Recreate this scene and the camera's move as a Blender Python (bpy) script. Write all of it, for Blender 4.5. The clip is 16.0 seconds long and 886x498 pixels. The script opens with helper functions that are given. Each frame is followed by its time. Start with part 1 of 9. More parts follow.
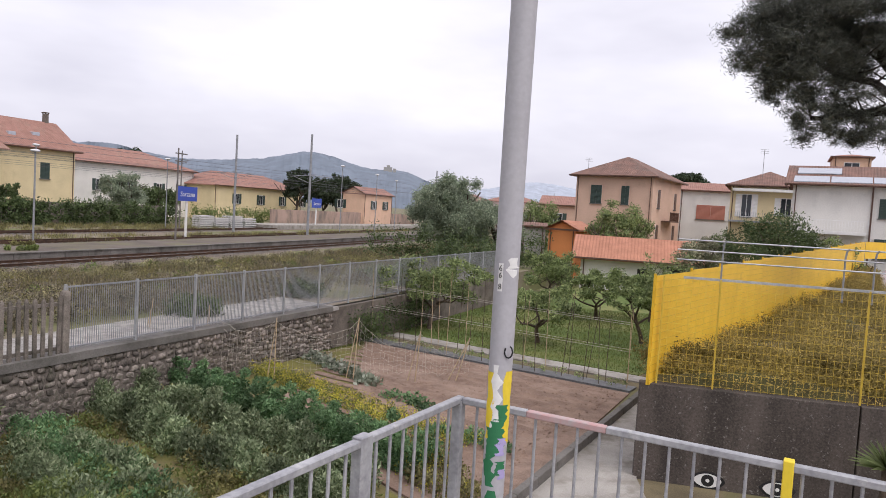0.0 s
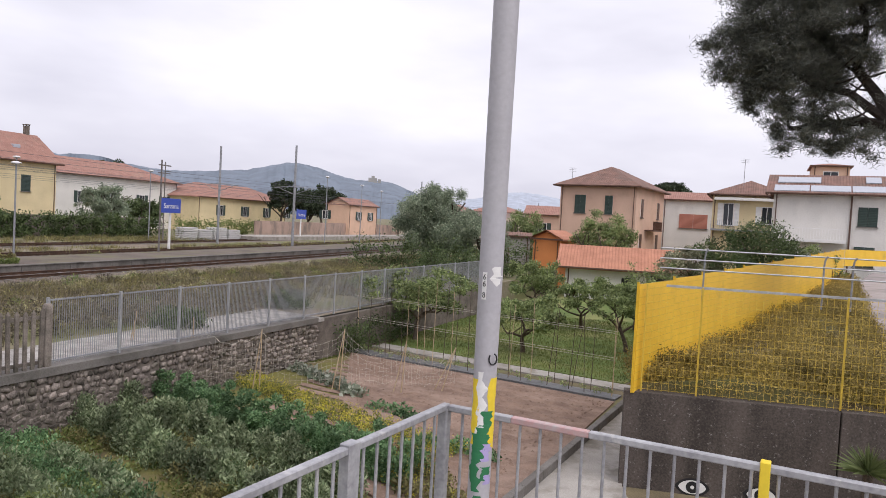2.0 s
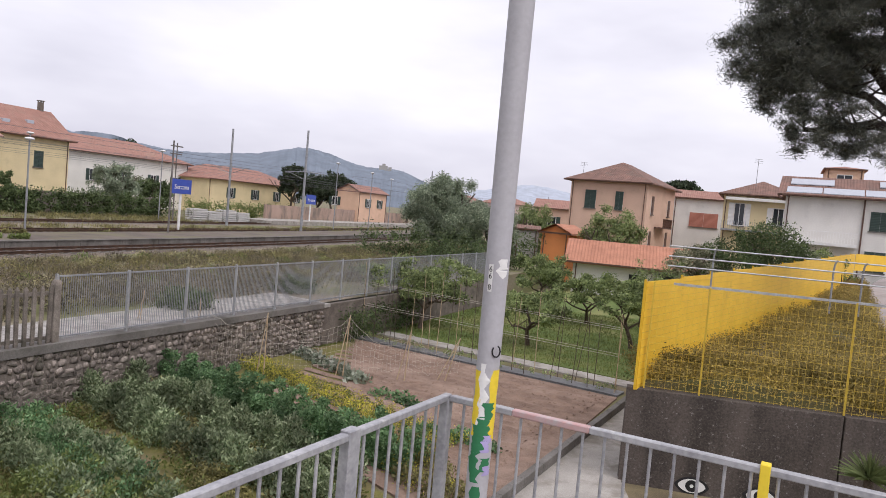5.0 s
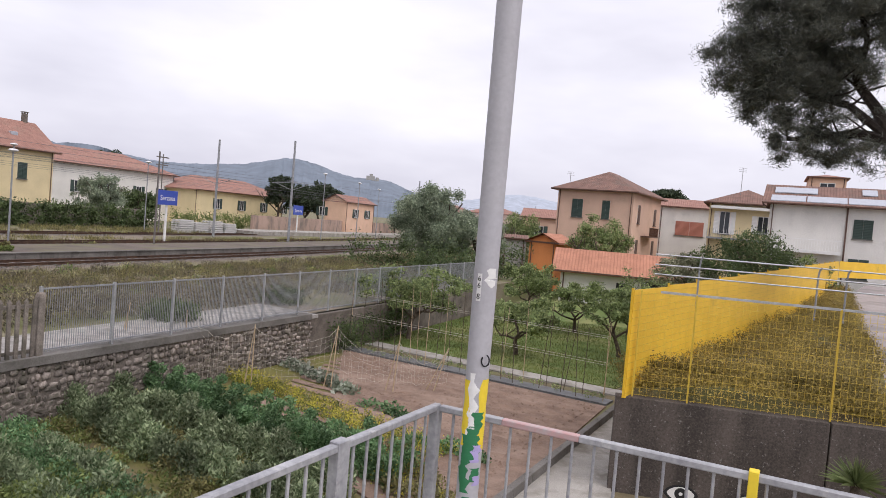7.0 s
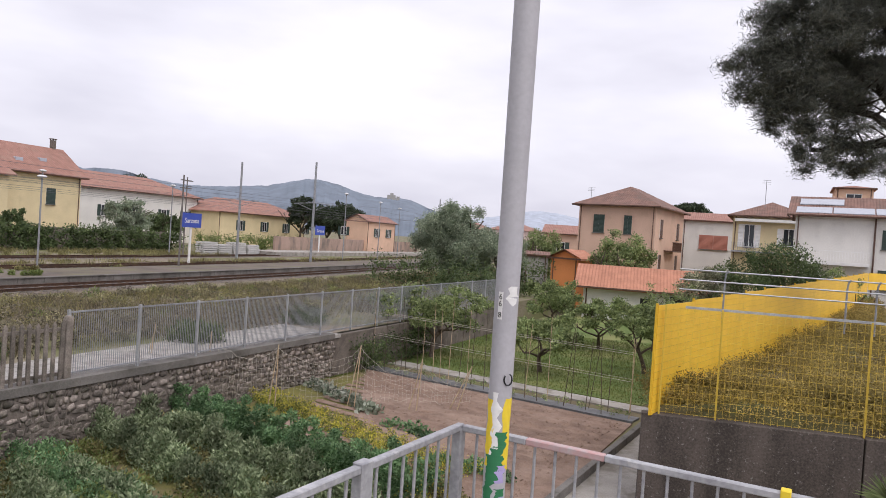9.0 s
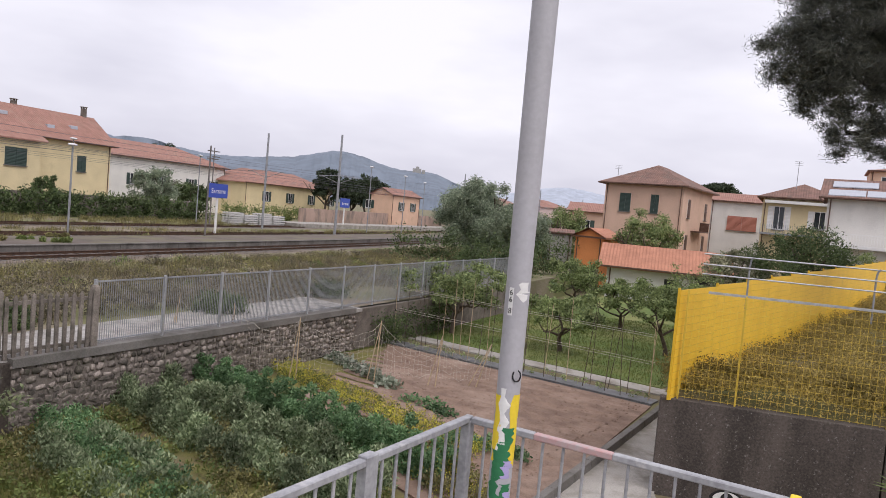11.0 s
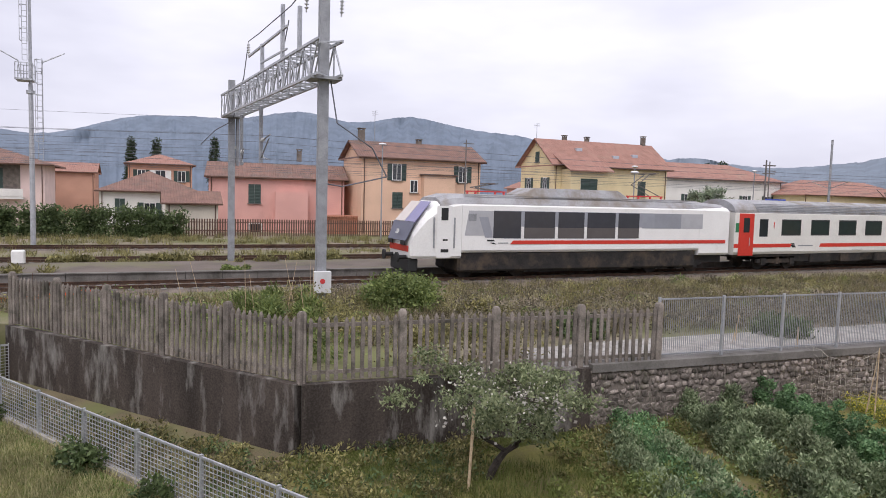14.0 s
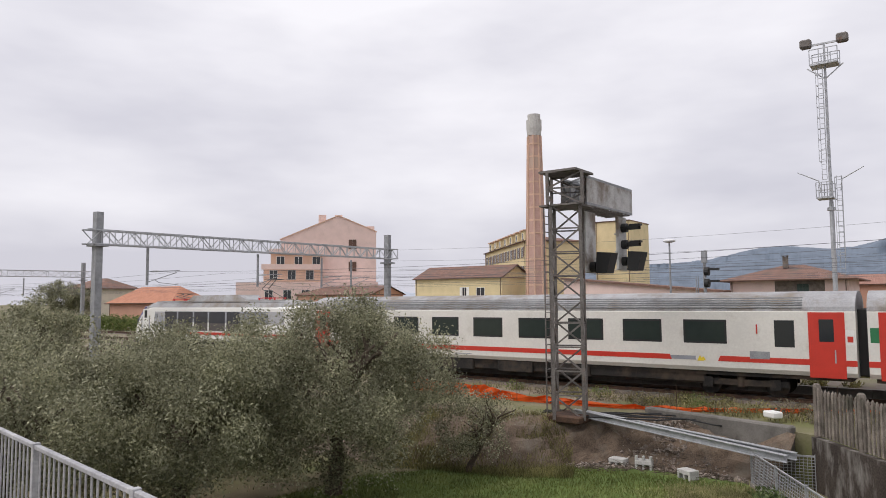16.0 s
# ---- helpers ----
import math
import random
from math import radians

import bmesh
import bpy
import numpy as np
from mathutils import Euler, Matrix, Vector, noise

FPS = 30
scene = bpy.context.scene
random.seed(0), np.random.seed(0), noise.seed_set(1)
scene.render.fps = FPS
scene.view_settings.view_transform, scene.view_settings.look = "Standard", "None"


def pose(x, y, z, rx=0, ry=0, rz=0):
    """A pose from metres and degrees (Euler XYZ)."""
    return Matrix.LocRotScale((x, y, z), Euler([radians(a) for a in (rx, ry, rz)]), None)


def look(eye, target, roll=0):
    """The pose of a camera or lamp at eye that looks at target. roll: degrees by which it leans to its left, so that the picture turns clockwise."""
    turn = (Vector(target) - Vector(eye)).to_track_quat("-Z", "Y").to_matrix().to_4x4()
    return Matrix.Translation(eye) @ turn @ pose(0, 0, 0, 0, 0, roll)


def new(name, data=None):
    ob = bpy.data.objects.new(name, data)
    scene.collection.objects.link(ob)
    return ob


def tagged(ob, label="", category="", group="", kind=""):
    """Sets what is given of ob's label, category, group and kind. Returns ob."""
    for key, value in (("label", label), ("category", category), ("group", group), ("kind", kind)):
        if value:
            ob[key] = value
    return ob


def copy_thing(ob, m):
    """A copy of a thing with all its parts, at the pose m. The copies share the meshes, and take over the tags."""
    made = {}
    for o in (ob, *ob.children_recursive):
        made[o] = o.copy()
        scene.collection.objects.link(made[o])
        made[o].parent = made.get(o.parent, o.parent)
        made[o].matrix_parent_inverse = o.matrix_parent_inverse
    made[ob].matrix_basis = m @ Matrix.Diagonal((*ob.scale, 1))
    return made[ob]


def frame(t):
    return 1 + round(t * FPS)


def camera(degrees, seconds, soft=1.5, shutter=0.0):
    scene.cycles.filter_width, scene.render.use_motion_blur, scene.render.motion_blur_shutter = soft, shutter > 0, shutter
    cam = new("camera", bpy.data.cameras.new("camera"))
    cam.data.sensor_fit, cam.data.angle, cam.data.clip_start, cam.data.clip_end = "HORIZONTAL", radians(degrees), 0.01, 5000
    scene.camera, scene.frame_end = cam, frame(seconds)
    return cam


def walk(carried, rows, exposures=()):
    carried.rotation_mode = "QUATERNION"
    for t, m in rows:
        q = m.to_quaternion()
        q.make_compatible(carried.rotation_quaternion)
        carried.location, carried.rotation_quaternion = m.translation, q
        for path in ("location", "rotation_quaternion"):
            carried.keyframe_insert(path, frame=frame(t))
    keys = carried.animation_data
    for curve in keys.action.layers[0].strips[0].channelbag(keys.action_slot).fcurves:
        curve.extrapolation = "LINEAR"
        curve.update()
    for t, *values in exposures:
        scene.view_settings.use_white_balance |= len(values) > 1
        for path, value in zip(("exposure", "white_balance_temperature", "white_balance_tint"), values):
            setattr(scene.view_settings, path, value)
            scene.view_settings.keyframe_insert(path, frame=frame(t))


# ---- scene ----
EXPO = 0.36
cam = camera(64.7, 16.0, soft=0.9)
# seconds, eye, target, roll
PATH = [
    (0, (-0.016, 0.079, 3.818), (-0.0462, 2.0756, 3.7052), 3.45),
    (0.5, (-0.010, -0.005, 3.821), (-0.0778, 1.9928, 3.7690), 2.91),
    (1, (-0.009, -0.007, 3.823), (-0.0327, 1.9904, 3.7329), 3.06),
    (1.5, (-0.014, -0.000, 3.822), (0.0001, 1.9979, 3.7386), 3.14),
    (2, (-0.013, 0.004, 3.818), (-0.0029, 2.0024, 3.7372), 3.13),
    (2.5, (-0.016, 0.022, 3.816), (-0.0241, 2.0210, 3.7439), 3.42),
    (3, (-0.010, 0.019, 3.817), (-0.0439, 2.0154, 3.7040), 5.83),
    (5.3, (-0.008, 0.005, 3.820), (-0.0155, 2.0017, 3.7100), 5.01),
    (5.5, (-0.012, 0.001, 3.819), (-0.0128, 1.9988, 3.7170), 5.08),
    (6, (-0.012, 0.002, 3.818), (0.0042, 2.0001, 3.7343), 4.89),
    (6.5, (-0.014, -0.000, 3.822), (0.0064, 1.9977, 3.7383), 4.87),
    (7, (-0.012, 0.004, 3.819), (0.0096, 2.0019, 3.7393), 4.81),
    (7.5, (-0.011, 0.008, 3.818), (0.0055, 2.0065, 3.7449), 4.72),
    (8, (-0.011, 0.006, 3.820), (0.0061, 2.0050, 3.7690), 4.58),
    (8.5, (-0.013, 0.011, 3.821), (-0.0189, 2.0111, 3.7890), 4.06),
    (8.7, (-0.012, 0.007, 3.820), (-0.0419, 2.0069, 3.7892), 3.74),
    (11, (0.050, 0.051, 3.925), (-0.0563, 2.0451, 3.8133), 5.09),
    (11.5, (0.053, 0.056, 3.936), (-0.1604, 2.0400, 3.7975), 4.04),
    (12, (0.065, 0.047, 3.944), (-0.1129, 2.0322, 3.7825), 5.32),
    (12.5, (0.063, 0.045, 3.943), (-0.0771, 2.0384, 3.8689), 4.18),
    (13, (0.043, 0.016, 3.957), (-0.2979, 1.9839, 3.8626), 2.70),
    (13.5, (0.010, -0.050, 3.973), (-0.8492, 1.7519, 3.8493), 2.54),
    (14, (-0.033, -0.137, 3.975), (-1.4740, 1.2421, 3.8229), 1.58),
    (14.5, (-0.058, -0.166, 4.021), (-1.8814, 0.6513, 3.9321), 1.12),
    (15, (-0.087, -0.189, 4.023), (-2.0863, -0.1603, 4.0613), 0.77),
    (15.5, (-0.062, -0.101, 3.980), (-1.9946, -0.5815, 4.1661), 0.24),
    (16, (-0.037, -0.005, 3.927), (-1.9537, -0.5576, 4.0766), -0.38),
]
walk(cam, [(t, look(eye, target, roll)) for t, eye, target, roll in PATH], exposures=[(0.0, EXPO, 6450, 10), (8.7, EXPO, 6450, 10), (11.0, EXPO - 0.06, 6450, 10), (12.0, EXPO + 0.03, 6450, 10), (12.5, EXPO + 0.02, 6450, 10), (13.0, EXPO - 0.08, 6450, 10), (13.5, EXPO - 0.05, 6450, 10), (14.0, EXPO + 0.08, 6350, 10), (14.5, EXPO + 0.1, 6250, 10), (15.0, EXPO + 0.11, 6450, 10), (15.5, EXPO + 0.01, 6600, 9), (16.0, EXPO - 0.1, 6650, 6)])

# world: bright overcast sky with soft grey cloud banks
world = bpy.data.worlds.new("sky")
scene.world = world
world.use_nodes = True
wn, wl = world.node_tree.nodes, world.node_tree.links
wn.clear()
w_out = wn.new("ShaderNodeOutputWorld")
w_bg = wn.new("ShaderNodeBackground")
w_sky = wn.new("ShaderNodeTexSky")
w_sky.sky_type = "NISHITA"
w_sky.sun_disc = False
w_sky.sun_elevation, w_sky.sun_rotation = radians(55), radians(143)
w_sky.dust_density = 3.0
w_co = wn.new("ShaderNodeTexCoord")
w_map = wn.new("ShaderNodeMapping")
w_map.inputs["Scale"].default_value = (1.0, 1.0, 3.2)
w_noise = wn.new("ShaderNodeTexNoise")
w_noise.inputs["Scale"].default_value = 1.7
w_noise.inputs["Detail"].default_value = 5.0
w_noise.inputs["Roughness"].default_value = 0.5
w_ramp = wn.new("ShaderNodeValToRGB")
w_ramp.color_ramp.elements[0].position, w_ramp.color_ramp.elements[0].color = 0.40, (5.6, 5.45, 6.35, 1)
w_ramp.color_ramp.elements[1].position, w_ramp.color_ramp.elements[1].color = 0.70, (8.45, 8.2, 8.95, 1)
w_mix = wn.new("ShaderNodeMixRGB")
w_mix.inputs[0].default_value = 0.94
wl.new(w_co.outputs["Generated"], w_map.inputs["Vector"])
wl.new(w_map.outputs["Vector"], w_noise.inputs["Vector"])
w_sep = wn.new("ShaderNodeSeparateXYZ")
w_lift = wn.new("ShaderNodeMath")
w_lift.operation, w_lift.use_clamp = "MULTIPLY_ADD", False
w_lift.inputs[1].default_value, w_lift.inputs[2].default_value = 0.4, -0.05
w_add = wn.new("ShaderNodeMath")
w_add.operation = "ADD"
wl.new(w_co.outputs["Generated"], w_sep.inputs["Vector"])
wl.new(w_sep.outputs["Z"], w_lift.inputs[0])
wl.new(w_lift.outputs[0], w_add.inputs[0])
wl.new(w_noise.outputs["Fac"], w_add.inputs[1])
wl.new(w_add.outputs[0], w_ramp.inputs["Fac"])
wl.new(w_sky.outputs["Color"], w_mix.inputs[1])
wl.new(w_ramp.outputs["Color"], w_mix.inputs[2])
wl.new(w_mix.outputs["Color"], w_bg.inputs["Color"])
w_bg.inputs["Strength"].default_value = 0.1
wl.new(w_bg.outputs["Background"], w_out.inputs["Surface"])

sun = new("sun", bpy.data.lights.new("sun", "SUN"))
sun.data.energy, sun.data.angle, sun.data.color = 1.5, radians(45), (1.0, 0.95, 0.945)
sun.matrix_basis = look((0, 0, 60), (-25, 33, 0))


# ---- materials ----
def mat(name, a, b=None, rough=0.8, metal=0.0, scale=6.0, fine=60.0, bump=0.15, island=0.0, rand=0.0, spec=0.3, stain=None, stain_scale=1.2, stain_at=0.55, dist=0.02, coord="Object", streak=0.0):
    """Two colours mixed by noise at two scales, with grain and fine relief; optional stains of a third colour."""
    m = bpy.data.materials.new(name)
    m.use_nodes = True
    nt, ln = m.node_tree.nodes, m.node_tree.links
    bsdf = nt["Principled BSDF"]
    bsdf.inputs["Roughness"].default_value, bsdf.inputs["Metallic"].default_value = rough, metal
    bsdf.inputs["Specular IOR Level"].default_value = spec
    b = b or tuple(c * 0.75 for c in a)
    co = nt.new("ShaderNodeTexCoord")
    n1, n2 = nt.new("ShaderNodeTexNoise"), nt.new("ShaderNodeTexNoise")
    n1.inputs["Scale"].default_value, n1.inputs["Detail"].default_value = scale, 4.0
    n2.inputs["Scale"].default_value, n2.inputs["Detail"].default_value = fine, 3.0
    place = co.outputs[coord]
    if streak:
        squeeze = nt.new("ShaderNodeMapping")
        squeeze.inputs["Scale"].default_value = (1, 1, streak)
        ln.new(place, squeeze.inputs["Vector"])
        place = squeeze.outputs["Vector"]
    ln.new(place, n1.inputs["Vector"])
    ln.new(co.outputs[coord], n2.inputs["Vector"])
    avg = nt.new("ShaderNodeMath")
    avg.operation = "MULTIPLY_ADD"
    avg.inputs[1].default_value = 0.45
    half = nt.new("ShaderNodeMath")
    half.operation = "MULTIPLY"
    half.inputs[1].default_value = 0.55
    ln.new(n1.outputs["Fac"], half.inputs[0])
    ln.new(n2.outputs["Fac"], avg.inputs[0])
    ln.new(half.outputs[0], avg.inputs[2])
    ramp = nt.new("ShaderNodeValToRGB")
    ramp.color_ramp.elements[0].position, ramp.color_ramp.elements[0].color = 0.38, (*b, 1)
    ramp.color_ramp.elements[1].position, ramp.color_ramp.elements[1].color = 0.62, (*a, 1)
    ln.new(avg.outputs[0], ramp.inputs["Fac"])
    colour = ramp.outputs["Color"]
    if stain:
        n3 = nt.new("ShaderNodeTexNoise")
        n3.inputs["Scale"].default_value, n3.inputs["Detail"].default_value, n3.inputs["Roughness"].default_value = stain_scale, 6.0, 0.65
        ln.new(co.outputs[coord] if stain_scale > 4 else place, n3.inputs["Vector"])
        r3 = nt.new("ShaderNodeValToRGB")
        r3.color_ramp.elements[0].position, r3.color_ramp.elements[1].position = stain_at - 0.08, stain_at + 0.1
        mx = nt.new("ShaderNodeMixRGB")
        mx.inputs[2].default_value = (*stain, 1)
        ln.new(n3.outputs["Fac"], r3.inputs["Fac"])
        ln.new(r3.outputs["Color"], mx.inputs[0])
        ln.new(colour, mx.inputs[1])
        colour = mx.outputs["Color"]
    if island or rand:
        hsv = nt.new("ShaderNodeHueSaturation")
        src = nt.new("ShaderNodeNewGeometry").outputs["Random Per Island"] if island else nt.new("ShaderNodeObjectInfo").outputs["Random"]
        amt = island or rand
        mr = nt.new("ShaderNodeMapRange")
        mr.inputs["To Min"].default_value, mr.inputs["To Max"].default_value = 1 - amt, 1 + amt
        ln.new(src, mr.inputs["Value"])
        ln.new(mr.outputs["Result"], hsv.inputs["Value"])
        ln.new(colour, hsv.inputs["Color"])
        colour = hsv.outputs["Color"]
    ln.new(colour, bsdf.inputs["Base Color"])
    if bump:
        bp = nt.new("ShaderNodeBump")
        bp.inputs["Strength"].default_value, bp.inputs["Distance"].default_value = bump, dist
        ln.new(avg.outputs[0], bp.inputs["Height"])
        ln.new(bp.outputs["Normal"], bsdf.inputs["Normal"])
    return m


def leaf_mat(name, a, b, amt=0.35, through_light=0.35, rough=0.55):
    """Foliage: colour varies leaf by leaf, some light passes through."""
    m = bpy.data.materials.new(name)
    m.use_nodes = True
    nt, ln = m.node_tree.nodes, m.node_tree.links
    bsdf, out = nt["Principled BSDF"], nt["Material Output"]
    bsdf.inputs["Roughness"].default_value = rough
    bsdf.inputs["Specular IOR Level"].default_value = 0.25
    geo = nt.new("ShaderNodeNewGeometry")
    ramp = nt.new("ShaderNodeValToRGB")
    ramp.color_ramp.elements[0].color, ramp.color_ramp.elements[1].color = (*b, 1), (*a, 1)
    ln.new(geo.outputs["Random Per Island"], ramp.inputs["Fac"])
    co, no = nt.new("ShaderNodeTexCoord"), nt.new("ShaderNodeTexNoise")
    no.inputs["Scale"].default_value = 0.9
    ln.new(co.outputs["Object"], no.inputs["Vector"])
    hsv, mr = nt.new("ShaderNodeHueSaturation"), nt.new("ShaderNodeMapRange")
    mr.inputs["From Min"].default_value, mr.inputs["From Max"].default_value = 0.3, 0.7
    mr.inputs["To Min"].default_value, mr.inputs["To Max"].default_value = 1 - amt, 1 + amt
    ln.new(no.outputs["Fac"], mr.inputs["Value"])
    ln.new(mr.outputs["Result"], hsv.inputs["Value"])
    ln.new(ramp.outputs["Color"], hsv.inputs["Color"])
    ln.new(hsv.outputs["Color"], bsdf.inputs["Base Color"])
    tr, mx = nt.new("ShaderNodeBsdfTranslucent"), nt.new("ShaderNodeMixShader")
    ln.new(hsv.outputs["Color"], tr.inputs["Color"])
    mx.inputs[0].default_value = through_light
    ln.new(bsdf.outputs[0], mx.inputs[1])
    ln.new(tr.outputs[0], mx.inputs[2])
    ln.new(mx.outputs[0], out.inputs["Surface"])
    return m


def plain(name, c, rough=0.5, metal=0.0, spec=0.4):
    return mat(name, c, tuple(v * 0.88 for v in c), rough, metal, 3.0, 40.0, 0.04, spec=spec)


def roof_mat(name, a, b, stain=None):
    """Clay roof tiles in rows: relief and colour follow the courses and columns."""
    m = mat(name, a, b, 0.85, 0, 1.3, 9.0, 0.0, stain=stain, stain_scale=0.5, stain_at=0.6)
    nt, ln = m.node_tree.nodes, m.node_tree.links
    co = nt.new("ShaderNodeTexCoord")
    wv = nt.new("ShaderNodeTexWave")
    wv.bands_direction = "X"
    wv.inputs["Scale"].default_value, wv.inputs["Distortion"].default_value = 1.25, 0.4
    ln.new(co.outputs["Object"], wv.inputs["Vector"])
    bp = nt.new("ShaderNodeBump")
    bp.inputs["Strength"].default_value, bp.inputs["Distance"].default_value = 0.7, 0.06
    ln.new(wv.outputs["Fac"], bp.inputs["Height"])
    ln.new(bp.outputs["Normal"], nt["Principled BSDF"].inputs["Normal"])
    return m


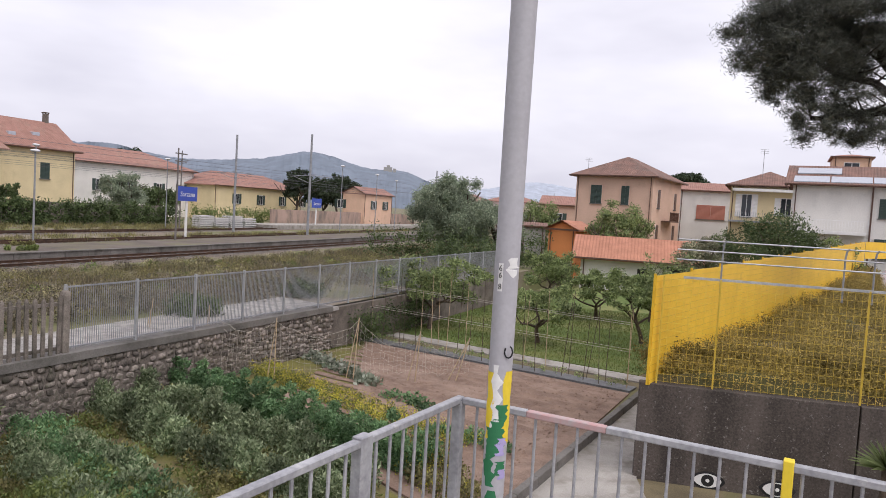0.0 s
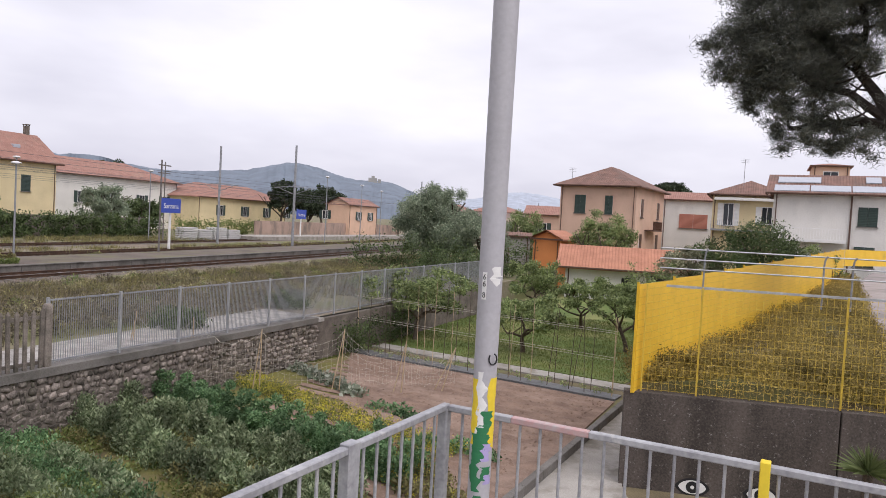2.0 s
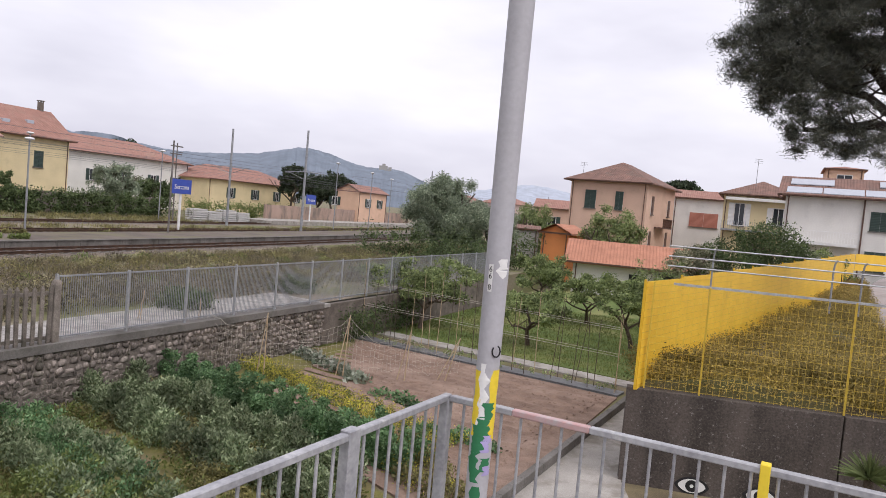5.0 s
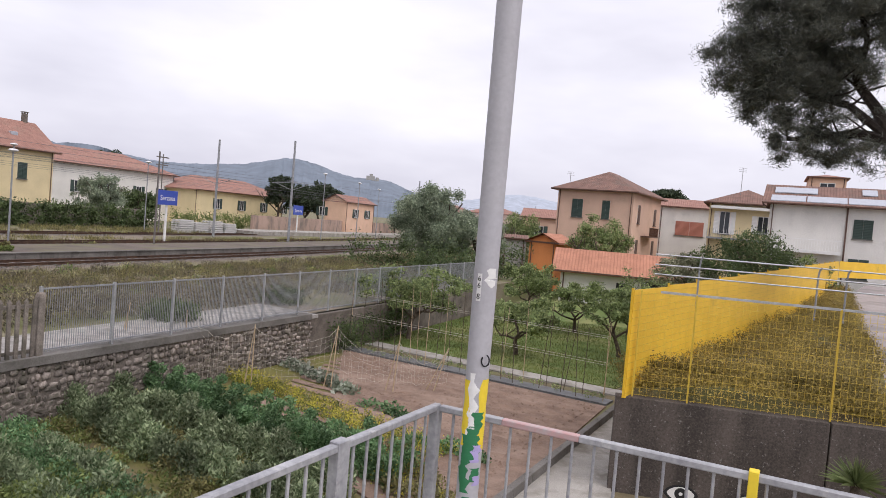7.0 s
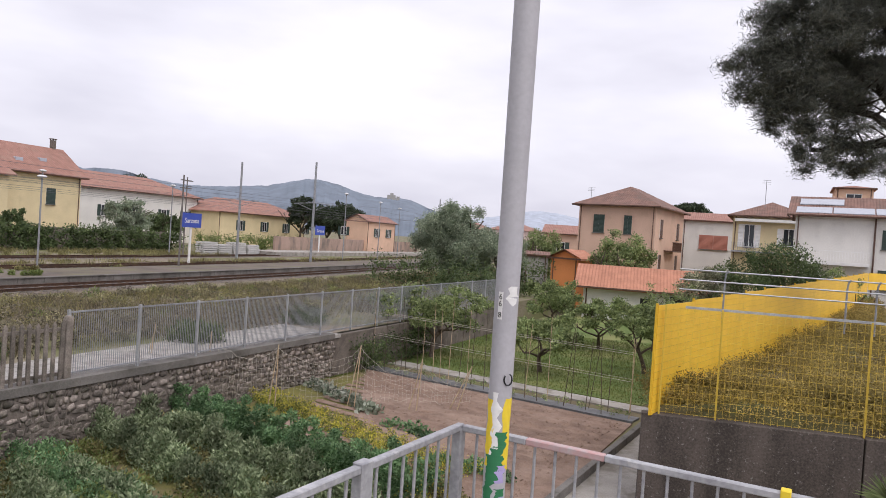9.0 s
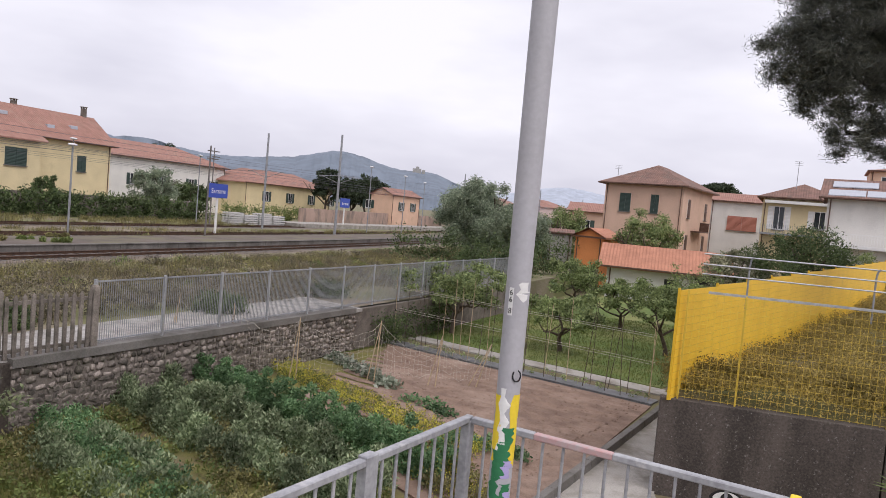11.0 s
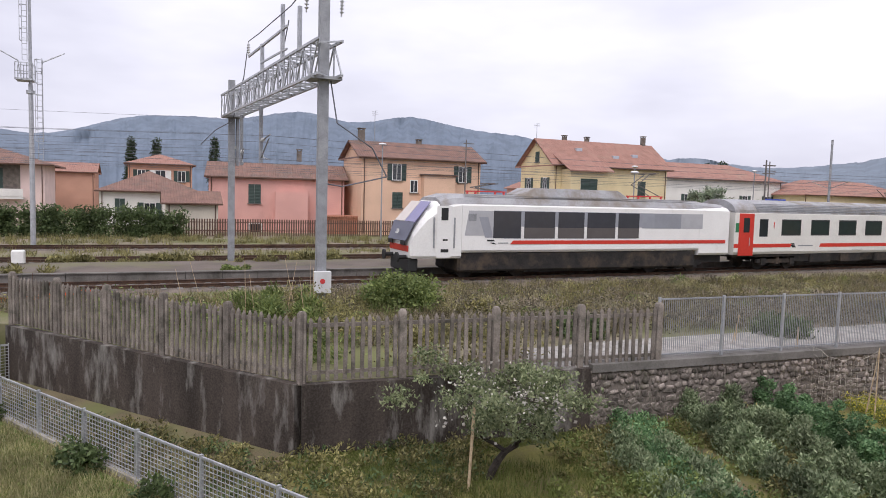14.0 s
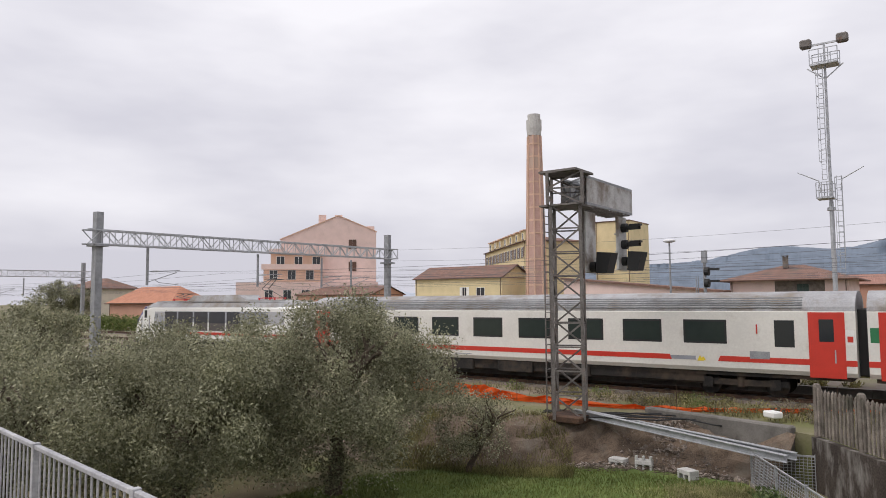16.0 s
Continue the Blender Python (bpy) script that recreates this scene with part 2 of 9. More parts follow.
M = dict(
    soil=mat("dry_garden_soil", (0.25, 0.172, 0.13), (0.155, 0.104, 0.08), 0.95, 0, 2.5, 30, 0.8, stain=(0.29, 0.21, 0.165), stain_scale=0.7, dist=0.05),
    turf=mat("turf_ground", (0.19, 0.155, 0.09), (0.105, 0.085, 0.052), 0.95, 0, 1.1, 30, 0.5, stain=(0.145, 0.15, 0.06), stain_scale=0.5, stain_at=0.54),
    lawn=mat("mown_lawn", (0.13, 0.18, 0.048), (0.09, 0.13, 0.034), 0.95, 0, 0.9, 40, 0.4, stain=(0.22, 0.22, 0.085), stain_scale=0.28, stain_at=0.55),
    ballast_ground=mat("dusty_railway_ground", (0.27, 0.222, 0.17), (0.14, 0.115, 0.08), 0.95, 0, 0.35, 12, 0.5, stain=(0.14, 0.145, 0.06), stain_scale=0.16, stain_at=0.5, dist=0.05),
    gravel=mat("pale_gravel", (0.42, 0.40, 0.375), (0.22, 0.205, 0.19), 0.95, 0, 3.0, 26, 0.8, dist=0.05),
    ballast=mat("rusty_ballast", (0.21, 0.17, 0.14), (0.09, 0.075, 0.065), 0.95, 0, 2.0, 18, 1.0, dist=0.06),
    stone=mat("grey_rubble_stone", (0.31, 0.265, 0.235), (0.125, 0.105, 0.092), 0.92, 0, 4.0, 30, 0.6, rand=0.5, stain=(0.085, 0.08, 0.06), stain_scale=1.6),
    stone_stuff=mat("grey_rubble_stone_small", (0.31, 0.265, 0.235), (0.125, 0.105, 0.092), 0.92, 0, 4.0, 30, 0.6, island=0.5, stain=(0.085, 0.08, 0.06), stain_scale=1.6),
    moss=mat("mossy_trodden_ground", (0.185, 0.17, 0.05), (0.105, 0.1, 0.034), 0.95, 0, 1.4, 30, 0.5, stain=(0.155, 0.115, 0.075), stain_scale=0.6, stain_at=0.56, dist=0.04),
    bank_earth=mat("dark_bank_earth", (0.21, 0.155, 0.115), (0.09, 0.066, 0.05), 0.95, 0, 2.2, 22, 0.9, stain=(0.19, 0.16, 0.13), stain_scale=1.3, stain_at=0.58, dist=0.06),
    mortar=mat("dark_mortar", (0.21, 0.18, 0.155), (0.105, 0.089, 0.077), 0.95, 0, 2.0, 25, 0.6),
    coping=mat("weathered_concrete_coping", (0.22, 0.205, 0.19), (0.13, 0.12, 0.11), 0.92, 0, 1.6, 30, 0.4, stain=(0.08, 0.075, 0.065), stain_scale=0.8),
    black_wall=mat("blackened_concrete", (0.08, 0.064, 0.054), (0.03, 0.024, 0.02), 0.93, 0, 1.5, 22, 0.4, stain=(0.25, 0.235, 0.215), stain_scale=1.9, stain_at=0.59, streak=0.3),
    dark_wall=mat("lichen_dark_concrete", (0.115, 0.095, 0.083), (0.048, 0.04, 0.035), 0.93, 0, 1.8, 24, 0.5, streak=0.22, stain=(0.36, 0.345, 0.32), stain_scale=15.0, stain_at=0.68),
    old_concrete=mat("aged_fence_concrete", (0.265, 0.23, 0.2), (0.14, 0.12, 0.103), 0.92, 0, 3.0, 30, 0.5, rand=0.25, stain=(0.085, 0.078, 0.062), stain_scale=2.2, stain_at=0.58),
    path=mat("pale_concrete_path", (0.40, 0.375, 0.34), (0.28, 0.26, 0.235), 0.92, 0, 1.0, 35, 0.3, stain=(0.2, 0.18, 0.15), stain_scale=1.1),
    asphalt=mat("worn_platform_asphalt", (0.165, 0.135, 0.115), (0.10, 0.083, 0.07), 0.95, 0, 0.5, 25, 0.4, stain=(0.15, 0.14, 0.08), stain_scale=0.35),
    galv=mat("galvanised_steel", (0.52, 0.53, 0.55), (0.36, 0.37, 0.39), 0.5, 0.55, 4.0, 30, 0.05),
    galv_dull=mat("dull_galvanised_steel", (0.36, 0.37, 0.385), (0.24, 0.245, 0.26), 0.6, 0.35, 3.0, 30, 0.05),
    rail_paint=mat("scuffed_grey_rail", (0.43, 0.43, 0.445), (0.28, 0.28, 0.295), 0.55, 0.25, 4.0, 34, 0.08, stain=(0.62, 0.6, 0.58), stain_scale=7.0, stain_at=0.66),
    pink_paint=mat("faded_pink_rail", (0.5, 0.3, 0.29), (0.44, 0.39, 0.39), 0.6, 0.1, 5.0, 30, 0.05),
    pole=mat("painted_grey_pole", (0.46, 0.45, 0.475), (0.40, 0.39, 0.41), 0.55, 0.15, 1.5, 40, 0.05, stain=(0.42, 0.41, 0.42), stain_scale=3.0, stain_at=0.66),
    rust=mat("rusty_rail_steel", (0.13, 0.075, 0.05), (0.06, 0.04, 0.032), 0.75, 0.3, 3.0, 30, 0.2),
    lattice=mat("old_lattice_steel", (0.22, 0.2, 0.19), (0.12, 0.108, 0.1), 0.7, 0.2, 3.0, 22, 0.1, stain=(0.22, 0.12, 0.08), stain_scale=1.2, stain_at=0.66),
    yellow=mat("yellow_painted_sheet", (0.80, 0.51, 0.045), (0.70, 0.43, 0.035), 0.55, 0, 1.2, 20, 0.06, stain=(0.48, 0.33, 0.06), stain_scale=0.9, stain_at=0.68),
    wire_row=plain("stained_yellow_wire", (0.62, 0.41, 0.05), 0.6),
    # asphalt made paler: the bright haze of mesh reflections is in the colour
    ramp_asphalt=mat("pinkish_worn_asphalt_haze", (0.38, 0.335, 0.32), (0.29, 0.255, 0.245), 0.93, 0, 0.6, 30, 0.25, stain=(0.24, 0.215, 0.2), stain_scale=0.4),
    station_wall=mat("stained_station_wall", (0.46, 0.33, 0.27), (0.33, 0.24, 0.195), 0.92, 0, 0.6, 14, 0.2, stain=(0.2, 0.165, 0.14), stain_scale=0.8, streak=0.4),
    yellow_wire=plain("yellow_coated_wire", (0.72, 0.52, 0.08), 0.5),
    white=plain("white_paint", (0.78, 0.77, 0.75), 0.5),
    white_train=mat("white_train_paint", (0.80, 0.79, 0.77), (0.72, 0.71, 0.69), 0.35, 0, 0.7, 12, 0.02, spec=0.5, stain=(0.6, 0.58, 0.55), stain_scale=0.8, stain_at=0.7),
    cream_coach=mat("cream_white_coach_paint", (0.72, 0.70, 0.655), (0.64, 0.62, 0.58), 0.4, 0, 0.7, 12, 0.02, spec=0.4, stain=(0.52, 0.49, 0.44), stain_scale=0.8, stain_at=0.68),
    red_train=plain("red_train_stripe", (0.56, 0.045, 0.03), 0.35),
    grey_train=plain("grey_train_band", (0.30, 0.31, 0.345), 0.35),
    lilac_train=plain("lilac_train_front", (0.25, 0.235, 0.40), 0.4),
    roof_train=mat("dusty_train_roof", (0.40, 0.40, 0.415), (0.28, 0.28, 0.29), 0.65, 0.1, 1.0, 20, 0.05, stain=(0.22, 0.19, 0.16), stain_scale=0.6),
    under=mat("sooty_underframe", (0.035, 0.032, 0.03), (0.018, 0.017, 0.017), 0.8, 0.1, 2.0, 20, 0.2, stain=(0.08, 0.06, 0.045), stain_scale=1.2),
    grille=plain("brown_grille", (0.10, 0.088, 0.085), 0.6),
    rubber=plain("black_rubber", (0.02, 0.02, 0.021), 0.6),
    blue=plain("blue_sign", (0.05, 0.09, 0.42), 0.45),
    orange_net=mat("orange_plastic_net", (0.85, 0.17, 0.03), (0.7, 0.12, 0.02), 0.6, 0, 3.0, 30, 0.2),
    bark=mat("brown_bark", (0.13, 0.10, 0.075), (0.06, 0.047, 0.037), 0.95, 0, 8.0, 40, 0.7),
    bark_dark=mat("dark_bark", (0.07, 0.058, 0.05), (0.03, 0.025, 0.022), 0.95, 0, 8.0, 40, 0.7),
    cane=mat("dry_cane", (0.55, 0.43, 0.29), (0.38, 0.28, 0.18), 0.85, 0, 6.0, 30, 0.2),
    net=plain("garden_netting", (0.52, 0.48, 0.41), 0.8),
    film=mat("grey_mulch_film", (0.16, 0.16, 0.165), (0.09, 0.09, 0.095), 0.5, 0, 3.0, 20, 0.4),
    block=mat("grey_concrete_block", (0.58, 0.57, 0.55), (0.42, 0.41, 0.4), 0.9, 0, 4.0, 30, 0.3),
    rubble=mat("broken_rubble", (0.36, 0.31, 0.27), (0.16, 0.12, 0.10), 0.95, 0, 3.0, 30, 0.4, island=0.4),
    graffiti=plain("green_paint", (0.03, 0.18, 0.075), 0.6),
    yellow_paint=plain("yellow_paint", (0.78, 0.58, 0.04), 0.6),
    violet=plain("violet_paint", (0.42, 0.36, 0.62), 0.6),
    black=plain("black_paint", (0.015, 0.015, 0.016), 0.6),
    terr=plain("terracotta_blind", (0.42, 0.17, 0.12), 0.7),
    redink=plain("red_ink", (0.55, 0.05, 0.05), 0.6),
    panel_solar=plain("pale_solar_panel", (0.45, 0.47, 0.52), 0.15, 0.2, 0.6),
    shutter=plain("dark_green_shutter", (0.035, 0.06, 0.05), 0.6),
    brownroof=roof_mat("brown_clay_tiles", (0.25, 0.145, 0.115), (0.155, 0.095, 0.078), stain=(0.14, 0.112, 0.095)),
    redroof=roof_mat("red_clay_tiles", (0.36, 0.195, 0.155), (0.26, 0.14, 0.11), stain=(0.31, 0.2, 0.155)),
    orangeroof=roof_mat("orange_clay_tiles", (0.49, 0.23, 0.15), (0.37, 0.17, 0.11)),
    # brick of the far chimney, its colour lightened to hold distance haze
    brick=mat("hazed_red_brick", (0.55, 0.37, 0.325), (0.45, 0.285, 0.245), 0.9, 0, 1.0, 9, 0.3, stain=(0.48, 0.36, 0.3), stain_scale=0.3),
    glow=plain("grey_lamp_glass", (0.7, 0.7, 0.72), 0.3),
    gutter=plain("copper_brown_pipe", (0.13, 0.075, 0.055), 0.5, 0.2),
    ceramic=plain("white_insulator", (0.62, 0.62, 0.62), 0.3),
    wire=plain("dark_wire", (0.16, 0.16, 0.18), 0.5, 0.5),
)
WALL = {k: mat(k + "_plaster", c, tuple(v * 0.84 for v in c), 0.9, 0, 0.5, 10, 0.1, stain=tuple(v * 0.7 for v in c), stain_scale=0.35, stain_at=0.66)
        for k, c in dict(peach=(0.74, 0.50, 0.36), yellow=(0.74, 0.62, 0.38), pink=(0.68, 0.38, 0.33), cream=(0.66, 0.60, 0.50), white=(0.74, 0.72, 0.68),
                         rose=(0.77, 0.60, 0.555), ochre=(0.62, 0.47, 0.28), terracotta=(0.58, 0.33, 0.24), salmon=(0.68, 0.47, 0.36), orange=(0.72, 0.28, 0.10), grey=(0.36, 0.35, 0.33)).items()}
L = dict(
    olive=leaf_mat("olive_leaves", (0.42, 0.41, 0.28), (0.11, 0.115, 0.065), 0.45),
    willow=leaf_mat("grey_green_leaves", (0.42, 0.47, 0.34), (0.15, 0.195, 0.13), 0.3, 0.45),
    pine=leaf_mat("pine_needles", (0.2, 0.205, 0.165), (0.07, 0.078, 0.07), 0.45, 0.15),
    fruit=leaf_mat("fresh_fruit_leaves", (0.36, 0.42, 0.18), (0.09, 0.13, 0.05), 0.4),
    apple=leaf_mat("pale_apple_leaves", (0.33, 0.36, 0.2), (0.075, 0.105, 0.045), 0.45),
    blossom=leaf_mat("pale_blossom", (0.72, 0.68, 0.62), (0.5, 0.46, 0.42)),
    hedge=leaf_mat("dark_hedge_leaves", (0.15, 0.195, 0.08), (0.04, 0.064, 0.026), 0.45),
    bush=leaf_mat("bright_bush_leaves", (0.25, 0.29, 0.10), (0.085, 0.125, 0.04)),
    pea=leaf_mat("pea_leaves", (0.235, 0.36, 0.175), (0.05, 0.115, 0.045), 0.45),
    bean=leaf_mat("broad_bean_leaves", (0.36, 0.41, 0.25), (0.075, 0.115, 0.05), 0.5),
    weed=leaf_mat("weed_leaves", (0.33, 0.30, 0.125), (0.095, 0.09, 0.042), 0.45),
    drygrass=leaf_mat("dry_grass", (0.26, 0.215, 0.135), (0.075, 0.066, 0.04), 0.5),
    grass=leaf_mat("green_grass", (0.2, 0.225, 0.07), (0.095, 0.12, 0.034)),
    flower=leaf_mat("yellow_flowers", (0.66, 0.57, 0.07), (0.34, 0.34, 0.07)),
    cabbage=leaf_mat("cabbage_leaves", (0.42, 0.44, 0.36), (0.12, 0.16, 0.10)),
    cypress=leaf_mat("cypress_needles", (0.075, 0.10, 0.055), (0.03, 0.042, 0.024)),
    yucca=leaf_mat("yucca_leaves", (0.24, 0.28, 0.12), (0.11, 0.15, 0.05)),
    straw=leaf_mat("straw_grass", (0.44, 0.40, 0.22), (0.2, 0.19, 0.09)),
    bramble=leaf_mat("grey_green_brambles", (0.27, 0.235, 0.165), (0.085, 0.076, 0.052), 0.45),
    ivy=leaf_mat("olive_brown_creeper", (0.46, 0.36, 0.115), (0.15, 0.12, 0.045), 0.5),
)


def glass_mat():
    m = plain("dark_window_glass", (0.03, 0.034, 0.038), 0.08, 0.0, 0.6)
    return m


M["glass"] = glass_mat()


# ---- building helpers ----
def mesh_ob(name, me, material, parent=None, label=""):
    me.materials.append(material)
    ob = new(name, me)
    if parent:
        ob.parent = parent
    if label:
        ob["label"] = label
    return ob


def part(name, bm, material, parent=None, label="", smooth=False):
    """One mesh object from a bmesh, under its thing or part."""
    me = bpy.data.meshes.new(name)
    bmesh.ops.recalc_face_normals(bm, faces=bm.faces)
    bm.to_mesh(me)
    bm.free()
    if smooth:
        me.polygons.foreach_set("use_smooth", [True] * len(me.polygons))
    return mesh_ob(name, me, material, parent, label)


def pieces(name, bm, material, parent, label=""):
    """Links every separate piece of a bmesh as a part of its own."""
    bm.verts.index_update()
    left = set(bm.verts)
    while left:
        isle, todo = [], [left.pop()]
        while todo:
            v = todo.pop()
            isle.append(v)
            for e in v.link_edges:
                o = e.other_vert(v)
                if o in left:
                    left.remove(o)
                    todo.append(o)
        one = bmesh.new()
        made = {v: one.verts.new(v.co) for v in isle}
        for f in {f for v in isle for f in v.link_faces}:
            one.faces.new([made[v] for v in f.verts])
        part(name, one, material, parent, label)
    bm.free()


def thing(name, label, category, m=None, group="", kind=""):
    ob = new(name)
    ob.empty_display_size = 0.2
    if m is not None:
        ob.matrix_basis = m
    return tagged(ob, label, category, group, kind)


def quad_mesh(name, verts, faces):
    """A mesh from numpy arrays: vertices (n, 3), faces (m, 3 or 4)."""
    me = bpy.data.meshes.new(name)
    k = faces.shape[1]
    me.vertices.add(len(verts))
    me.vertices.foreach_set("co", np.ascontiguousarray(verts, np.float32).ravel())
    me.loops.add(faces.size)
    me.loops.foreach_set("vertex_index", np.ascontiguousarray(faces, np.int32).ravel())
    me.polygons.add(len(faces))
    me.polygons.foreach_set("loop_start", np.arange(0, faces.size, k, dtype=np.int32))
    me.update(calc_edges=True)
    return me


def box(bm, x0, x1, y0, y1, z0, z1, m=None, bev=0.0):
    vs = [bm.verts.new((x, y, z)) for x in (x0, x1) for y in (y0, y1) for z in (z0, z1)]
    fs = [bm.faces.new([vs[i] for i in f]) for f in ((0, 1, 3, 2), (4, 6, 7, 5), (0, 4, 5, 1), (2, 3, 7, 6), (0, 2, 6, 4), (1, 5, 7, 3))]
    if m is not None:
        for v in vs:
            v.co = m @ v.co
    if bev:
        edges = list({e for f in fs for e in f.edges})
        bmesh.ops.bevel(bm, geom=edges, offset=bev, segments=1, affect="EDGES")
    return vs


def tube(bm, p, q, r0, r1=None, seg=8, cap=True):
    p, q = Vector(p), Vector(q)
    r1 = r0 if r1 is None else r1
    d = (q - p).normalized()
    a = d.orthogonal().normalized()
    b = d.cross(a)
    rings = []
    for c, r in ((p, r0), (q, r1)):
        rings.append([bm.verts.new(c + r * (math.cos(2 * math.pi * i / seg) * a + math.sin(2 * math.pi * i / seg) * b)) for i in range(seg)])
    for i in range(seg):
        bm.faces.new((rings[0][i], rings[0][(i + 1) % seg], rings[1][(i + 1) % seg], rings[1][i]))
    if cap:
        bm.faces.new(rings[0][::-1])
        bm.faces.new(rings[1])


def bar(bm, p, q, w, h=None):
    """A square bar from p to q."""
    p, q = Vector(p), Vector(q)
    h = w if h is None else h
    d = (q - p).normalized()
    side = d.cross(Vector((0, 0, 1)))
    side = side.normalized() if side.length > 1e-3 else Vector((1, 0, 0))
    up = side.cross(d)
    vs = [bm.verts.new(c + side * sx * w / 2 + up * sz * h / 2) for c in (p, q) for sx, sz in ((-1, -1), (1, -1), (1, 1), (-1, 1))]
    for f in ((3, 2, 1, 0), (4, 5, 6, 7), (0, 1, 5, 4), (1, 2, 6, 5), (2, 3, 7, 6), (3, 0, 4, 7)):
        bm.faces.new([vs[i] for i in f])


def chain(bm, pts, r, seg=6, taper=1.0):
    n = len(pts) - 1
    for i in range(n):
        tube(bm, pts[i], pts[i + 1], r * (1 - (1 - taper) * i / n), r * (1 - (1 - taper) * (i + 1) / n), seg, cap=i in (0, n - 1))


def prism(bm, pts, z0, z1):
    """A flat polygon pulled up from z0 to z1."""
    lo, hi = [bm.verts.new((x, y, z0)) for x, y in pts], [bm.verts.new((x, y, z1)) for x, y in pts]
    bm.faces.new(lo[::-1])
    bm.faces.new(hi)
    n = len(pts)
    for i in range(n):
        bm.faces.new((lo[i], lo[(i + 1) % n], hi[(i + 1) % n], hi[i]))


def axis_pose(p, q):
    """The pose at p whose x axis runs level towards q."""
    return pose(p[0], p[1], p[2] if len(p) > 2 else 0, 0, 0, math.degrees(math.atan2(q[1] - p[1], q[0] - p[0])))


def leaves(name, centres, radii, count, size, material, parent=None, label="", aspect=2.2, squash=1.0, hang=0.0, shell=0.5, seed=1, upright=0.0):
    """A crown of small folded leaves gathered in clumps round the given centres."""
    rng = np.random.default_rng(seed)
    centres, radii = np.asarray(centres, float), np.broadcast_to(np.asarray(radii, float), (len(centres),))
    wts = radii**2 / (radii**2).sum()
    which = rng.choice(len(centres), count, p=wts)
    d = rng.normal(size=(count, 3))
    d /= np.linalg.norm(d, axis=1)[:, None]
    rad = radii[which] * (shell + (1 - shell) * rng.random(count)) * (0.75 + 0.5 * rng.random(count))
    pos = centres[which] + d * rad[:, None] * np.array([1, 1, squash])
    pos[:, 2] -= hang * rng.random(count)
    u = rng.normal(size=(count, 3)) + d * 0.6
    u[:, 2] = u[:, 2] * (1 - upright) + upright * 2.0 - hang * 0.6
    u /= np.linalg.norm(u, axis=1)[:, None]
    w = np.cross(u, rng.normal(size=(count, 3)))
    w /= np.linalg.norm(w, axis=1)[:, None] + 1e-9
    s = size * (0.6 + 0.8 * rng.random(count))[:, None]
    verts = np.stack([pos - u * s * 0.5, pos + w * s * 0.5 / aspect, pos + u * s * 0.5, pos - w * s * 0.5 / aspect], 1).reshape(-1, 3)
    me = quad_mesh(name, verts, np.arange(4 * count).reshape(-1, 4))
    return mesh_ob(name, me, material, parent, label)


def blades(name, pts, height, width, material, parent=None, lean=0.35, seed=1, label=""):
    """Upright grass blades at the given ground points."""
    rng = np.random.default_rng(seed)
    pts = np.asarray(pts, float)
    n = len(pts)
    a = rng.random(n) * 2 * np.pi
    h = height * (0.5 + rng.random(n))
    side = np.stack([np.cos(a), np.sin(a), 0 * a], 1) * width
    tip = pts + np.stack([lean * h * rng.normal(size=n), lean * h * rng.normal(size=n), h], 1)
    verts = np.stack([pts - side, pts + side, tip], 1).reshape(-1, 3)
    me = quad_mesh(name, verts, np.arange(3 * n).reshape(-1, 3))
    return mesh_ob(name, me, material, parent, label)


def in_poly(poly, n, rng):
    """n random points within a polygon."""
    poly = np.array(poly, float)
    lo, hi = poly.min(0), poly.max(0)
    out = []
    got = 0
    while got < n:
        p = lo + rng.random((n, 2)) * (hi - lo)
        inside = np.zeros(n, bool)
        for (x0, y0), (x1, y1) in zip(poly, np.roll(poly, -1, 0)):
            cross = ((y0 > p[:, 1]) != (y1 > p[:, 1])) & (p[:, 0] < (x1 - x0) * (p[:, 1] - y0) / (y1 - y0 + 1e-12) + x0)
            inside ^= cross
        out.append(p[inside])
        got += inside.sum()
    return np.concatenate(out)[:n]


def limbs(bm, base, height, spread, r, rng, forks=5, levels=2, lean=(0, 0)):
    """A tapered, slightly crooked trunk with forking limbs; returns the limb ends."""
    ends = []

    def grow(p, d, length, rad, level):
        pts = [Vector(p)]
        for _ in range(4):
            d = (d + Vector(rng.normal(size=3) * 0.16)).normalized()
            pts.append(pts[-1] + d * length / 4)
        chain(bm, pts, rad, 7, 0.55)
        ends.append(tuple(pts[-1]))
        if level:
            for k in range(forks):
                a = 2 * math.pi * (k + rng.random() * 0.6) / forks
                out = Vector((math.cos(a) * spread, math.sin(a) * spread, 0.35 + 0.5 * rng.random()))
                grow(pts[-1] if k % 2 else pts[-2], (d * 0.5 + out).normalized(), length * (0.62 + 0.25 * rng.random()), rad * 0.5, level - 1)

    grow(Vector(base), Vector((lean[0], lean[1], 1)).normalized(), height, r, levels)
    return ends


# rail frame: s along the train's way, n away from the camera across the tracks
AXIS = radians(69.5)


def rail_xy(s, n):
    return (-math.sin(AXIS) * n - math.cos(AXIS) * s, math.cos(AXIS) * n - math.sin(AXIS) * s)


def bend(s):
    """How far the line has swung outwards at s, where it leaves the straight for a wide curve."""
    return 0.0006 * min(max(-s, 0.0), 120.0) ** 2 + 0.144 * max(-s - 120.0, 0.0)


def curve_xy(s, n):
    return rail_xy(s, n + bend(s))


def curve_pt(s, n, z=0.0):
    return (*curve_xy(s, n), z)


def along_line(s, n, z=0.0):
    """As facing(), turned with the curve of the line."""
    return facing(s, n + bend(s), z, math.degrees(math.atan(bend(s - 0.5) - bend(s + 0.5))))


def rail_pt(s, n, z=0.0):
    return (*rail_xy(s, n), z)


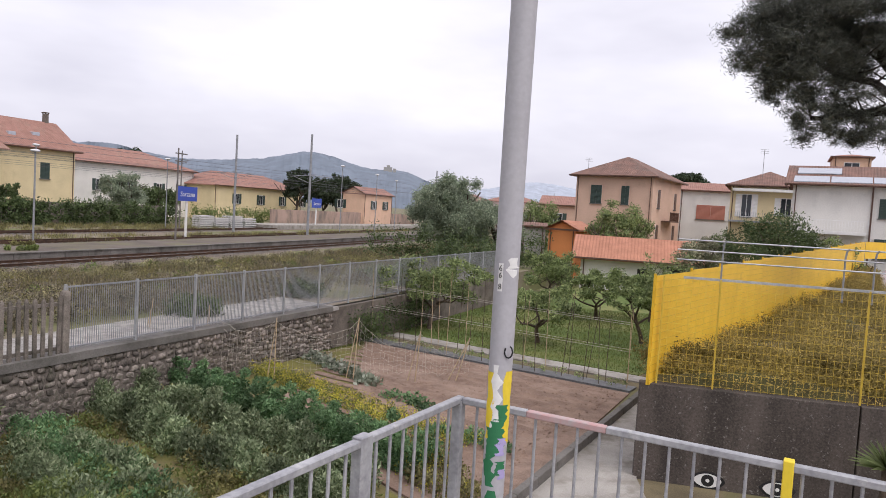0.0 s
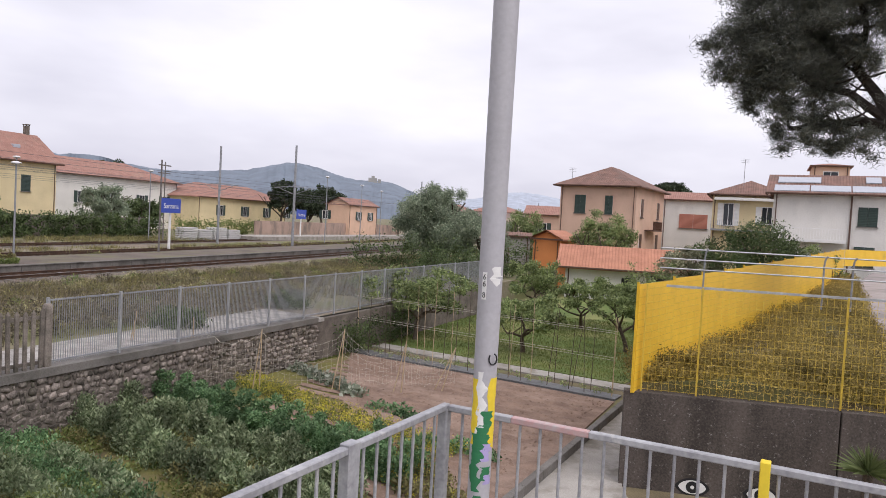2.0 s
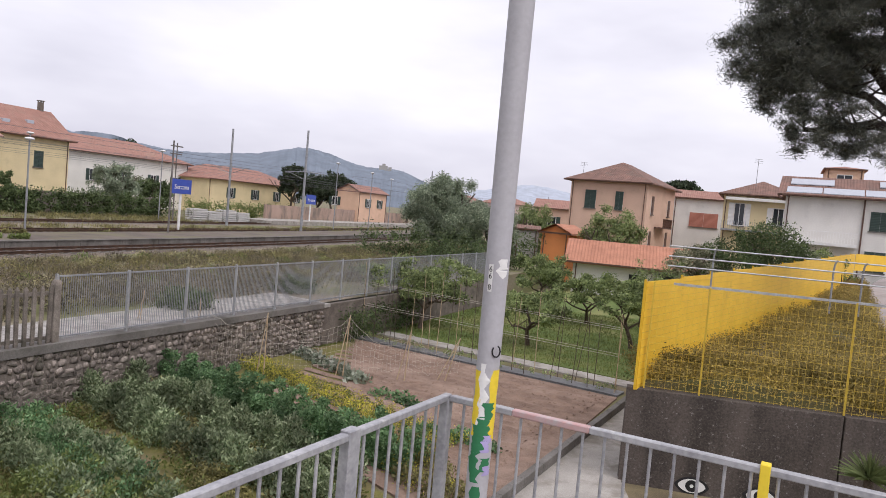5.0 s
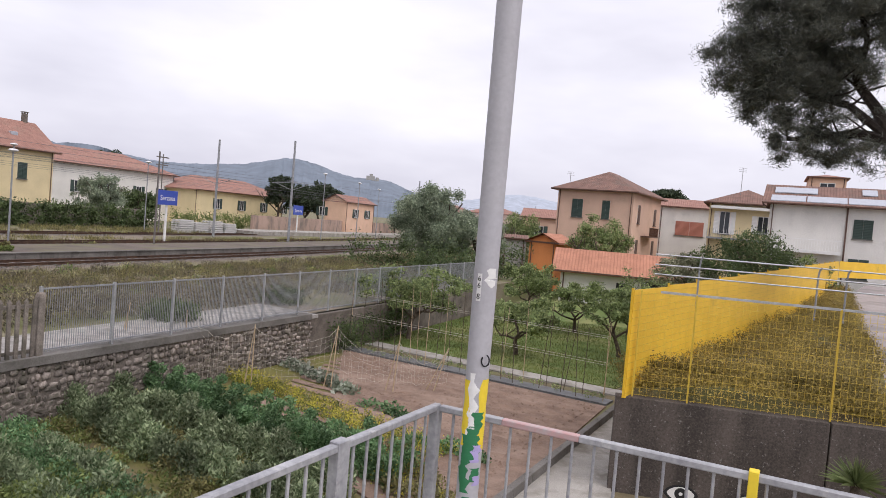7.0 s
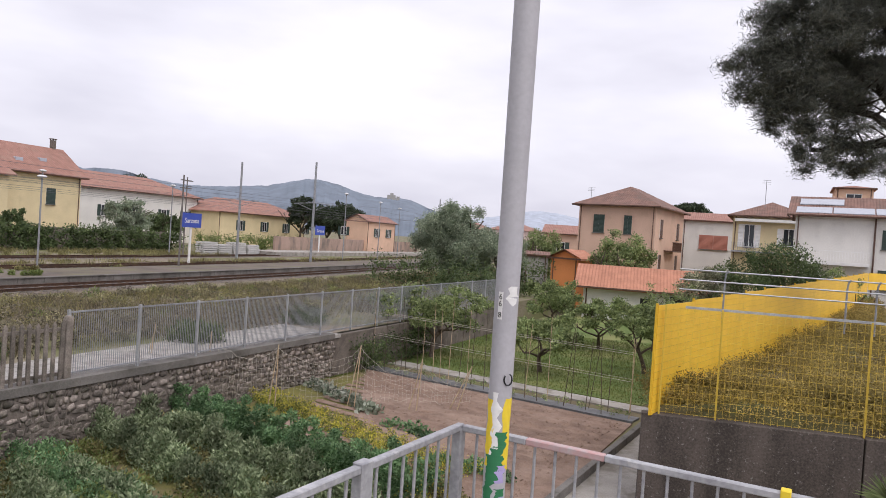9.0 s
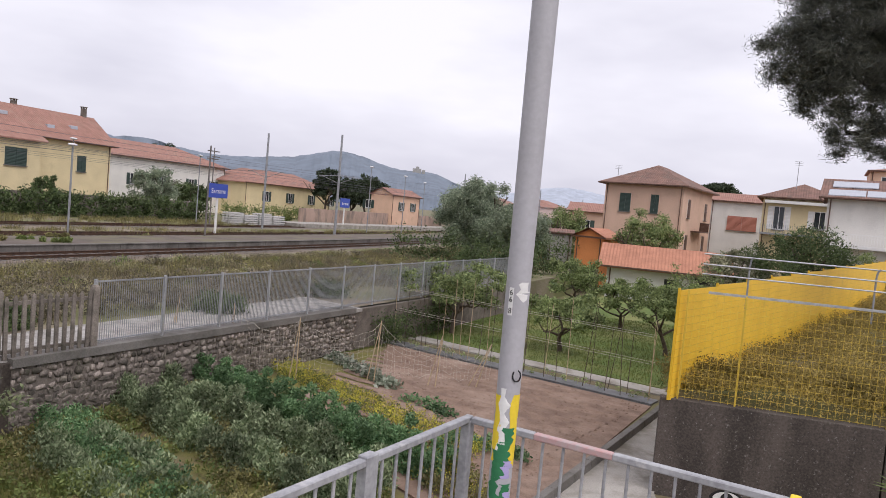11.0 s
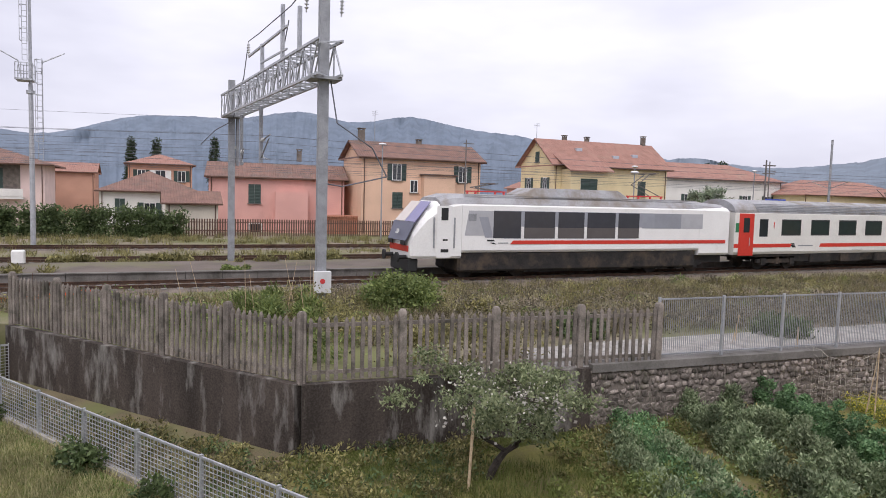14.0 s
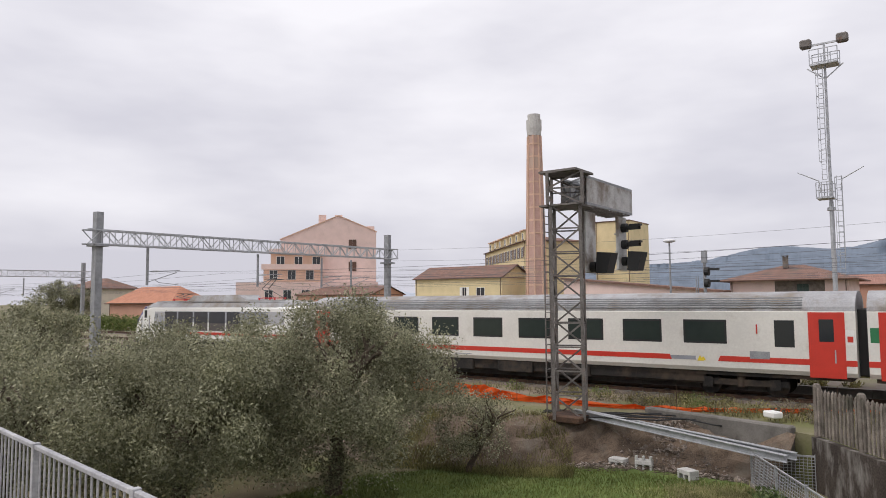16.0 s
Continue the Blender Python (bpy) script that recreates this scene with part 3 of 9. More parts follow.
def facing(s, n, z=0.0, turn=0.0):
    """A pose whose x axis runs along the tracks to the viewer's right and whose y axis points away across them."""
    return pose(*rail_pt(s, n, z), 0, 0, 69.5 + turn)


TOP, LOW = -0.2, -1.8


# ---- ground and structure ----
def slab(name, pts, z0, z1, material, label, category="ground", kind="structure"):
    bm = bmesh.new()
    prism(bm, pts, z0, z1)
    return tagged(part(name, bm, material), label, category, kind=kind)


FENCE = [(2.6, 43.2), (-4.7, 26.6), (-9.13, 16.4), (-13.03, 8.1), (-23.8, 4.9)]


def build_ground():
    bm = bmesh.new()
    prism(bm, [(-4000, -4000), (4000, -4000), (4000, 4000), (-4000, 4000)], LOW - 0.4, LOW)
    tagged(part("ground", bm, M["turf"]), "grassy low ground reaching the horizon", "ground", kind="structure")
    # raised railway land behind the retaining walls
    edge = FENCE + [(-25.4, 3.3), (-26.8, 0.6), (-26.4, -1.4), (-25.6, -3.6), (-27.5, -8), (-31, -17), (-50, -70), (-420, -1150)]
    far = [rail_xy(1300, 1500), rail_xy(-1500, 1500), rail_xy(-1500, 20), (60, 190), (14, 72)]
    slab("railway_ground", edge + far, LOW - 0.3, TOP, M["ballast_ground"], "dusty railway land with patchy dry grass")
    # gravel track inside the fence
    slab("gravel_track", [(-4.3, 26.9), (-8.9, 16.6), (-10.6, 13.2), (-12.2, 14.4), (-11.4, 17.5), (-7.0, 28.6)], TOP - 0.1, TOP + 0.03, M["gravel"], "pale gravel beside the fence", "gravel")
    for n0, name in ((31.65, "ballast_bed"), (43.2, "ballast_bed"), (52.0, "ballast_bed")):
        bm = bmesh.new()
        vs = [[bm.verts.new(curve_pt(s, n0 + dn, z)) for dn, z in ((-2.3, TOP - 0.05), (-1.5, -0.16), (1.5, -0.16), (2.3, TOP - 0.05))] for s in (-700, -300, *range(-130, 0, 6), 0, 100, 500)]
        for a, b in zip(vs, vs[1:]):
            for i in range(3):
                bm.faces.new((a[i], a[i + 1], b[i + 1], b[i]))
        tagged(part(name, bm, M["ballast"]), "rust-stained ballast under the rails", "ballast", kind="structure")
        track = thing("railway_track", "pair of rusty steel rails on concrete sleepers", "track", group="railway tracks")
        for side in (-0.75, 0.75):
            bm = bmesh.new()
            for dn, z0, z1, w in ((0, -0.15, -0.135, 0.14), (0, -0.135, -0.03, 0.02), (0, -0.03, 0.0, 0.07)):
                run = [-600, *range(-130, 0, 6), 0, 450]
                for s0, s1 in zip(run, run[1:]):
                    bar(bm, curve_pt(s0, n0 + side, (z0 + z1) / 2), curve_pt(s1, n0 + side, (z0 + z1) / 2), w, z1 - z0)
            part("rail", bm, M["rust"], track)
        bm = bmesh.new()
        for i in range(-150, 110):
            s = i * 0.62
            box(bm, -0.12, 0.12, -1.2, 1.2, -0.2, -0.135, along_line(s, n0))
        tagged(part("sleeper", bm, M["coping"], track), kind="stuff")
    # low platform between the first and second track
    plat = thing("platform", "low asphalt island platform with a stone edge", "platform", kind="structure")
    bm = bmesh.new()
    run = [60, 0, *range(-6, -130, -6), -420]
    prism(bm, [curve_xy(q, 33.75) for q in run] + [curve_xy(q, 38.6) for q in run[::-1]], TOP, 0.2)
    part("paving", bm, M["asphalt"], plat)
    bm = bmesh.new()
    for i in range(-110, 38):
        box(bm, 0.01, 1.59, 0, 0.34, 0.19, 0.235, along_line(i * 1.6 + 1.6, 33.42))
        box(bm, 0.01, 1.59, 0.06, 0.3, TOP, 0.19, along_line(i * 1.6 + 1.6, 33.42))
    tagged(part("edge_stone", bm, M["coping"], plat), kind="stuff")
    # far platform with a pale wall
    slab("far_platform", [rail_xy(-78, 55.0), rail_xy(-260, 55.0), rail_xy(-260, 60), rail_xy(-78, 60)], TOP, 0.35, M["path"], "pale concrete platform by the station wall", "platform")


def build_walls():
    far, end, fp, corner, left = [Vector(p) for p in FENCE]

    def strip(name, a, b, z0, z1, t0, t1, material, label):
        m = axis_pose((*a, 0), (*b, 0))
        bm = bmesh.new()
        box(bm, 0, (b - a).length, t0, t1, z0, z1, m)
        return tagged(part(name, bm, material), label, "wall", kind="structure")

    strip("wall_garden_far", end, far, LOW - 0.2, TOP, -0.2, 0.2, M["mortar"], "dark rubble garden wall under the fence")
    strip("wall_concrete_side", corner, Vector((-10.0, 14.55)), LOW - 0.2, TOP - 0.01, -0.22, 0.2, M["black_wall"], "blackened concrete retaining wall")
    strip("wall_concrete_end", left, corner, LOW - 0.2, TOP - 0.01, -0.22, 0.2, M["black_wall"], "blackened concrete retaining wall with pale streaks")
    stone = strip("wall_rubble", Vector((-10.0, 14.55)), end, LOW - 0.2, TOP - 0.12, -0.2, 0.2, M["mortar"], "rubble stone retaining wall with dark joints")
    strip("wall_coping", Vector((-10.0, 14.55)), end, TOP - 0.12, TOP + 0.08, -0.26, 0.24, M["coping"], "weathered concrete coping along the stone wall")
    return stone


def rubble_stones(wall):
    """Stones of the retaining wall, half sunk in the mortar; drawn last in the file."""
    a, b = Vector((-10.0, 14.55)), Vector((-4.7, 26.6))
    m = axis_pose((*a, 0), (*b, 0))
    length = (b - a).length
    rng = np.random.default_rng(5)
    shapes = []
    for k in range(8):
        bm = bmesh.new()
        bmesh.ops.create_icosphere(bm, subdivisions=1, radius=0.5)
        for v in bm.verts:
            # squared off, then knocked uneven
            v.co = Vector([math.copysign(abs(c) ** 0.5, c) * 0.55 for c in v.co]) * (0.72 + 0.5 * rng.random())
            v.co.y *= 0.55
        me = bpy.data.meshes.new("stone")
        bm.to_mesh(me)
        bm.free()
        me.materials.append(M["stone"])
        shapes.append(me)
    places = []
    z = LOW + 0.02
    row = 0
    while z < TOP - 0.17:
        hh = 0.10 + 0.10 * rng.random()
        x = -0.1 * rng.random()
        while x < length:
            w = 0.07 + 0.30 * rng.random() ** 1.5
            places.append((x + w / 2, z + hh / 2 + 0.03 * rng.normal(), w * (0.85 + 0.3 * rng.random()), hh * (0.85 + 0.6 * rng.random()), rng.random() * 44 - 22))
            x += w
        z += hh * 0.93
        row += 1
    rest_v, rest_f, off = [], [], 0
    single = 0
    for x, zz, w, h, turn in places:
        me = shapes[int(rng.integers(8))]
        mm = m @ pose(x, -0.2 - 0.015 * rng.random(), zz, 0, turn, 0) @ Matrix.Diagonal((w, 0.09 + 0.07 * rng.random(), h, 1))
        if x < 9.0 and single < 300:
            ob = new("stone", me)
            ob.parent = wall
            ob.matrix_basis = mm
            single += 1
        else:
            rest_v += [mm @ v.co for v in me.vertices]
            rest_f += [[i + off for i in p.vertices] for p in me.polygons]
            off += len(me.vertices)
    me = quad_mesh("stones", np.array([tuple(v) for v in rest_v]), np.array(rest_f))
    tagged(mesh_ob("stones", me, M["stone_stuff"], wall), kind="stuff")


def concrete_fence(points, label):
    """Precast posts with rounded heads, two rails and a row of narrow pickets in each bay."""
    fence = thing("concrete_fence", label, "fence", group="concrete picket fences")
    for a, b in zip(points, points[1:]):
        a, b = Vector(a), Vector(b)
        m = axis_pose((*a, TOP), (*b, TOP))
        run = (b - a).length
        n = max(1, round(run / 2.25))
        for k in range(n + 1):
            x = run * k / n
            bm = bmesh.new()
            tilt = pose(x, 0, 0, 0, random.uniform(-1.0, 1.0), 0)
            box(bm, -0.085, 0.085, -0.085, 0.085, -0.05, 1.47, m @ tilt, 0.012)
            # rounded head
            cap = [[bm.verts.new(m @ tilt @ Vector((0.085 * k * sx, 0.085 * k * sy, z))) for sx, sy in ((-1, -1), (1, -1), (1, 1), (-1, 1))] for k, z in ((0.98, 1.46), (0.86, 1.53), (0.55, 1.575))]
            for r0, r1 in zip(cap, cap[1:]):
                for j in range(4):
                    bm.faces.new((r0[j], r0[(j + 1) % 4], r1[(j + 1) % 4], r1[j]))
            bm.faces.new(cap[-1])
            part("post", bm, M["old_concrete"], fence)
            if k == n:
                break
            step = run / n
            for z in (0.16, 1.22):
                bm = bmesh.new()
                box(bm, x + 0.08, x + step - 0.08, -0.022, 0.04, z, z + 0.08, m)
                part("rail", bm, M["old_concrete"], fence)
            for i in range(11):
                xx = x + 0.09 + (step - 0.18) * (i + 0.5) / 11
                bm = bmesh.new()
                w, top = 0.043, 1.43 + random.uniform(-0.03, 0.02)
                t = pose(xx, -0.05, 0, 0, random.uniform(-1.2, 1.2), 0)
                box(bm, -w, w, -0.025, 0.025, 0.04, top - 0.05, m @ t)
                vs = [bm.verts.new(m @ t @ Vector(c)) for c in ((-w, -0.025, top - 0.05), (w, -0.025, top - 0.05), (w, 0.025, top - 0.05), (-w, 0.025, top - 0.05), (-w * 0.3, 0, top + 0.03), (w * 0.3, 0, top + 0.03))]
                for f in ((0, 1, 5, 4), (2, 3, 4, 5), (1, 2, 5), (3, 0, 4)):
                    bm.faces.new([vs[j] for j in f])
                part("picket", bm, M["old_concrete"], fence)
    return fence


def bar_fence(a, b, height, pitch, spacing, label, base, bar_r=0.006, rails=(0.08, 0.98), material="galv_dull", cross=0):
    """Galvanised fence: posts, and in each bay a welded grille of thin upright bars."""
    fence = thing("steel_fence", label, "fence", group="steel fences")
    a, b = Vector(a), Vector(b)
    m = axis_pose((*a, base), (*b, base))
    run = (b - a).length
    n = max(1, round(run / pitch))
    for k in range(n + 1):
        x = run * k / n
        bm = bmesh.new()
        box(bm, x - 0.03, x + 0.03, -0.03, 0.03, 0, height + 0.03, m)
        part("post", bm, M["galv"], fence)
        if k == n:
            break
        bm = bmesh.new()
        step = run / n
        cnt = int(step / spacing)
        for i in range(1, cnt):
            xx = x + step * i / cnt
            box(bm, xx - bar_r, xx + bar_r, -bar_r, bar_r, 0.06, height, m)
        for f in rails:
            box(bm, x, x + step, -0.02, 0.02, height * f - 0.018, height * f + 0.018, m)
        for j in range(cross):
            z = 0.1 + (height - 0.15) * j / max(1, cross - 1)
            box(bm, x, x + step, -bar_r * 1.5, bar_r * 0.6, z - bar_r, z + bar_r, m)
        part("grille", bm, M[material], fence)
    return fence


def build_fences():
    far, end, fp, corner, left = FENCE
    concrete_fence([left, corner], "grey concrete picket fence, weathered, on the dark wall")
    concrete_fence([corner, fp], "grey concrete picket fence, weathered, above the garden")
    bar_fence(fp, far, 1.62, 2.05, 0.062, "galvanised upright-bar fence on the stone wall", TOP + 0.06)
    bar_fence((-23.8, 3.0), (-5.6, 6.3), 1.05, 2.0, 0.11, "low galvanised grid fence beside the lawn", LOW, 0.006, (0.98,), "galv", 11)
    bar_fence((-23.8, 3.0), (-23.6, 4.75), 1.05, 1.75, 0.11, "short galvanised grid panel against the wall", LOW, 0.007, (0.98,), "galv", 11)
    # concrete kerb under the grid fence
    m = axis_pose((-23.8, 3.0, LOW), (-5.6, 6.3, LOW))
    bm = bmesh.new()
    box(bm, -0.1, 18.5, -0.07, 0.07, -0.1, 0.09, m)
    tagged(part("kerb", bm, M["path"]), "thin concrete kerb under the grid fence", "kerb", kind="structure")


def build_landing():
    """The raised landing with its steel railing, on which the viewer stands."""
    c = Vector((0.07, 4.06))
    da, db = Vector((-0.478, -0.878)), Vector((0.886, -0.463))
    zr = 2.75
    fl = zr - 1.02
    pts = [c - db * 0.12 - da * 0.12, c + da * 14 - db * 0.12, c + da * 14 + db * 9, c + db * 9 - da * 0.12]
    slab("landing_floor", [tuple(p) for p in pts], fl - 0.25, fl, M["path"], "concrete stair landing", "floor")
    ins = [c + db * 0.5 + da * 1.0, c + da * 13.5 + db * 0.5, c + da * 13.5 + db * 8.5, c + db * 8.5 + da * 1.0]
    slab("landing_base", [tuple(p) for p in ins], LOW - 0.1, fl - 0.25, M["coping"], "concrete base of the landing", "wall")

    def rail(d, length, posts, label, paints):
        r = thing("railing", label, "railing", group="landing railings")
        m = pose(c.x, c.y, 0, 0, 0, math.degrees(math.atan2(d.y, d.x)))
        for x0, x1, material in paints:
            bm = bmesh.new()
            box(bm, x0, x1, -0.023, 0.023, zr - 0.036, zr, m, 0.005)
            part("handrail", bm, M[material], r)
        bm = bmesh.new()
        box(bm, 0, length, -0.015, 0.015, zr - 0.94, zr - 0.9, m)
        part("bottom_rail", bm, M["rail_paint"], r)
        for x, w, top, material in posts:
            bm = bmesh.new()
            box(bm, x - w, x + w, -0.03, 0.03, fl - 0.1, zr + top, m, 0.004)
            part("post", bm, M[material], r)
        n = int(length / 0.118)
        for i in range(1, n):
            x = i * 0.118
            if min(abs(x - p[0]) for p in posts) < 0.05:
                continue
            bm = bmesh.new()
            tube(bm, m @ Vector((x, 0, zr - 0.9)), m @ Vector((x, 0, zr - 0.04)), 0.0085, seg=8)
            part("baluster", bm, M["rail_paint"], r)
        return r

    rail(da, 13.6, [(0.0, 0.028, -0.02, "rail_paint"), (0.94, 0.045, 0.012, "rail_paint"), (2.95, 0.03, 0.012, "rail_paint"), (4.95, 0.03, 0.012, "rail_paint"), (6.1, 0.03, 0.012, "rail_paint"), (8.2, 0.03, 0.012, "rail_paint"), (10.28, 0.03, 0.012, "rail_paint"), (12.4, 0.03, 0.012, "rail_paint")],
         "scuffed grey steel railing along the landing", [(-0.026, 13.6, "rail_paint")])
    rail(db, 8.6, [(0.0, 0.026, -0.025, "rail_paint"), (1.71, 0.023, 0.015, "yellow_paint"), (3.6, 0.03, 0.0, "rail_paint"), (5.6, 0.03, 0.0, "rail_paint"), (7.6, 0.03, 0.0, "rail_paint")],
         "grey steel railing with pink paint and a yellow post", [(0.03, 0.42, "rail_paint"), (0.421, 0.86, "pink_paint"), (0.861, 8.6, "rail_paint")])


def build_ramp():
    """The dark retaining wall with the yellow fences, the overgrown bank and the ramp behind it."""
    a, b = Vector((4.2, 15.18)), Vector((4.2 + 0.976 * 12, 15.18 - 0.218 * 12))
    ztop = 0.33
    m = axis_pose((*a, 0), (*b, 0))
    bm = bmesh.new()
    box(bm, 0, 4.33, 0, 0.3, LOW - 0.2, ztop, m, 0.012)
    wall = tagged(part("wall_ramp", bm, M["dark_wall"]), "lichen-spotted dark concrete wall with painted eyes", "wall", kind="structure")
    bm = bmesh.new()
    box(bm, 4.36, 12, 0, 0.3, LOW - 0.2, ztop, m, 0.012)
    tagged(part("wall_ramp_next", bm, M["dark_wall"]), "dark concrete wall beyond a joint", "wall", kind="structure")
    far = Vector((27.5, 47.8))
    m2 = axis_pose((*a, 0), (*far, 0))
    run = (far - a).length
    bm = bmesh.new()
    box(bm, 0.3, run, -0.25, -0.02, LOW - 0.2, ztop - 0.02, m2)
    tagged(part("wall_ramp_side", bm, M["dark_wall"]), "dark concrete wall beside the gardens", "wall", kind="structure")
    # painted eyes on the wall
    for x, z in ((1.54, -1.62), (2.92, -1.61)):
        eye = thing("painted_eye", "black and white eye painted on dark concrete", "graffiti", m @ pose(x, -0.004, z), "painted eyes")
        for nm, rx, rz, dy, material, pw in (("outline", 0.36, 0.2, 0.0, "black", 1.5), ("eyeball", 0.285, 0.15, -0.004, "white", 1.3), ("iris", 0.13, 0.13, -0.008, "black", 1.0), ("pupil", 0.04, 0.04, -0.012, "white", 1.0)):
            bm = bmesh.new()
            n = 28
            vs = []
            for i in range(n):
                t = 2 * math.pi * i / n
                ct, st = math.cos(t), math.sin(t)
                vs.append(bm.verts.new((rx * ct, dy, rz * math.copysign(abs(st) ** pw, st))))
            bm.faces.new(vs)
            part(nm, bm, M[material], eye)
    # fence on the front wall: frame, mesh, posts
    fence = thing("yellow_mesh_fence", "yellow wire mesh fence with a steel top rail", "fence")
    top = 2.7
    bm = bmesh.new()
    box(bm, 0.75, 12, 0.11, 0.16, top - 0.05, top, m)
    part("top_rail", bm, M["galv"], fence)
    for x in (0.35, 1.5, 4.35, 7.2, 10):
        bm = bmesh.new()
        box(bm, x - 0.017, x + 0.017, 0.1, 0.135, ztop, top - 0.02, m)
        part("post", bm, M["yellow_wire"], fence)
    for x0, x1 in ((0.35, 1.5), (1.5, 4.35), (4.35, 7.2), (7.2, 10)):
        bm = bmesh.new()
        cnt = int((x1 - x0) / 0.13)
        for i in range(cnt + 1):
            x = x0 + (x1 - x0) * i / cnt
            box(bm, x - 0.0026, x + 0.0026, 0.086, 0.091, ztop + 0.03, top - 0.04, m)
        for j in range(15):
            z = ztop + 0.06 + j * 0.16
            box(bm, x0, x1, 0.08, 0.085, z - 0.0026, z + 0.0026, m)
        part("mesh_panel", bm, M["yellow_wire"], fence)
    # three tubes above the mesh, on bent uprights
    for z in (3.06, 3.27, 3.49):
        bm = bmesh.new()
        tube(bm, m @ Vector((0.58, 0.13, z)), m @ Vector((12, 0.13, z)), 0.016, seg=8)
        part("upper_tube", bm, M["galv"], fence)
    for x in (1.5, 3.85, 4.4, 7.2, 10):
        bm = bmesh.new()
        chain(bm, [m @ Vector(p) for p in ((x, 0.15, top - 0.3), (x, 0.15, 3.3), (x + 0.01, 0.13, 3.44), (x + 0.05, 0.11, 3.51))], 0.02, 8)
        part("upright", bm, M["galv_dull"], fence)
    # long sheet fence
    sheet = thing("yellow_sheet_fence", "bright yellow sheet fence with wire mesh along the bank", "fence")
    n = 16
    rise = 0.7 / run
    for k in range(n):
        x0, x1 = run * k / n, run * (k + 1) / n
        zb = rise * x0
        bm = bmesh.new()
        box(bm, x0, x1, -0.2, -0.185, ztop - 0.02 + zb, top - 0.02 + zb, m2)
        part("sheet", bm, M["yellow"], sheet)
        bm = bmesh.new()
        box(bm, x0 - 0.025, x0 + 0.025, -0.183, -0.14, ztop - 0.02 + zb, top + 0.02 + zb, m2)
        part("post", bm, M["yellow"], sheet)
        bm = bmesh.new()
        for j in range(14):
            z = ztop + 0.08 + j * 0.165 + zb
            box(bm, x0, x1, -0.209, -0.202, z - 0.004, z + 0.004, m2)
        tagged(part("wire_row", bm, M["wire_row"], sheet), kind="stuff")
    # far end of the sheet fence, one step higher
    m3 = axis_pose((28.0, 48.2, 0), (35.5, 53.6, 0))
    for k in range(3):
        bm = bmesh.new()
        box(bm, k * 3.1, k * 3.1 + 3.09, 0, 0.015, 2.2, 3.35, m3)
        part("sheet", bm, M["yellow"], sheet)
    # overgrown bank and asphalt ramp
    along = Vector((0.976, -0.218))
    p0 = a + Vector((0.35, 0.3))
    steps = [float(f) for f in np.linspace(0, 1, 12)]
    rng = np.random.default_rng(17)
    bm = bmesh.new()
    vs = []
    for f in steps:
        p = p0.lerp(far, f)
        wid = 5.6 - 4.6 * f
        vs.append([bm.verts.new((p.x + along.x * wid * g, p.y + along.y * wid * g, ztop - 0.05 + f * 0.7 + h + 0.05 * rng.normal())) for g, h in ((0, 0.1), (0.35, 0.4), (0.7, 0.3), (1, 0.02))])
    skirt = [bm.verts.new((v.co.x, v.co.y - 0.02, ztop - 0.1)) for v in vs[0]]
    for q0, q1 in zip([skirt] + vs, vs):
        for i in range(3):
            bm.faces.new((q0[i], q0[i + 1], q1[i + 1], q1[i]))
    tagged(part("bank", bm, M["turf"]), "overgrown bank between the fences", "bank", kind="structure")
    e = [p0, far + Vector((0.5, 0)), Vector((37, 54)), Vector((60, 60)), Vector((60, 3)), p0 + along * 60]
    slab("ramp_fill", [tuple(p) for p in e], LOW - 0.1, ztop - 0.12, M["path"], "filled ground of the ramp", "ground")
    bm = bmesh.new()
    vs = []
    for f in steps + [1.5]:
        p = p0.lerp(far, f) + along * (5.6 - 4.6 * min(f, 1.0) - 0.1)
        vs.append([bm.verts.new((p.x + along.x * g, p.y + along.y * g, ztop - 0.04 + 0.7 * f)) for g in (0, 9, 30)])
    for q0, q1 in zip(vs, vs[1:]):
        for i in range(2):
            bm.faces.new((q0[i], q0[i + 1], q1[i + 1], q1[i]))
    tagged(part("ramp", bm, M["ramp_asphalt"]), "worn pinkish asphalt ramp rising along the fence, paled for haze", "ramp", kind="structure")


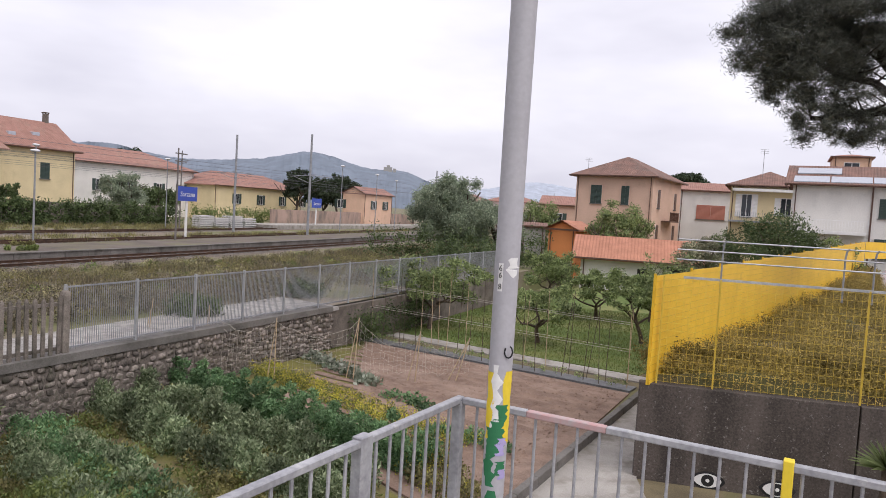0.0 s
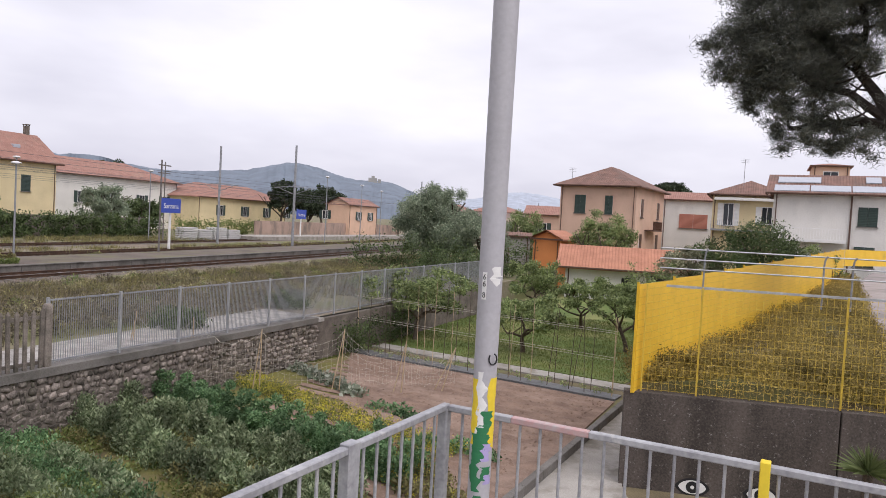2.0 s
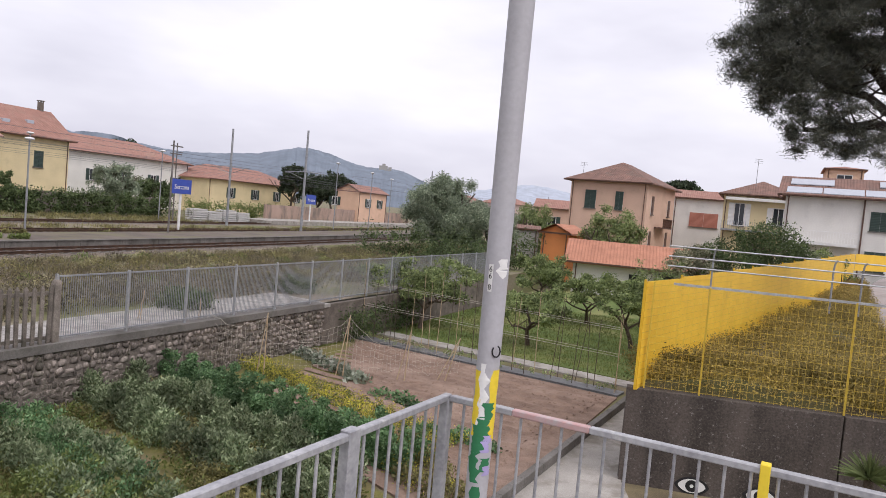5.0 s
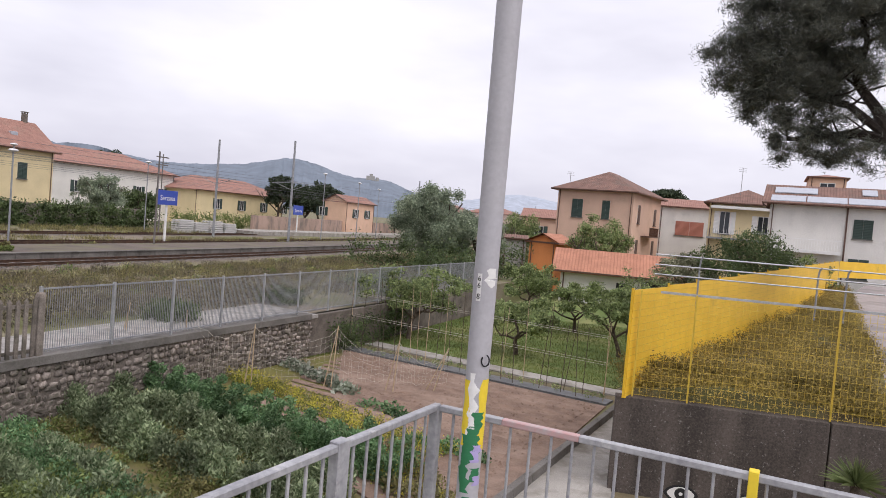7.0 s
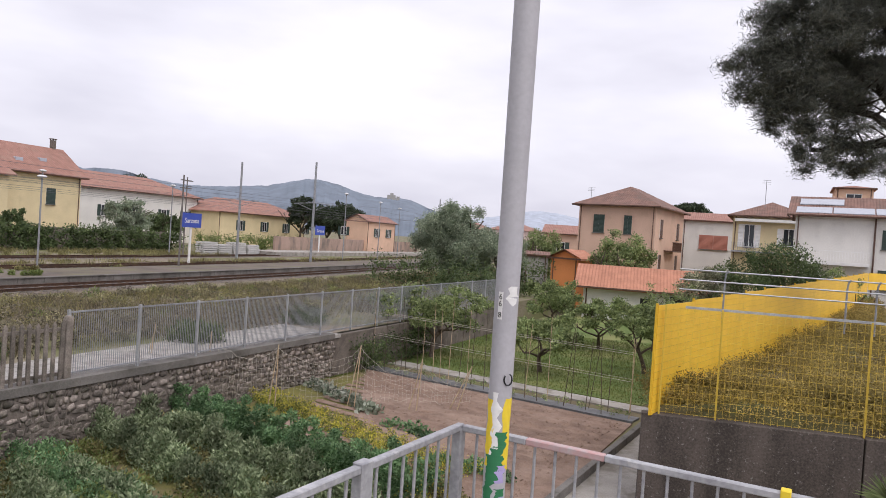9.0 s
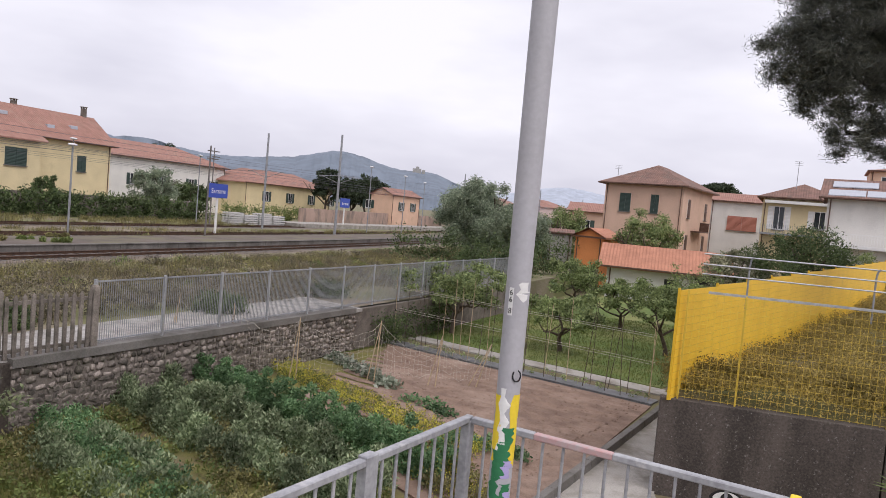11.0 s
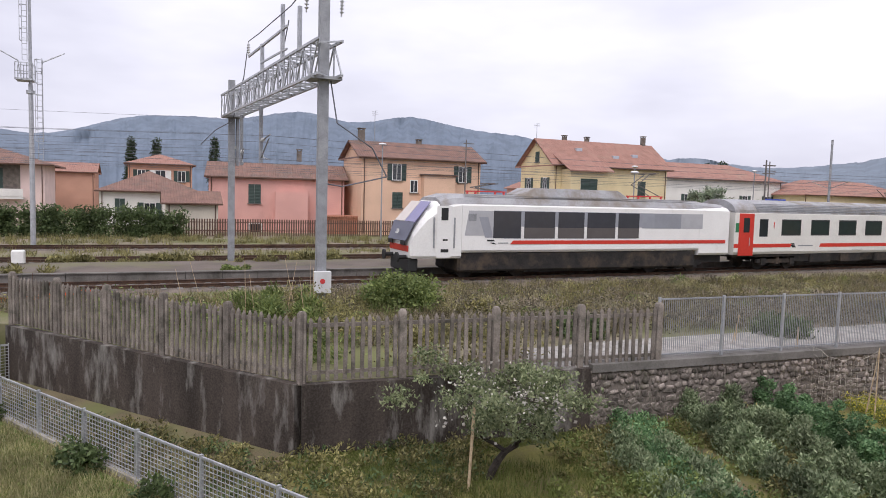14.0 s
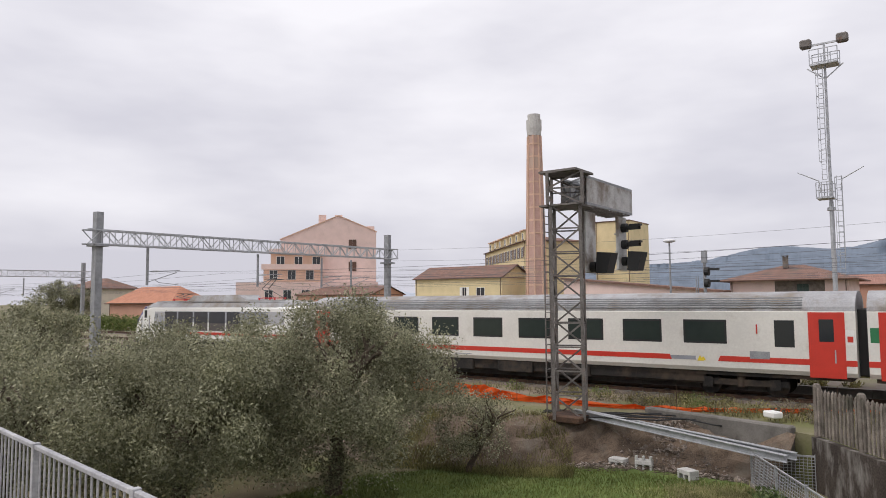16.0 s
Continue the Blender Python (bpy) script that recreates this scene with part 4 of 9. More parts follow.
def build_garden_ground():
    slab("soil_bed", [(-3.4, 28.4), (5.95, 22.55), (0.6, 11.9), (-1.6, 14.4), (-2.6, 20.4)], LOW - 0.1, LOW + 0.05, M["soil"], "bare brown raked soil bed", "soil")
    bm = bmesh.new()
    rng = np.random.default_rng(3)
    for p in in_poly([(-3.2, 28.1), (5.7, 22.5), (1.6, 15.2), (-2.3, 20.6)], 1500, rng):
        r = 0.02 + 0.05 * rng.random() ** 2
        v0 = [bm.verts.new((p[0] + r * dx, p[1] + r * dy, LOW + 0.05 + r * dz)) for dx, dy, dz in ((-1, -0.6, -0.2), (1, -0.7, -0.2), (0.2, 1, -0.2), (0.1, 0, 0.7))]
        for f in ((0, 1, 3), (1, 2, 3), (2, 0, 3)):
            bm.faces.new([v0[i] for i in f])
    tagged(part("soil_clods", bm, M["soil"]), "scattered clods of dry soil", "soil", kind="stuff")
    bm = bmesh.new()
    fa, fb, fd = Vector((-3.0, 27.8)), Vector((5.6, 22.4)), Vector((-0.53, -0.85))
    for i in range(17):
        k = 0.3 + i * 0.52
        p, q = fa + fd * k, fb + fd * k
        p = p.lerp(q, min(0.5, 0.018 * i))
        vs = []
        for j in range(25):
            c = p.lerp(q, j / 24) + fd * 0.04 * float(rng.normal())
            vs.append([bm.verts.new((*(c + fd * g), LOW + 0.052 + h * (0.6 + 0.8 * rng.random()))) for g, h in ((-0.17, -0.01), (0.0, 0.035), (0.17, -0.01))])
        for r0, r1 in zip(vs, vs[1:]):
            for g in range(2):
                bm.faces.new((r0[g], r1[g], r1[g + 1], r0[g + 1]))
    tagged(part("soil_furrows", bm, M["soil"]), "low raked ridges across the soil bed", "soil", kind="stuff")
    a, b = Vector((-3.4, 28.6)), Vector((6.0, 22.75))
    m = axis_pose((*a, LOW), (*b, LOW))
    run = (b - a).length
    bm = bmesh.new()
    box(bm, -0.3, run, 0.0, 0.75, -0.05, 0.07, m)
    tagged(part("mulch_strip", bm, M["film"]), "strip of grey mulch film under the canes", "mulch film", kind="structure")
    bm = bmesh.new()
    box(bm, -0.2, run + 0.7, 1.6, 2.5, -0.05, 0.06, m)
    tagged(part("garden_path", bm, M["path"]), "narrow grey concrete garden path", "path", kind="structure")
    slab("lawn", [(-2.2, 31.0), (7.0, 25.4), (12, 32), (24, 50), (12, 62), (3, 44.5)], LOW - 0.1, LOW + 0.03, M["lawn"], "mown green orchard lawn", "lawn")
    slab("side_path", [(1.45, 13.2), (6.2, 21.9), (7.6, 21.1), (4.25, 15.1), (4.1, 13.0), (3.9, 9.0), (-0.4, 9.5)], LOW - 0.1, LOW + 0.06, M["path"], "pale concrete path beside the dark wall", "path")
    m = axis_pose((-0.1, 10.3, LOW), (6.15, 21.9, LOW))
    bm = bmesh.new()
    for i in range(12):
        box(bm, i * 1.1 + 0.008, i * 1.1 + 1.092, -0.03, 0.14, -0.05, 0.27, m, 0.01)
    tagged(part("kerb_edge", bm, M["coping"]), "concrete kerb stones between path and soil", "kerb", kind="structure")
    slab("garden_soil", [(-13.2, 7.5), (-10.1, 14.4), (-4.8, 26.4), (-3.5, 28.5), (-3.3, 28.2), (-2.6, 20.4), (-1.6, 14.4), (0.4, 11.7), (-0.2, 9.2), (-5.0, 6.6), (-9.0, 5.9)], LOW - 0.1, LOW + 0.02, M["moss"], "mossy trodden ground of the kitchen garden", "soil")
    # left lawn
    slab("yard_lawn", [(-24.2, 2.8), (-5.8, 6.0), (-6, -2), (-12, -14), (-22, -9), (-25.4, -4), (-25.8, -0.5)], LOW - 0.1, LOW + 0.03, M["lawn"], "rough green lawn beside the railway", "lawn")


build_ground()
RUBBLE = build_walls()
build_fences()
build_landing()
build_ramp()
build_garden_ground()


# ---- the train ----
M["grey_fade"] = plain("grey_fading_band", (0.27, 0.28, 0.31), 0.4)
M["grey_pale"] = plain("pale_grey_band", (0.42, 0.42, 0.44), 0.4)
M["band_glass"] = plain("smoked_band_glass", (0.055, 0.056, 0.066), 0.15, 0.0, 0.5)
M["shield"] = plain("blue_grey_shield", (0.10, 0.105, 0.15), 0.35)
M["coach_glass"] = plain("green_tinted_glass", (0.032, 0.043, 0.04), 0.1, 0.0, 0.5)
# pale reflection on one windscreen half, painted as its base colour
M["screen_reflection"] = plain("windscreen_pale_reflection", (0.62, 0.55, 0.50), 0.25)

def loft(bm, sections):
    """Joins closed cross-sections of equal size (lists of 3D points) into a skin with end caps."""
    rings = [[bm.verts.new(p) for p in sec] for sec in sections]
    n = len(rings[0])
    for a, b in zip(rings, rings[1:]):
        for i in range(n):
            bm.faces.new((a[i], a[(i + 1) % n], b[(i + 1) % n], b[i]))
    bm.faces.new(rings[0][::-1])
    bm.faces.new(rings[-1])


def side_plate(bm, x0, x1, z0, z1, y, dy=0.012, slant0=0.0, slant1=0.0):
    """A thin plate on the body side, mirrored on the other side; slants shift its upper corners."""
    for s in (1,):
        lo = [(x0, z0), (x1, z0), (x1 + slant1, z1), (x0 + slant0, z1)]
        a = [bm.verts.new((x, s * y, z)) for x, z in lo]
        b = [bm.verts.new((x, s * (y + dy), z)) for x, z in lo]
        bm.faces.new(b if s < 0 else b[::-1])
        for i in range(4):
            bm.faces.new((a[i], a[(i + 1) % 4], b[(i + 1) % 4], b[i]))


SIDED = ("window_band", "grille", "window", "mullion", "stripe", "cab_door", "grab_rail", "door_window", "vent", "step", "door", "notice", "lettering")


def mirror_side(vehicle):
    """The same doors, windows and stripes on the vehicle's other side."""
    for ob in list(vehicle.children):
        if ob.name.split(".")[0] in SIDED:
            copy_thing(ob, Matrix.Diagonal((1, -1, 1, 1)))


def bogie(parent, x, wheel_r=0.46, base=2.6):
    bg = new("bogie")
    bg.parent = parent
    bg.matrix_basis = pose(x, 0, 0)
    for sx in (-base / 2, base / 2):
        for sy in (-0.75, 0.75):
            bm = bmesh.new()
            tube(bm, (sx, sy - 0.07, wheel_r), (sx, sy + 0.07, wheel_r), wheel_r, seg=20)
            part("wheel", bm, M["under"], bg)
    bm = bmesh.new()
    for sy in (-1.05, 1.05):
        box(bm, -base / 2 - 0.5, base / 2 + 0.5, sy - 0.08, sy + 0.08, 0.42, 0.66)
        for sx in (-base / 2, base / 2):
            box(bm, sx - 0.2, sx + 0.2, sy - 0.14, sy + 0.14, 0.3, 0.72)
        tube(bm, (0, sy, 0.35), (0, sy, 0.95), 0.16, seg=10)
    part("bogie_frame", bm, M["under"], bg)


def pantograph(parent, x, raised):
    pg = new("pantograph")
    pg.parent = parent
    pg.matrix_basis = pose(x, 0, 4.12)
    bm = bmesh.new()
    for y in (-0.45, 0.45):
        bar(bm, (-0.9, y, 0.12), (0.9, y, 0.12), 0.06)
        for xx in (-0.8, 0.8):
            tube(bm, (xx, y, -0.1), (xx, y, 0.14), 0.06, seg=8)
    part("base_frame", bm, M["redink"], pg, "rusty red base frame")
    h = 1.2 if raised else 0.32
    bm = bmesh.new()
    for y in (-0.4, 0.4):
        bar(bm, (-0.7, y, 0.15), (0.75, y * 0.7, 0.15 + h * 0.5), 0.04)
        bar(bm, (0.75, y * 0.7, 0.15 + h * 0.5), (-0.1, y * 0.5, 0.15 + h), 0.04)
        bar(bm, (-0.3, y * 1.9, 0.2 + h), (-0.1, y * 0.5, 0.15 + h), 0.04)
    bar(bm, (-0.1, -0.75, 0.2 + h), (-0.1, 0.75, 0.2 + h), 0.06)
    part("arm", bm, M["lattice"], pg)


def locomotive():
    """Single-ended express locomotive, nose at x = 0, tail at x = -20.2, rails at z = 0."""
    lo = thing("locomotive", "white electric locomotive with grey band and red stripe", "locomotive")
    hw = 1.5

    def section(x, half, zb, zt, shoulder):
        pts = [(-half * 0.93, zb), (half * 0.93, zb), (half, zb + 0.12), (half, zt - shoulder), (half * 0.86, zt - shoulder * 0.35), (half * 0.6, zt), (-half * 0.6, zt), (-half * 0.86, zt - shoulder * 0.35), (-half, zt - shoulder), (-half, zb + 0.12)]
        return [(x, y, z) for y, z in pts]

    bm = bmesh.new()
    loft(bm, [section(-19.85, hw, 1.0, 3.78, 0.3), section(-19.6, hw, 1.0, 3.82, 0.3), section(-17.6, hw, 1.0, 3.84, 0.3)])
    part("tail_body", bm, M["white_train"], lo)
    bm = bmesh.new()
    loft(bm, [section(-17.59, hw, 1.27, 3.84, 0.3), section(-2.6, hw, 1.27, 3.84, 0.3)])
    part("body", bm, M["white_train"], lo)
    bm = bmesh.new()
    loft(bm, [section(-2.59, hw, 1.0, 3.84, 0.3), section(-1.95, hw, 1.0, 3.84, 0.4), section(-1.3, hw * 0.99, 1.0, 3.66, 0.5), section(-0.8, hw * 0.97, 1.0, 3.3, 0.5), section(-0.4, hw * 0.95, 1.0, 2.72, 0.4), section(-0.16, hw * 0.92, 1.0, 2.3, 0.3), section(-0.03, hw * 0.88, 1.03, 1.85, 0.25), section(0.0, hw * 0.84, 1.08, 1.7, 0.2)])
    part("cab", bm, M["white_train"], lo)
    # roof cap, rounded shoulders
    bm = bmesh.new()
    loft(bm, [[(x, y, z + dz) for y, z in ((-1.44, 3.62), (-1.3, 3.9), (-0.8, 4.1), (0.8, 4.1), (1.3, 3.9), (1.44, 3.62))] for x, dz in ((-19.8, -0.22), (-16.5, 0.0), (-3.0, 0.0), (-2.2, -0.02), (-1.5, -0.22))])
    part("roof", bm, M["roof_train"], lo)
    bm = bmesh.new()
    loft(bm, [[(x, y * k, z) for y, z in ((-1.1, 4.05), (-0.9, 4.4 * g), (0.9, 4.4 * g), (1.1, 4.05))] for x, k, g in ((-13.0, 0.8, 0.94), (-12.2, 1.0, 1.02), (-7.0, 1.0, 1.02), (-6.2, 0.8, 0.94))])
    for y in (-1.2, 1.2):
        bar(bm, (-17.5, y, 4.04), (-2.8, y, 4.04), 0.1, 0.07)
    part("roof_fairing", bm, M["roof_train"], lo)
    pantograph(lo, -4.6, False)
    pantograph(lo, -14.8, True)
    # side livery: grey window band fading to the tail, red stripe, doors
    bm = bmesh.new()
    side_plate(bm, -14.3, -4.3, 2.5, 3.32, hw - 0.004)
    side_plate(bm, -13.1, -4.9, 1.95, 2.5, hw - 0.004, slant1=0.6)
    part("window_band", bm, M["grey_train"], lo, "grey window band")
    bm = bmesh.new()
    side_plate(bm, -16.2, -14.3, 2.5, 3.32, hw - 0.004)
    part("window_band", bm, M["grey_fade"], lo, "grey band fading out")
    bm = bmesh.new()
    side_plate(bm, -17.8, -16.2, 2.5, 3.32, hw - 0.004)
    part("window_band", bm, M["grey_pale"], lo, "pale end of the grey band")
    bm = bmesh.new()
    side_plate(bm, -4.3, -2.75, 2.1, 3.3, hw - 0.004, slant0=0.0, slant1=-0.2)
    part("window_band", bm, M["grey_pale"], lo, "pale grey slanted panel")
    bm = bmesh.new()
    side_plate(bm, -4.3, -3.85, 2.0, 3.0, hw + 0.0, 0.012, slant1=0.35, slant0=0.3)
    part("window_band", bm, M["grey_train"], lo)
    for i, (x0, x1) in enumerate(((-7.85, -6.05), (-9.65, -8.05), (-11.65, -9.85), (-13.25, -11.85))):
        bm = bmesh.new()
        side_plate(bm, x0, x1, 1.97, 2.5, hw + 0.008, 0.008)
        part("grille", bm, M["grille"], lo, "brown ventilation grille")
        bm = bmesh.new()
        side_plate(bm, x0, x1, 2.5, 3.3, hw + 0.008, 0.008)
        part("window", bm, M["band_glass"], lo, "dark side window")
    bm = bmesh.new()
    side_plate(bm, -5.85, -4.3, 1.97, 3.3, hw + 0.006, 0.006)
    part("window", bm, M["band_glass"], lo, "large dark side window")
    bm = bmesh.new()
    for x in (-5.95, -7.95, -9.75, -11.75, -13.35):
        side_plate(bm, x - 0.08, x + 0.08, 1.95, 2.55, hw + 0.016, 0.006)
    pieces("mullion", bm, M["white_train"], lo)
    bm = bmesh.new()
    side_plate(bm, -19.6, -5.25, 1.67, 1.86, hw + 0.004, slant1=-0.2)
    part("stripe", bm, M["red_train"], lo, "red stripe")
    bm = bmesh.new()
    side_plate(bm, -2.05, -1.28, 1.05, 3.5, hw - 0.004, 0.014)
    part("cab_door", bm, M["white_train"], lo)
    for x in (-2.2, -1.14):
        bm = bmesh.new()
        side_plate(bm, x - 0.04, x + 0.04, 1.5, 2.95, hw + 0.004, 0.02)
        part("grab_rail", bm, M["galv_dull"], lo)
    bm = bmesh.new()
    side_plate(bm, -1.86, -1.5, 2.82, 3.4, hw + 0.012, 0.006)
    part("door_window", bm, M["rubber"], lo)
    bm = bmesh.new()
    side_plate(bm, -3.35, -2.95, 2.8, 3.15, hw + 0.01, 0.01)
    part("vent", bm, M["galv_dull"], lo)
    bm = bmesh.new()
    side_plate(bm, -1.9, -1.5, 1.3, 1.45, hw + 0.006, 0.012)
    side_plate(bm, -1.85, -1.6, 1.85, 1.93, hw + 0.006, 0.012)
    part("step", bm, M["rubber"], lo)
    # operator's mark as plain shapes
    bm = bmesh.new()
    side_plate(bm, -4.5, -4.3, 1.68, 1.76, hw + 0.006, 0.006, 0.18, 0.18)
    side_plate(bm, -4.4, -4.0, 1.82, 1.9, hw + 0.006, 0.006, 0.05, 0.05)
    part("mark", bm, M["rubber"], lo)
    bm = bmesh.new()
    side_plate(bm, -5.15, -4.6, 1.71, 1.76, hw + 0.006, 0.004)
    part("mark", bm, M["galv_dull"], lo)
    # front: lilac screen, dark shield, lights
    def front_plate(name, pts, material, label, push=0.03):
        b_ = bmesh.new()
        f_ = b_.faces.new([b_.verts.new((x + 0.14, y, z + 0.09)) for x, y, z in pts])
        r_ = bmesh.ops.extrude_face_region(b_, geom=[f_])
        bmesh.ops.translate(b_, vec=(push, 0, push * 0.5), verts=[g for g in r_["geom"] if isinstance(g, bmesh.types.BMVert)])
        return part(name, b_, M[material], lo, label)

    front_plate("windscreen", [(-0.4, 0.02, 2.62), (-0.4, 1.28, 2.62), (-1.22, 1.2, 3.58), (-1.22, 0.02, 3.58)], "lilac_train", "lilac-tinted windscreen half")
    front_plate("windscreen", [(-0.4, -1.28, 2.62), (-0.4, -0.02, 2.62), (-1.22, -0.02, 3.58), (-1.22, -1.2, 3.58)], "screen_reflection", "windscreen half with a pale reflection painted on")
    front_plate("front_shield", [(0.0, -1.16, 1.72), (0.0, 1.16, 1.72), (-0.38, 1.33, 2.6), (-0.38, -1.33, 2.6)], "shield", "dark blue-grey front panel")
    front_plate("front_stripe", [(-0.12, -1.2, 1.22), (-0.12, 1.2, 1.22), (-0.12, 1.2, 1.5), (-0.12, -1.2, 1.5)], "red_train", "red front stripe")
    for y in (-0.82, 0.82):
        bm = bmesh.new()
        box(bm, 0.13, 0.18, y - 0.27, y + 0.27, 1.62, 1.84, None, 0.01)
        part("headlight", bm, M["rubber"], lo, "dark headlight cluster")
    bm = bmesh.new()
    box(bm, -0.1, -0.02, -0.22, -0.02, 2.1, 2.17, pose(0.2, 0.1, 0.02))
    box(bm, -0.16, -0.06, -0.16, -0.06, 2.17, 2.32, pose(0.2, 0.1, 0.02))
    part("mark", bm, M["white"], lo)
    bm = bmesh.new()
    box(bm, -0.5, 0.02, -1.2, 1.2, 0.35, 1.0, None, 0.08)
    for y in (-0.88, 0.88):
        tube(bm, (0, y, 1.05), (0.42, y, 1.05), 0.1, seg=10)
        tube(bm, (0.42, y, 1.05), (0.5, y, 1.05), 0.24, seg=14)
    part("buffer", bm, M["rubber"], lo)
    bm = bmesh.new()
    box(bm, -17.5, -2.5, -1.38, 1.38, 0.32, 1.3, None, 0.1)
    box(bm, -19.7, -17.6, -1.1, 1.1, 0.55, 0.99)
    part("underframe", bm, M["under"], lo)
    bm = bmesh.new()
    box(bm, -20.15, -19.8, -0.9, 0.9, 1.0, 3.55, None, 0.05)
    part("gangway", bm, M["rubber"], lo)
    for x in (-4.6, -16.2):
        bogie(lo, x, 0.55, 3.0)
    mirror_side(lo)
    return lo


def coach():
    """Long-distance coach, leading end at x = 0, trailing end at x = -28.9."""
    co = thing("passenger_coach", "white passenger coach with red doors and stripe", "railway coach", group="coaches of the train")
    hw, ln = 1.45, 29.3
    bm = bmesh.new()
    loft(bm, [[(x, y, z) for y, z in ((-1.34, 0.98), (1.34, 0.98), (hw, 1.15), (hw, 3.42), (1.38, 3.55), (-1.38, 3.55), (-hw, 3.42), (-hw, 1.15))] for x in (-ln, 0)])
    part("body", bm, M["cream_coach"], co)
    bm = bmesh.new()
    arc = [(math.cos(t) * 1.44, 3.46 + math.sin(t) * 0.78) for t in np.linspace(0.0, math.pi, 15)]
    loft(bm, [[(x, y, z) for y, z in arc] for x in (-ln, 0)])
    part("roof", bm, M["roof_train"], co)
    for y, z in ((1.43, 3.6), (1.385, 3.7), (1.32, 3.79), (1.225, 3.88), (1.1, 3.97)):
        for s in (1, -1):
            bm = bmesh.new()
            box(bm, -ln + 1.8, -1.8, s * y - 0.02, s * y + 0.02, z - 0.018, z + 0.03)
            part("roof_rib", bm, M["galv_dull"], co)
    bm = bmesh.new()
    side_plate(bm, -ln + 6.9, -7.6, 1.4, 1.62, hw - 0.002, slant1=-0.12, slant0=0.1)
    side_plate(bm, -ln, -ln + 5.0, 1.4, 1.62, hw - 0.002, slant1=-0.1)
    side_plate(bm, -4.9, 0, 1.4, 1.62, hw - 0.002, slant0=-0.12)
    part("stripe", bm, M["red_train"], co, "red stripe")
    for x in (-0.98, -ln + 0.98):
        bm = bmesh.new()
        side_plate(bm, x - 0.62, x + 0.62, 0.93, 3.42, hw, 0.012)
        door = part("door", bm, M["red_train"], co, "red entrance door")
        bm = bmesh.new()
        side_plate(bm, x - 0.25, x + 0.25, 2.3, 3.15, hw + 0.012, 0.006)
        part("pane", bm, M["glass"], door)
        bm = bmesh.new()
        side_plate(bm, x - 0.3, x - 0.255, 1.5, 2.0, hw + 0.012, 0.02)
        part("handle", bm, M["galv"], door)
    n = 8
    for i in range(n):
        x = -4.9 - i * 2.7
        bm = bmesh.new()
        side_plate(bm, x - 0.88, x + 0.88, 2.12, 3.1, hw, 0.006)
        frame_ = part("window", bm, M["rubber"], co, "tinted window with dark surround")
        bm = bmesh.new()
        side_plate(bm, x - 0.8, x + 0.8, 2.2, 3.02, hw + 0.006, 0.006)
        part("pane", bm, M["coach_glass"], frame_)
    for x in (-2.45, -ln + 2.45):
        bm = bmesh.new()
        side_plate(bm, x - 0.36, x + 0.36, 2.05, 3.1, hw, 0.006)
        part("window", bm, M["glass"], co, "narrow tinted window")
    # class number by both entrances
    for s, at in ((1, -3.2), (-1, -3.5), (1, -ln + 3.6), (-1, -ln + 3.3)):
        cu = bpy.data.curves.new("class_number", "FONT")
        cu.body, cu.size, cu.extrude = "1", 0.55, 0.004
        tmp = new("tmp", cu)
        me = bpy.data.meshes.new_from_object(tmp)
        bpy.data.objects.remove(tmp)
        num = mesh_ob("class_number", me, M["red_train"], co, "red class number")
        num.matrix_basis = pose(at, s * (hw + 0.01), 2.55, 90, 0, 180 if s > 0 else 0)
    # dark bar in place of the service name
    bm = bmesh.new()
    box(bm, -23.4, -22.1, hw + 0.001, hw + 0.008, 1.42, 1.58)
    part("name_bar", bm, M["grey_train"], co, "dark lettering bar")
    bm = bmesh.new()
    for x, w in ((-23.72, 0.1), (-23.6, 0.13)):
        vs = [bm.verts.new((x + dx * w, hw + 0.008, 1.5 + dz * w)) for dx, dz in ((-1, -0.9), (1, -0.9), (0.2, 0.9))]
        bm.faces.new(vs)
    part("mark", bm, M["yellow_paint"], co, "yellow mark")
    bm = bmesh.new()
    side_plate(bm, -5.45, -5.1, 1.38, 1.54, hw, 0.006, 0.18, 0.18)
    side_plate(bm, -5.3, -4.95, 1.56, 1.64, hw, 0.006, 0.05, 0.05)
    part("mark", bm, M["rubber"], co)
    bm = bmesh.new()
    side_plate(bm, -7.0, -5.6, 1.46, 1.53, hw, 0.004)
    side_plate(bm, -12.0, -10.9, 1.2, 1.24, hw, 0.004)
    pieces("lettering", bm, M["galv_dull"], co)
    bm = bmesh.new()
    side_plate(bm, -0.36, -0.08, 2.3, 2.85, hw, 0.004)
    part("notice", bm, M["graffiti"], co, "green notice")
    bm = bmesh.new()
    side_plate(bm, -ln + 0.06, -ln + 0.33, 2.2, 2.75, hw, 0.004)
    part("notice", bm, M["white"], co, "white notice")
    bm = bmesh.new()
    side_plate(bm, -ln + 0.1, -ln + 0.29, 2.3, 2.52, hw + 0.004, 0.004)
    part("notice", bm, M["red_train"], co, "red notice")
    bm = bmesh.new()
    side_plate(bm, -ln + 3.0, -ln + 3.75, 1.55, 1.85, hw + 0.002, 0.01)
    part("vent", bm, M["galv_dull"], co, "grey vent flap")
    bm = bmesh.new()
    box(bm, -ln + 5.6, -5.6, -1.2, 1.2, 0.45, 1.0, None, 0.06)
    box(bm, -ln + 0.2, -0.2, -1.25, 1.25, 0.82, 1.0)
    for x in (-8, -11, -14.5, -17.5):
        box(bm, x - 1.0, x + 1.0, -1.33, 1.33, 0.4, 0.96, None, 0.04)
    part("underframe", bm, M["under"], co)
    bm = bmesh.new()
    for x in (0.16, -ln - 0.16):
        box(bm, x - 0.2, x + 0.2, -0.85, 0.85, 1.0, 3.55, None, 0.05)
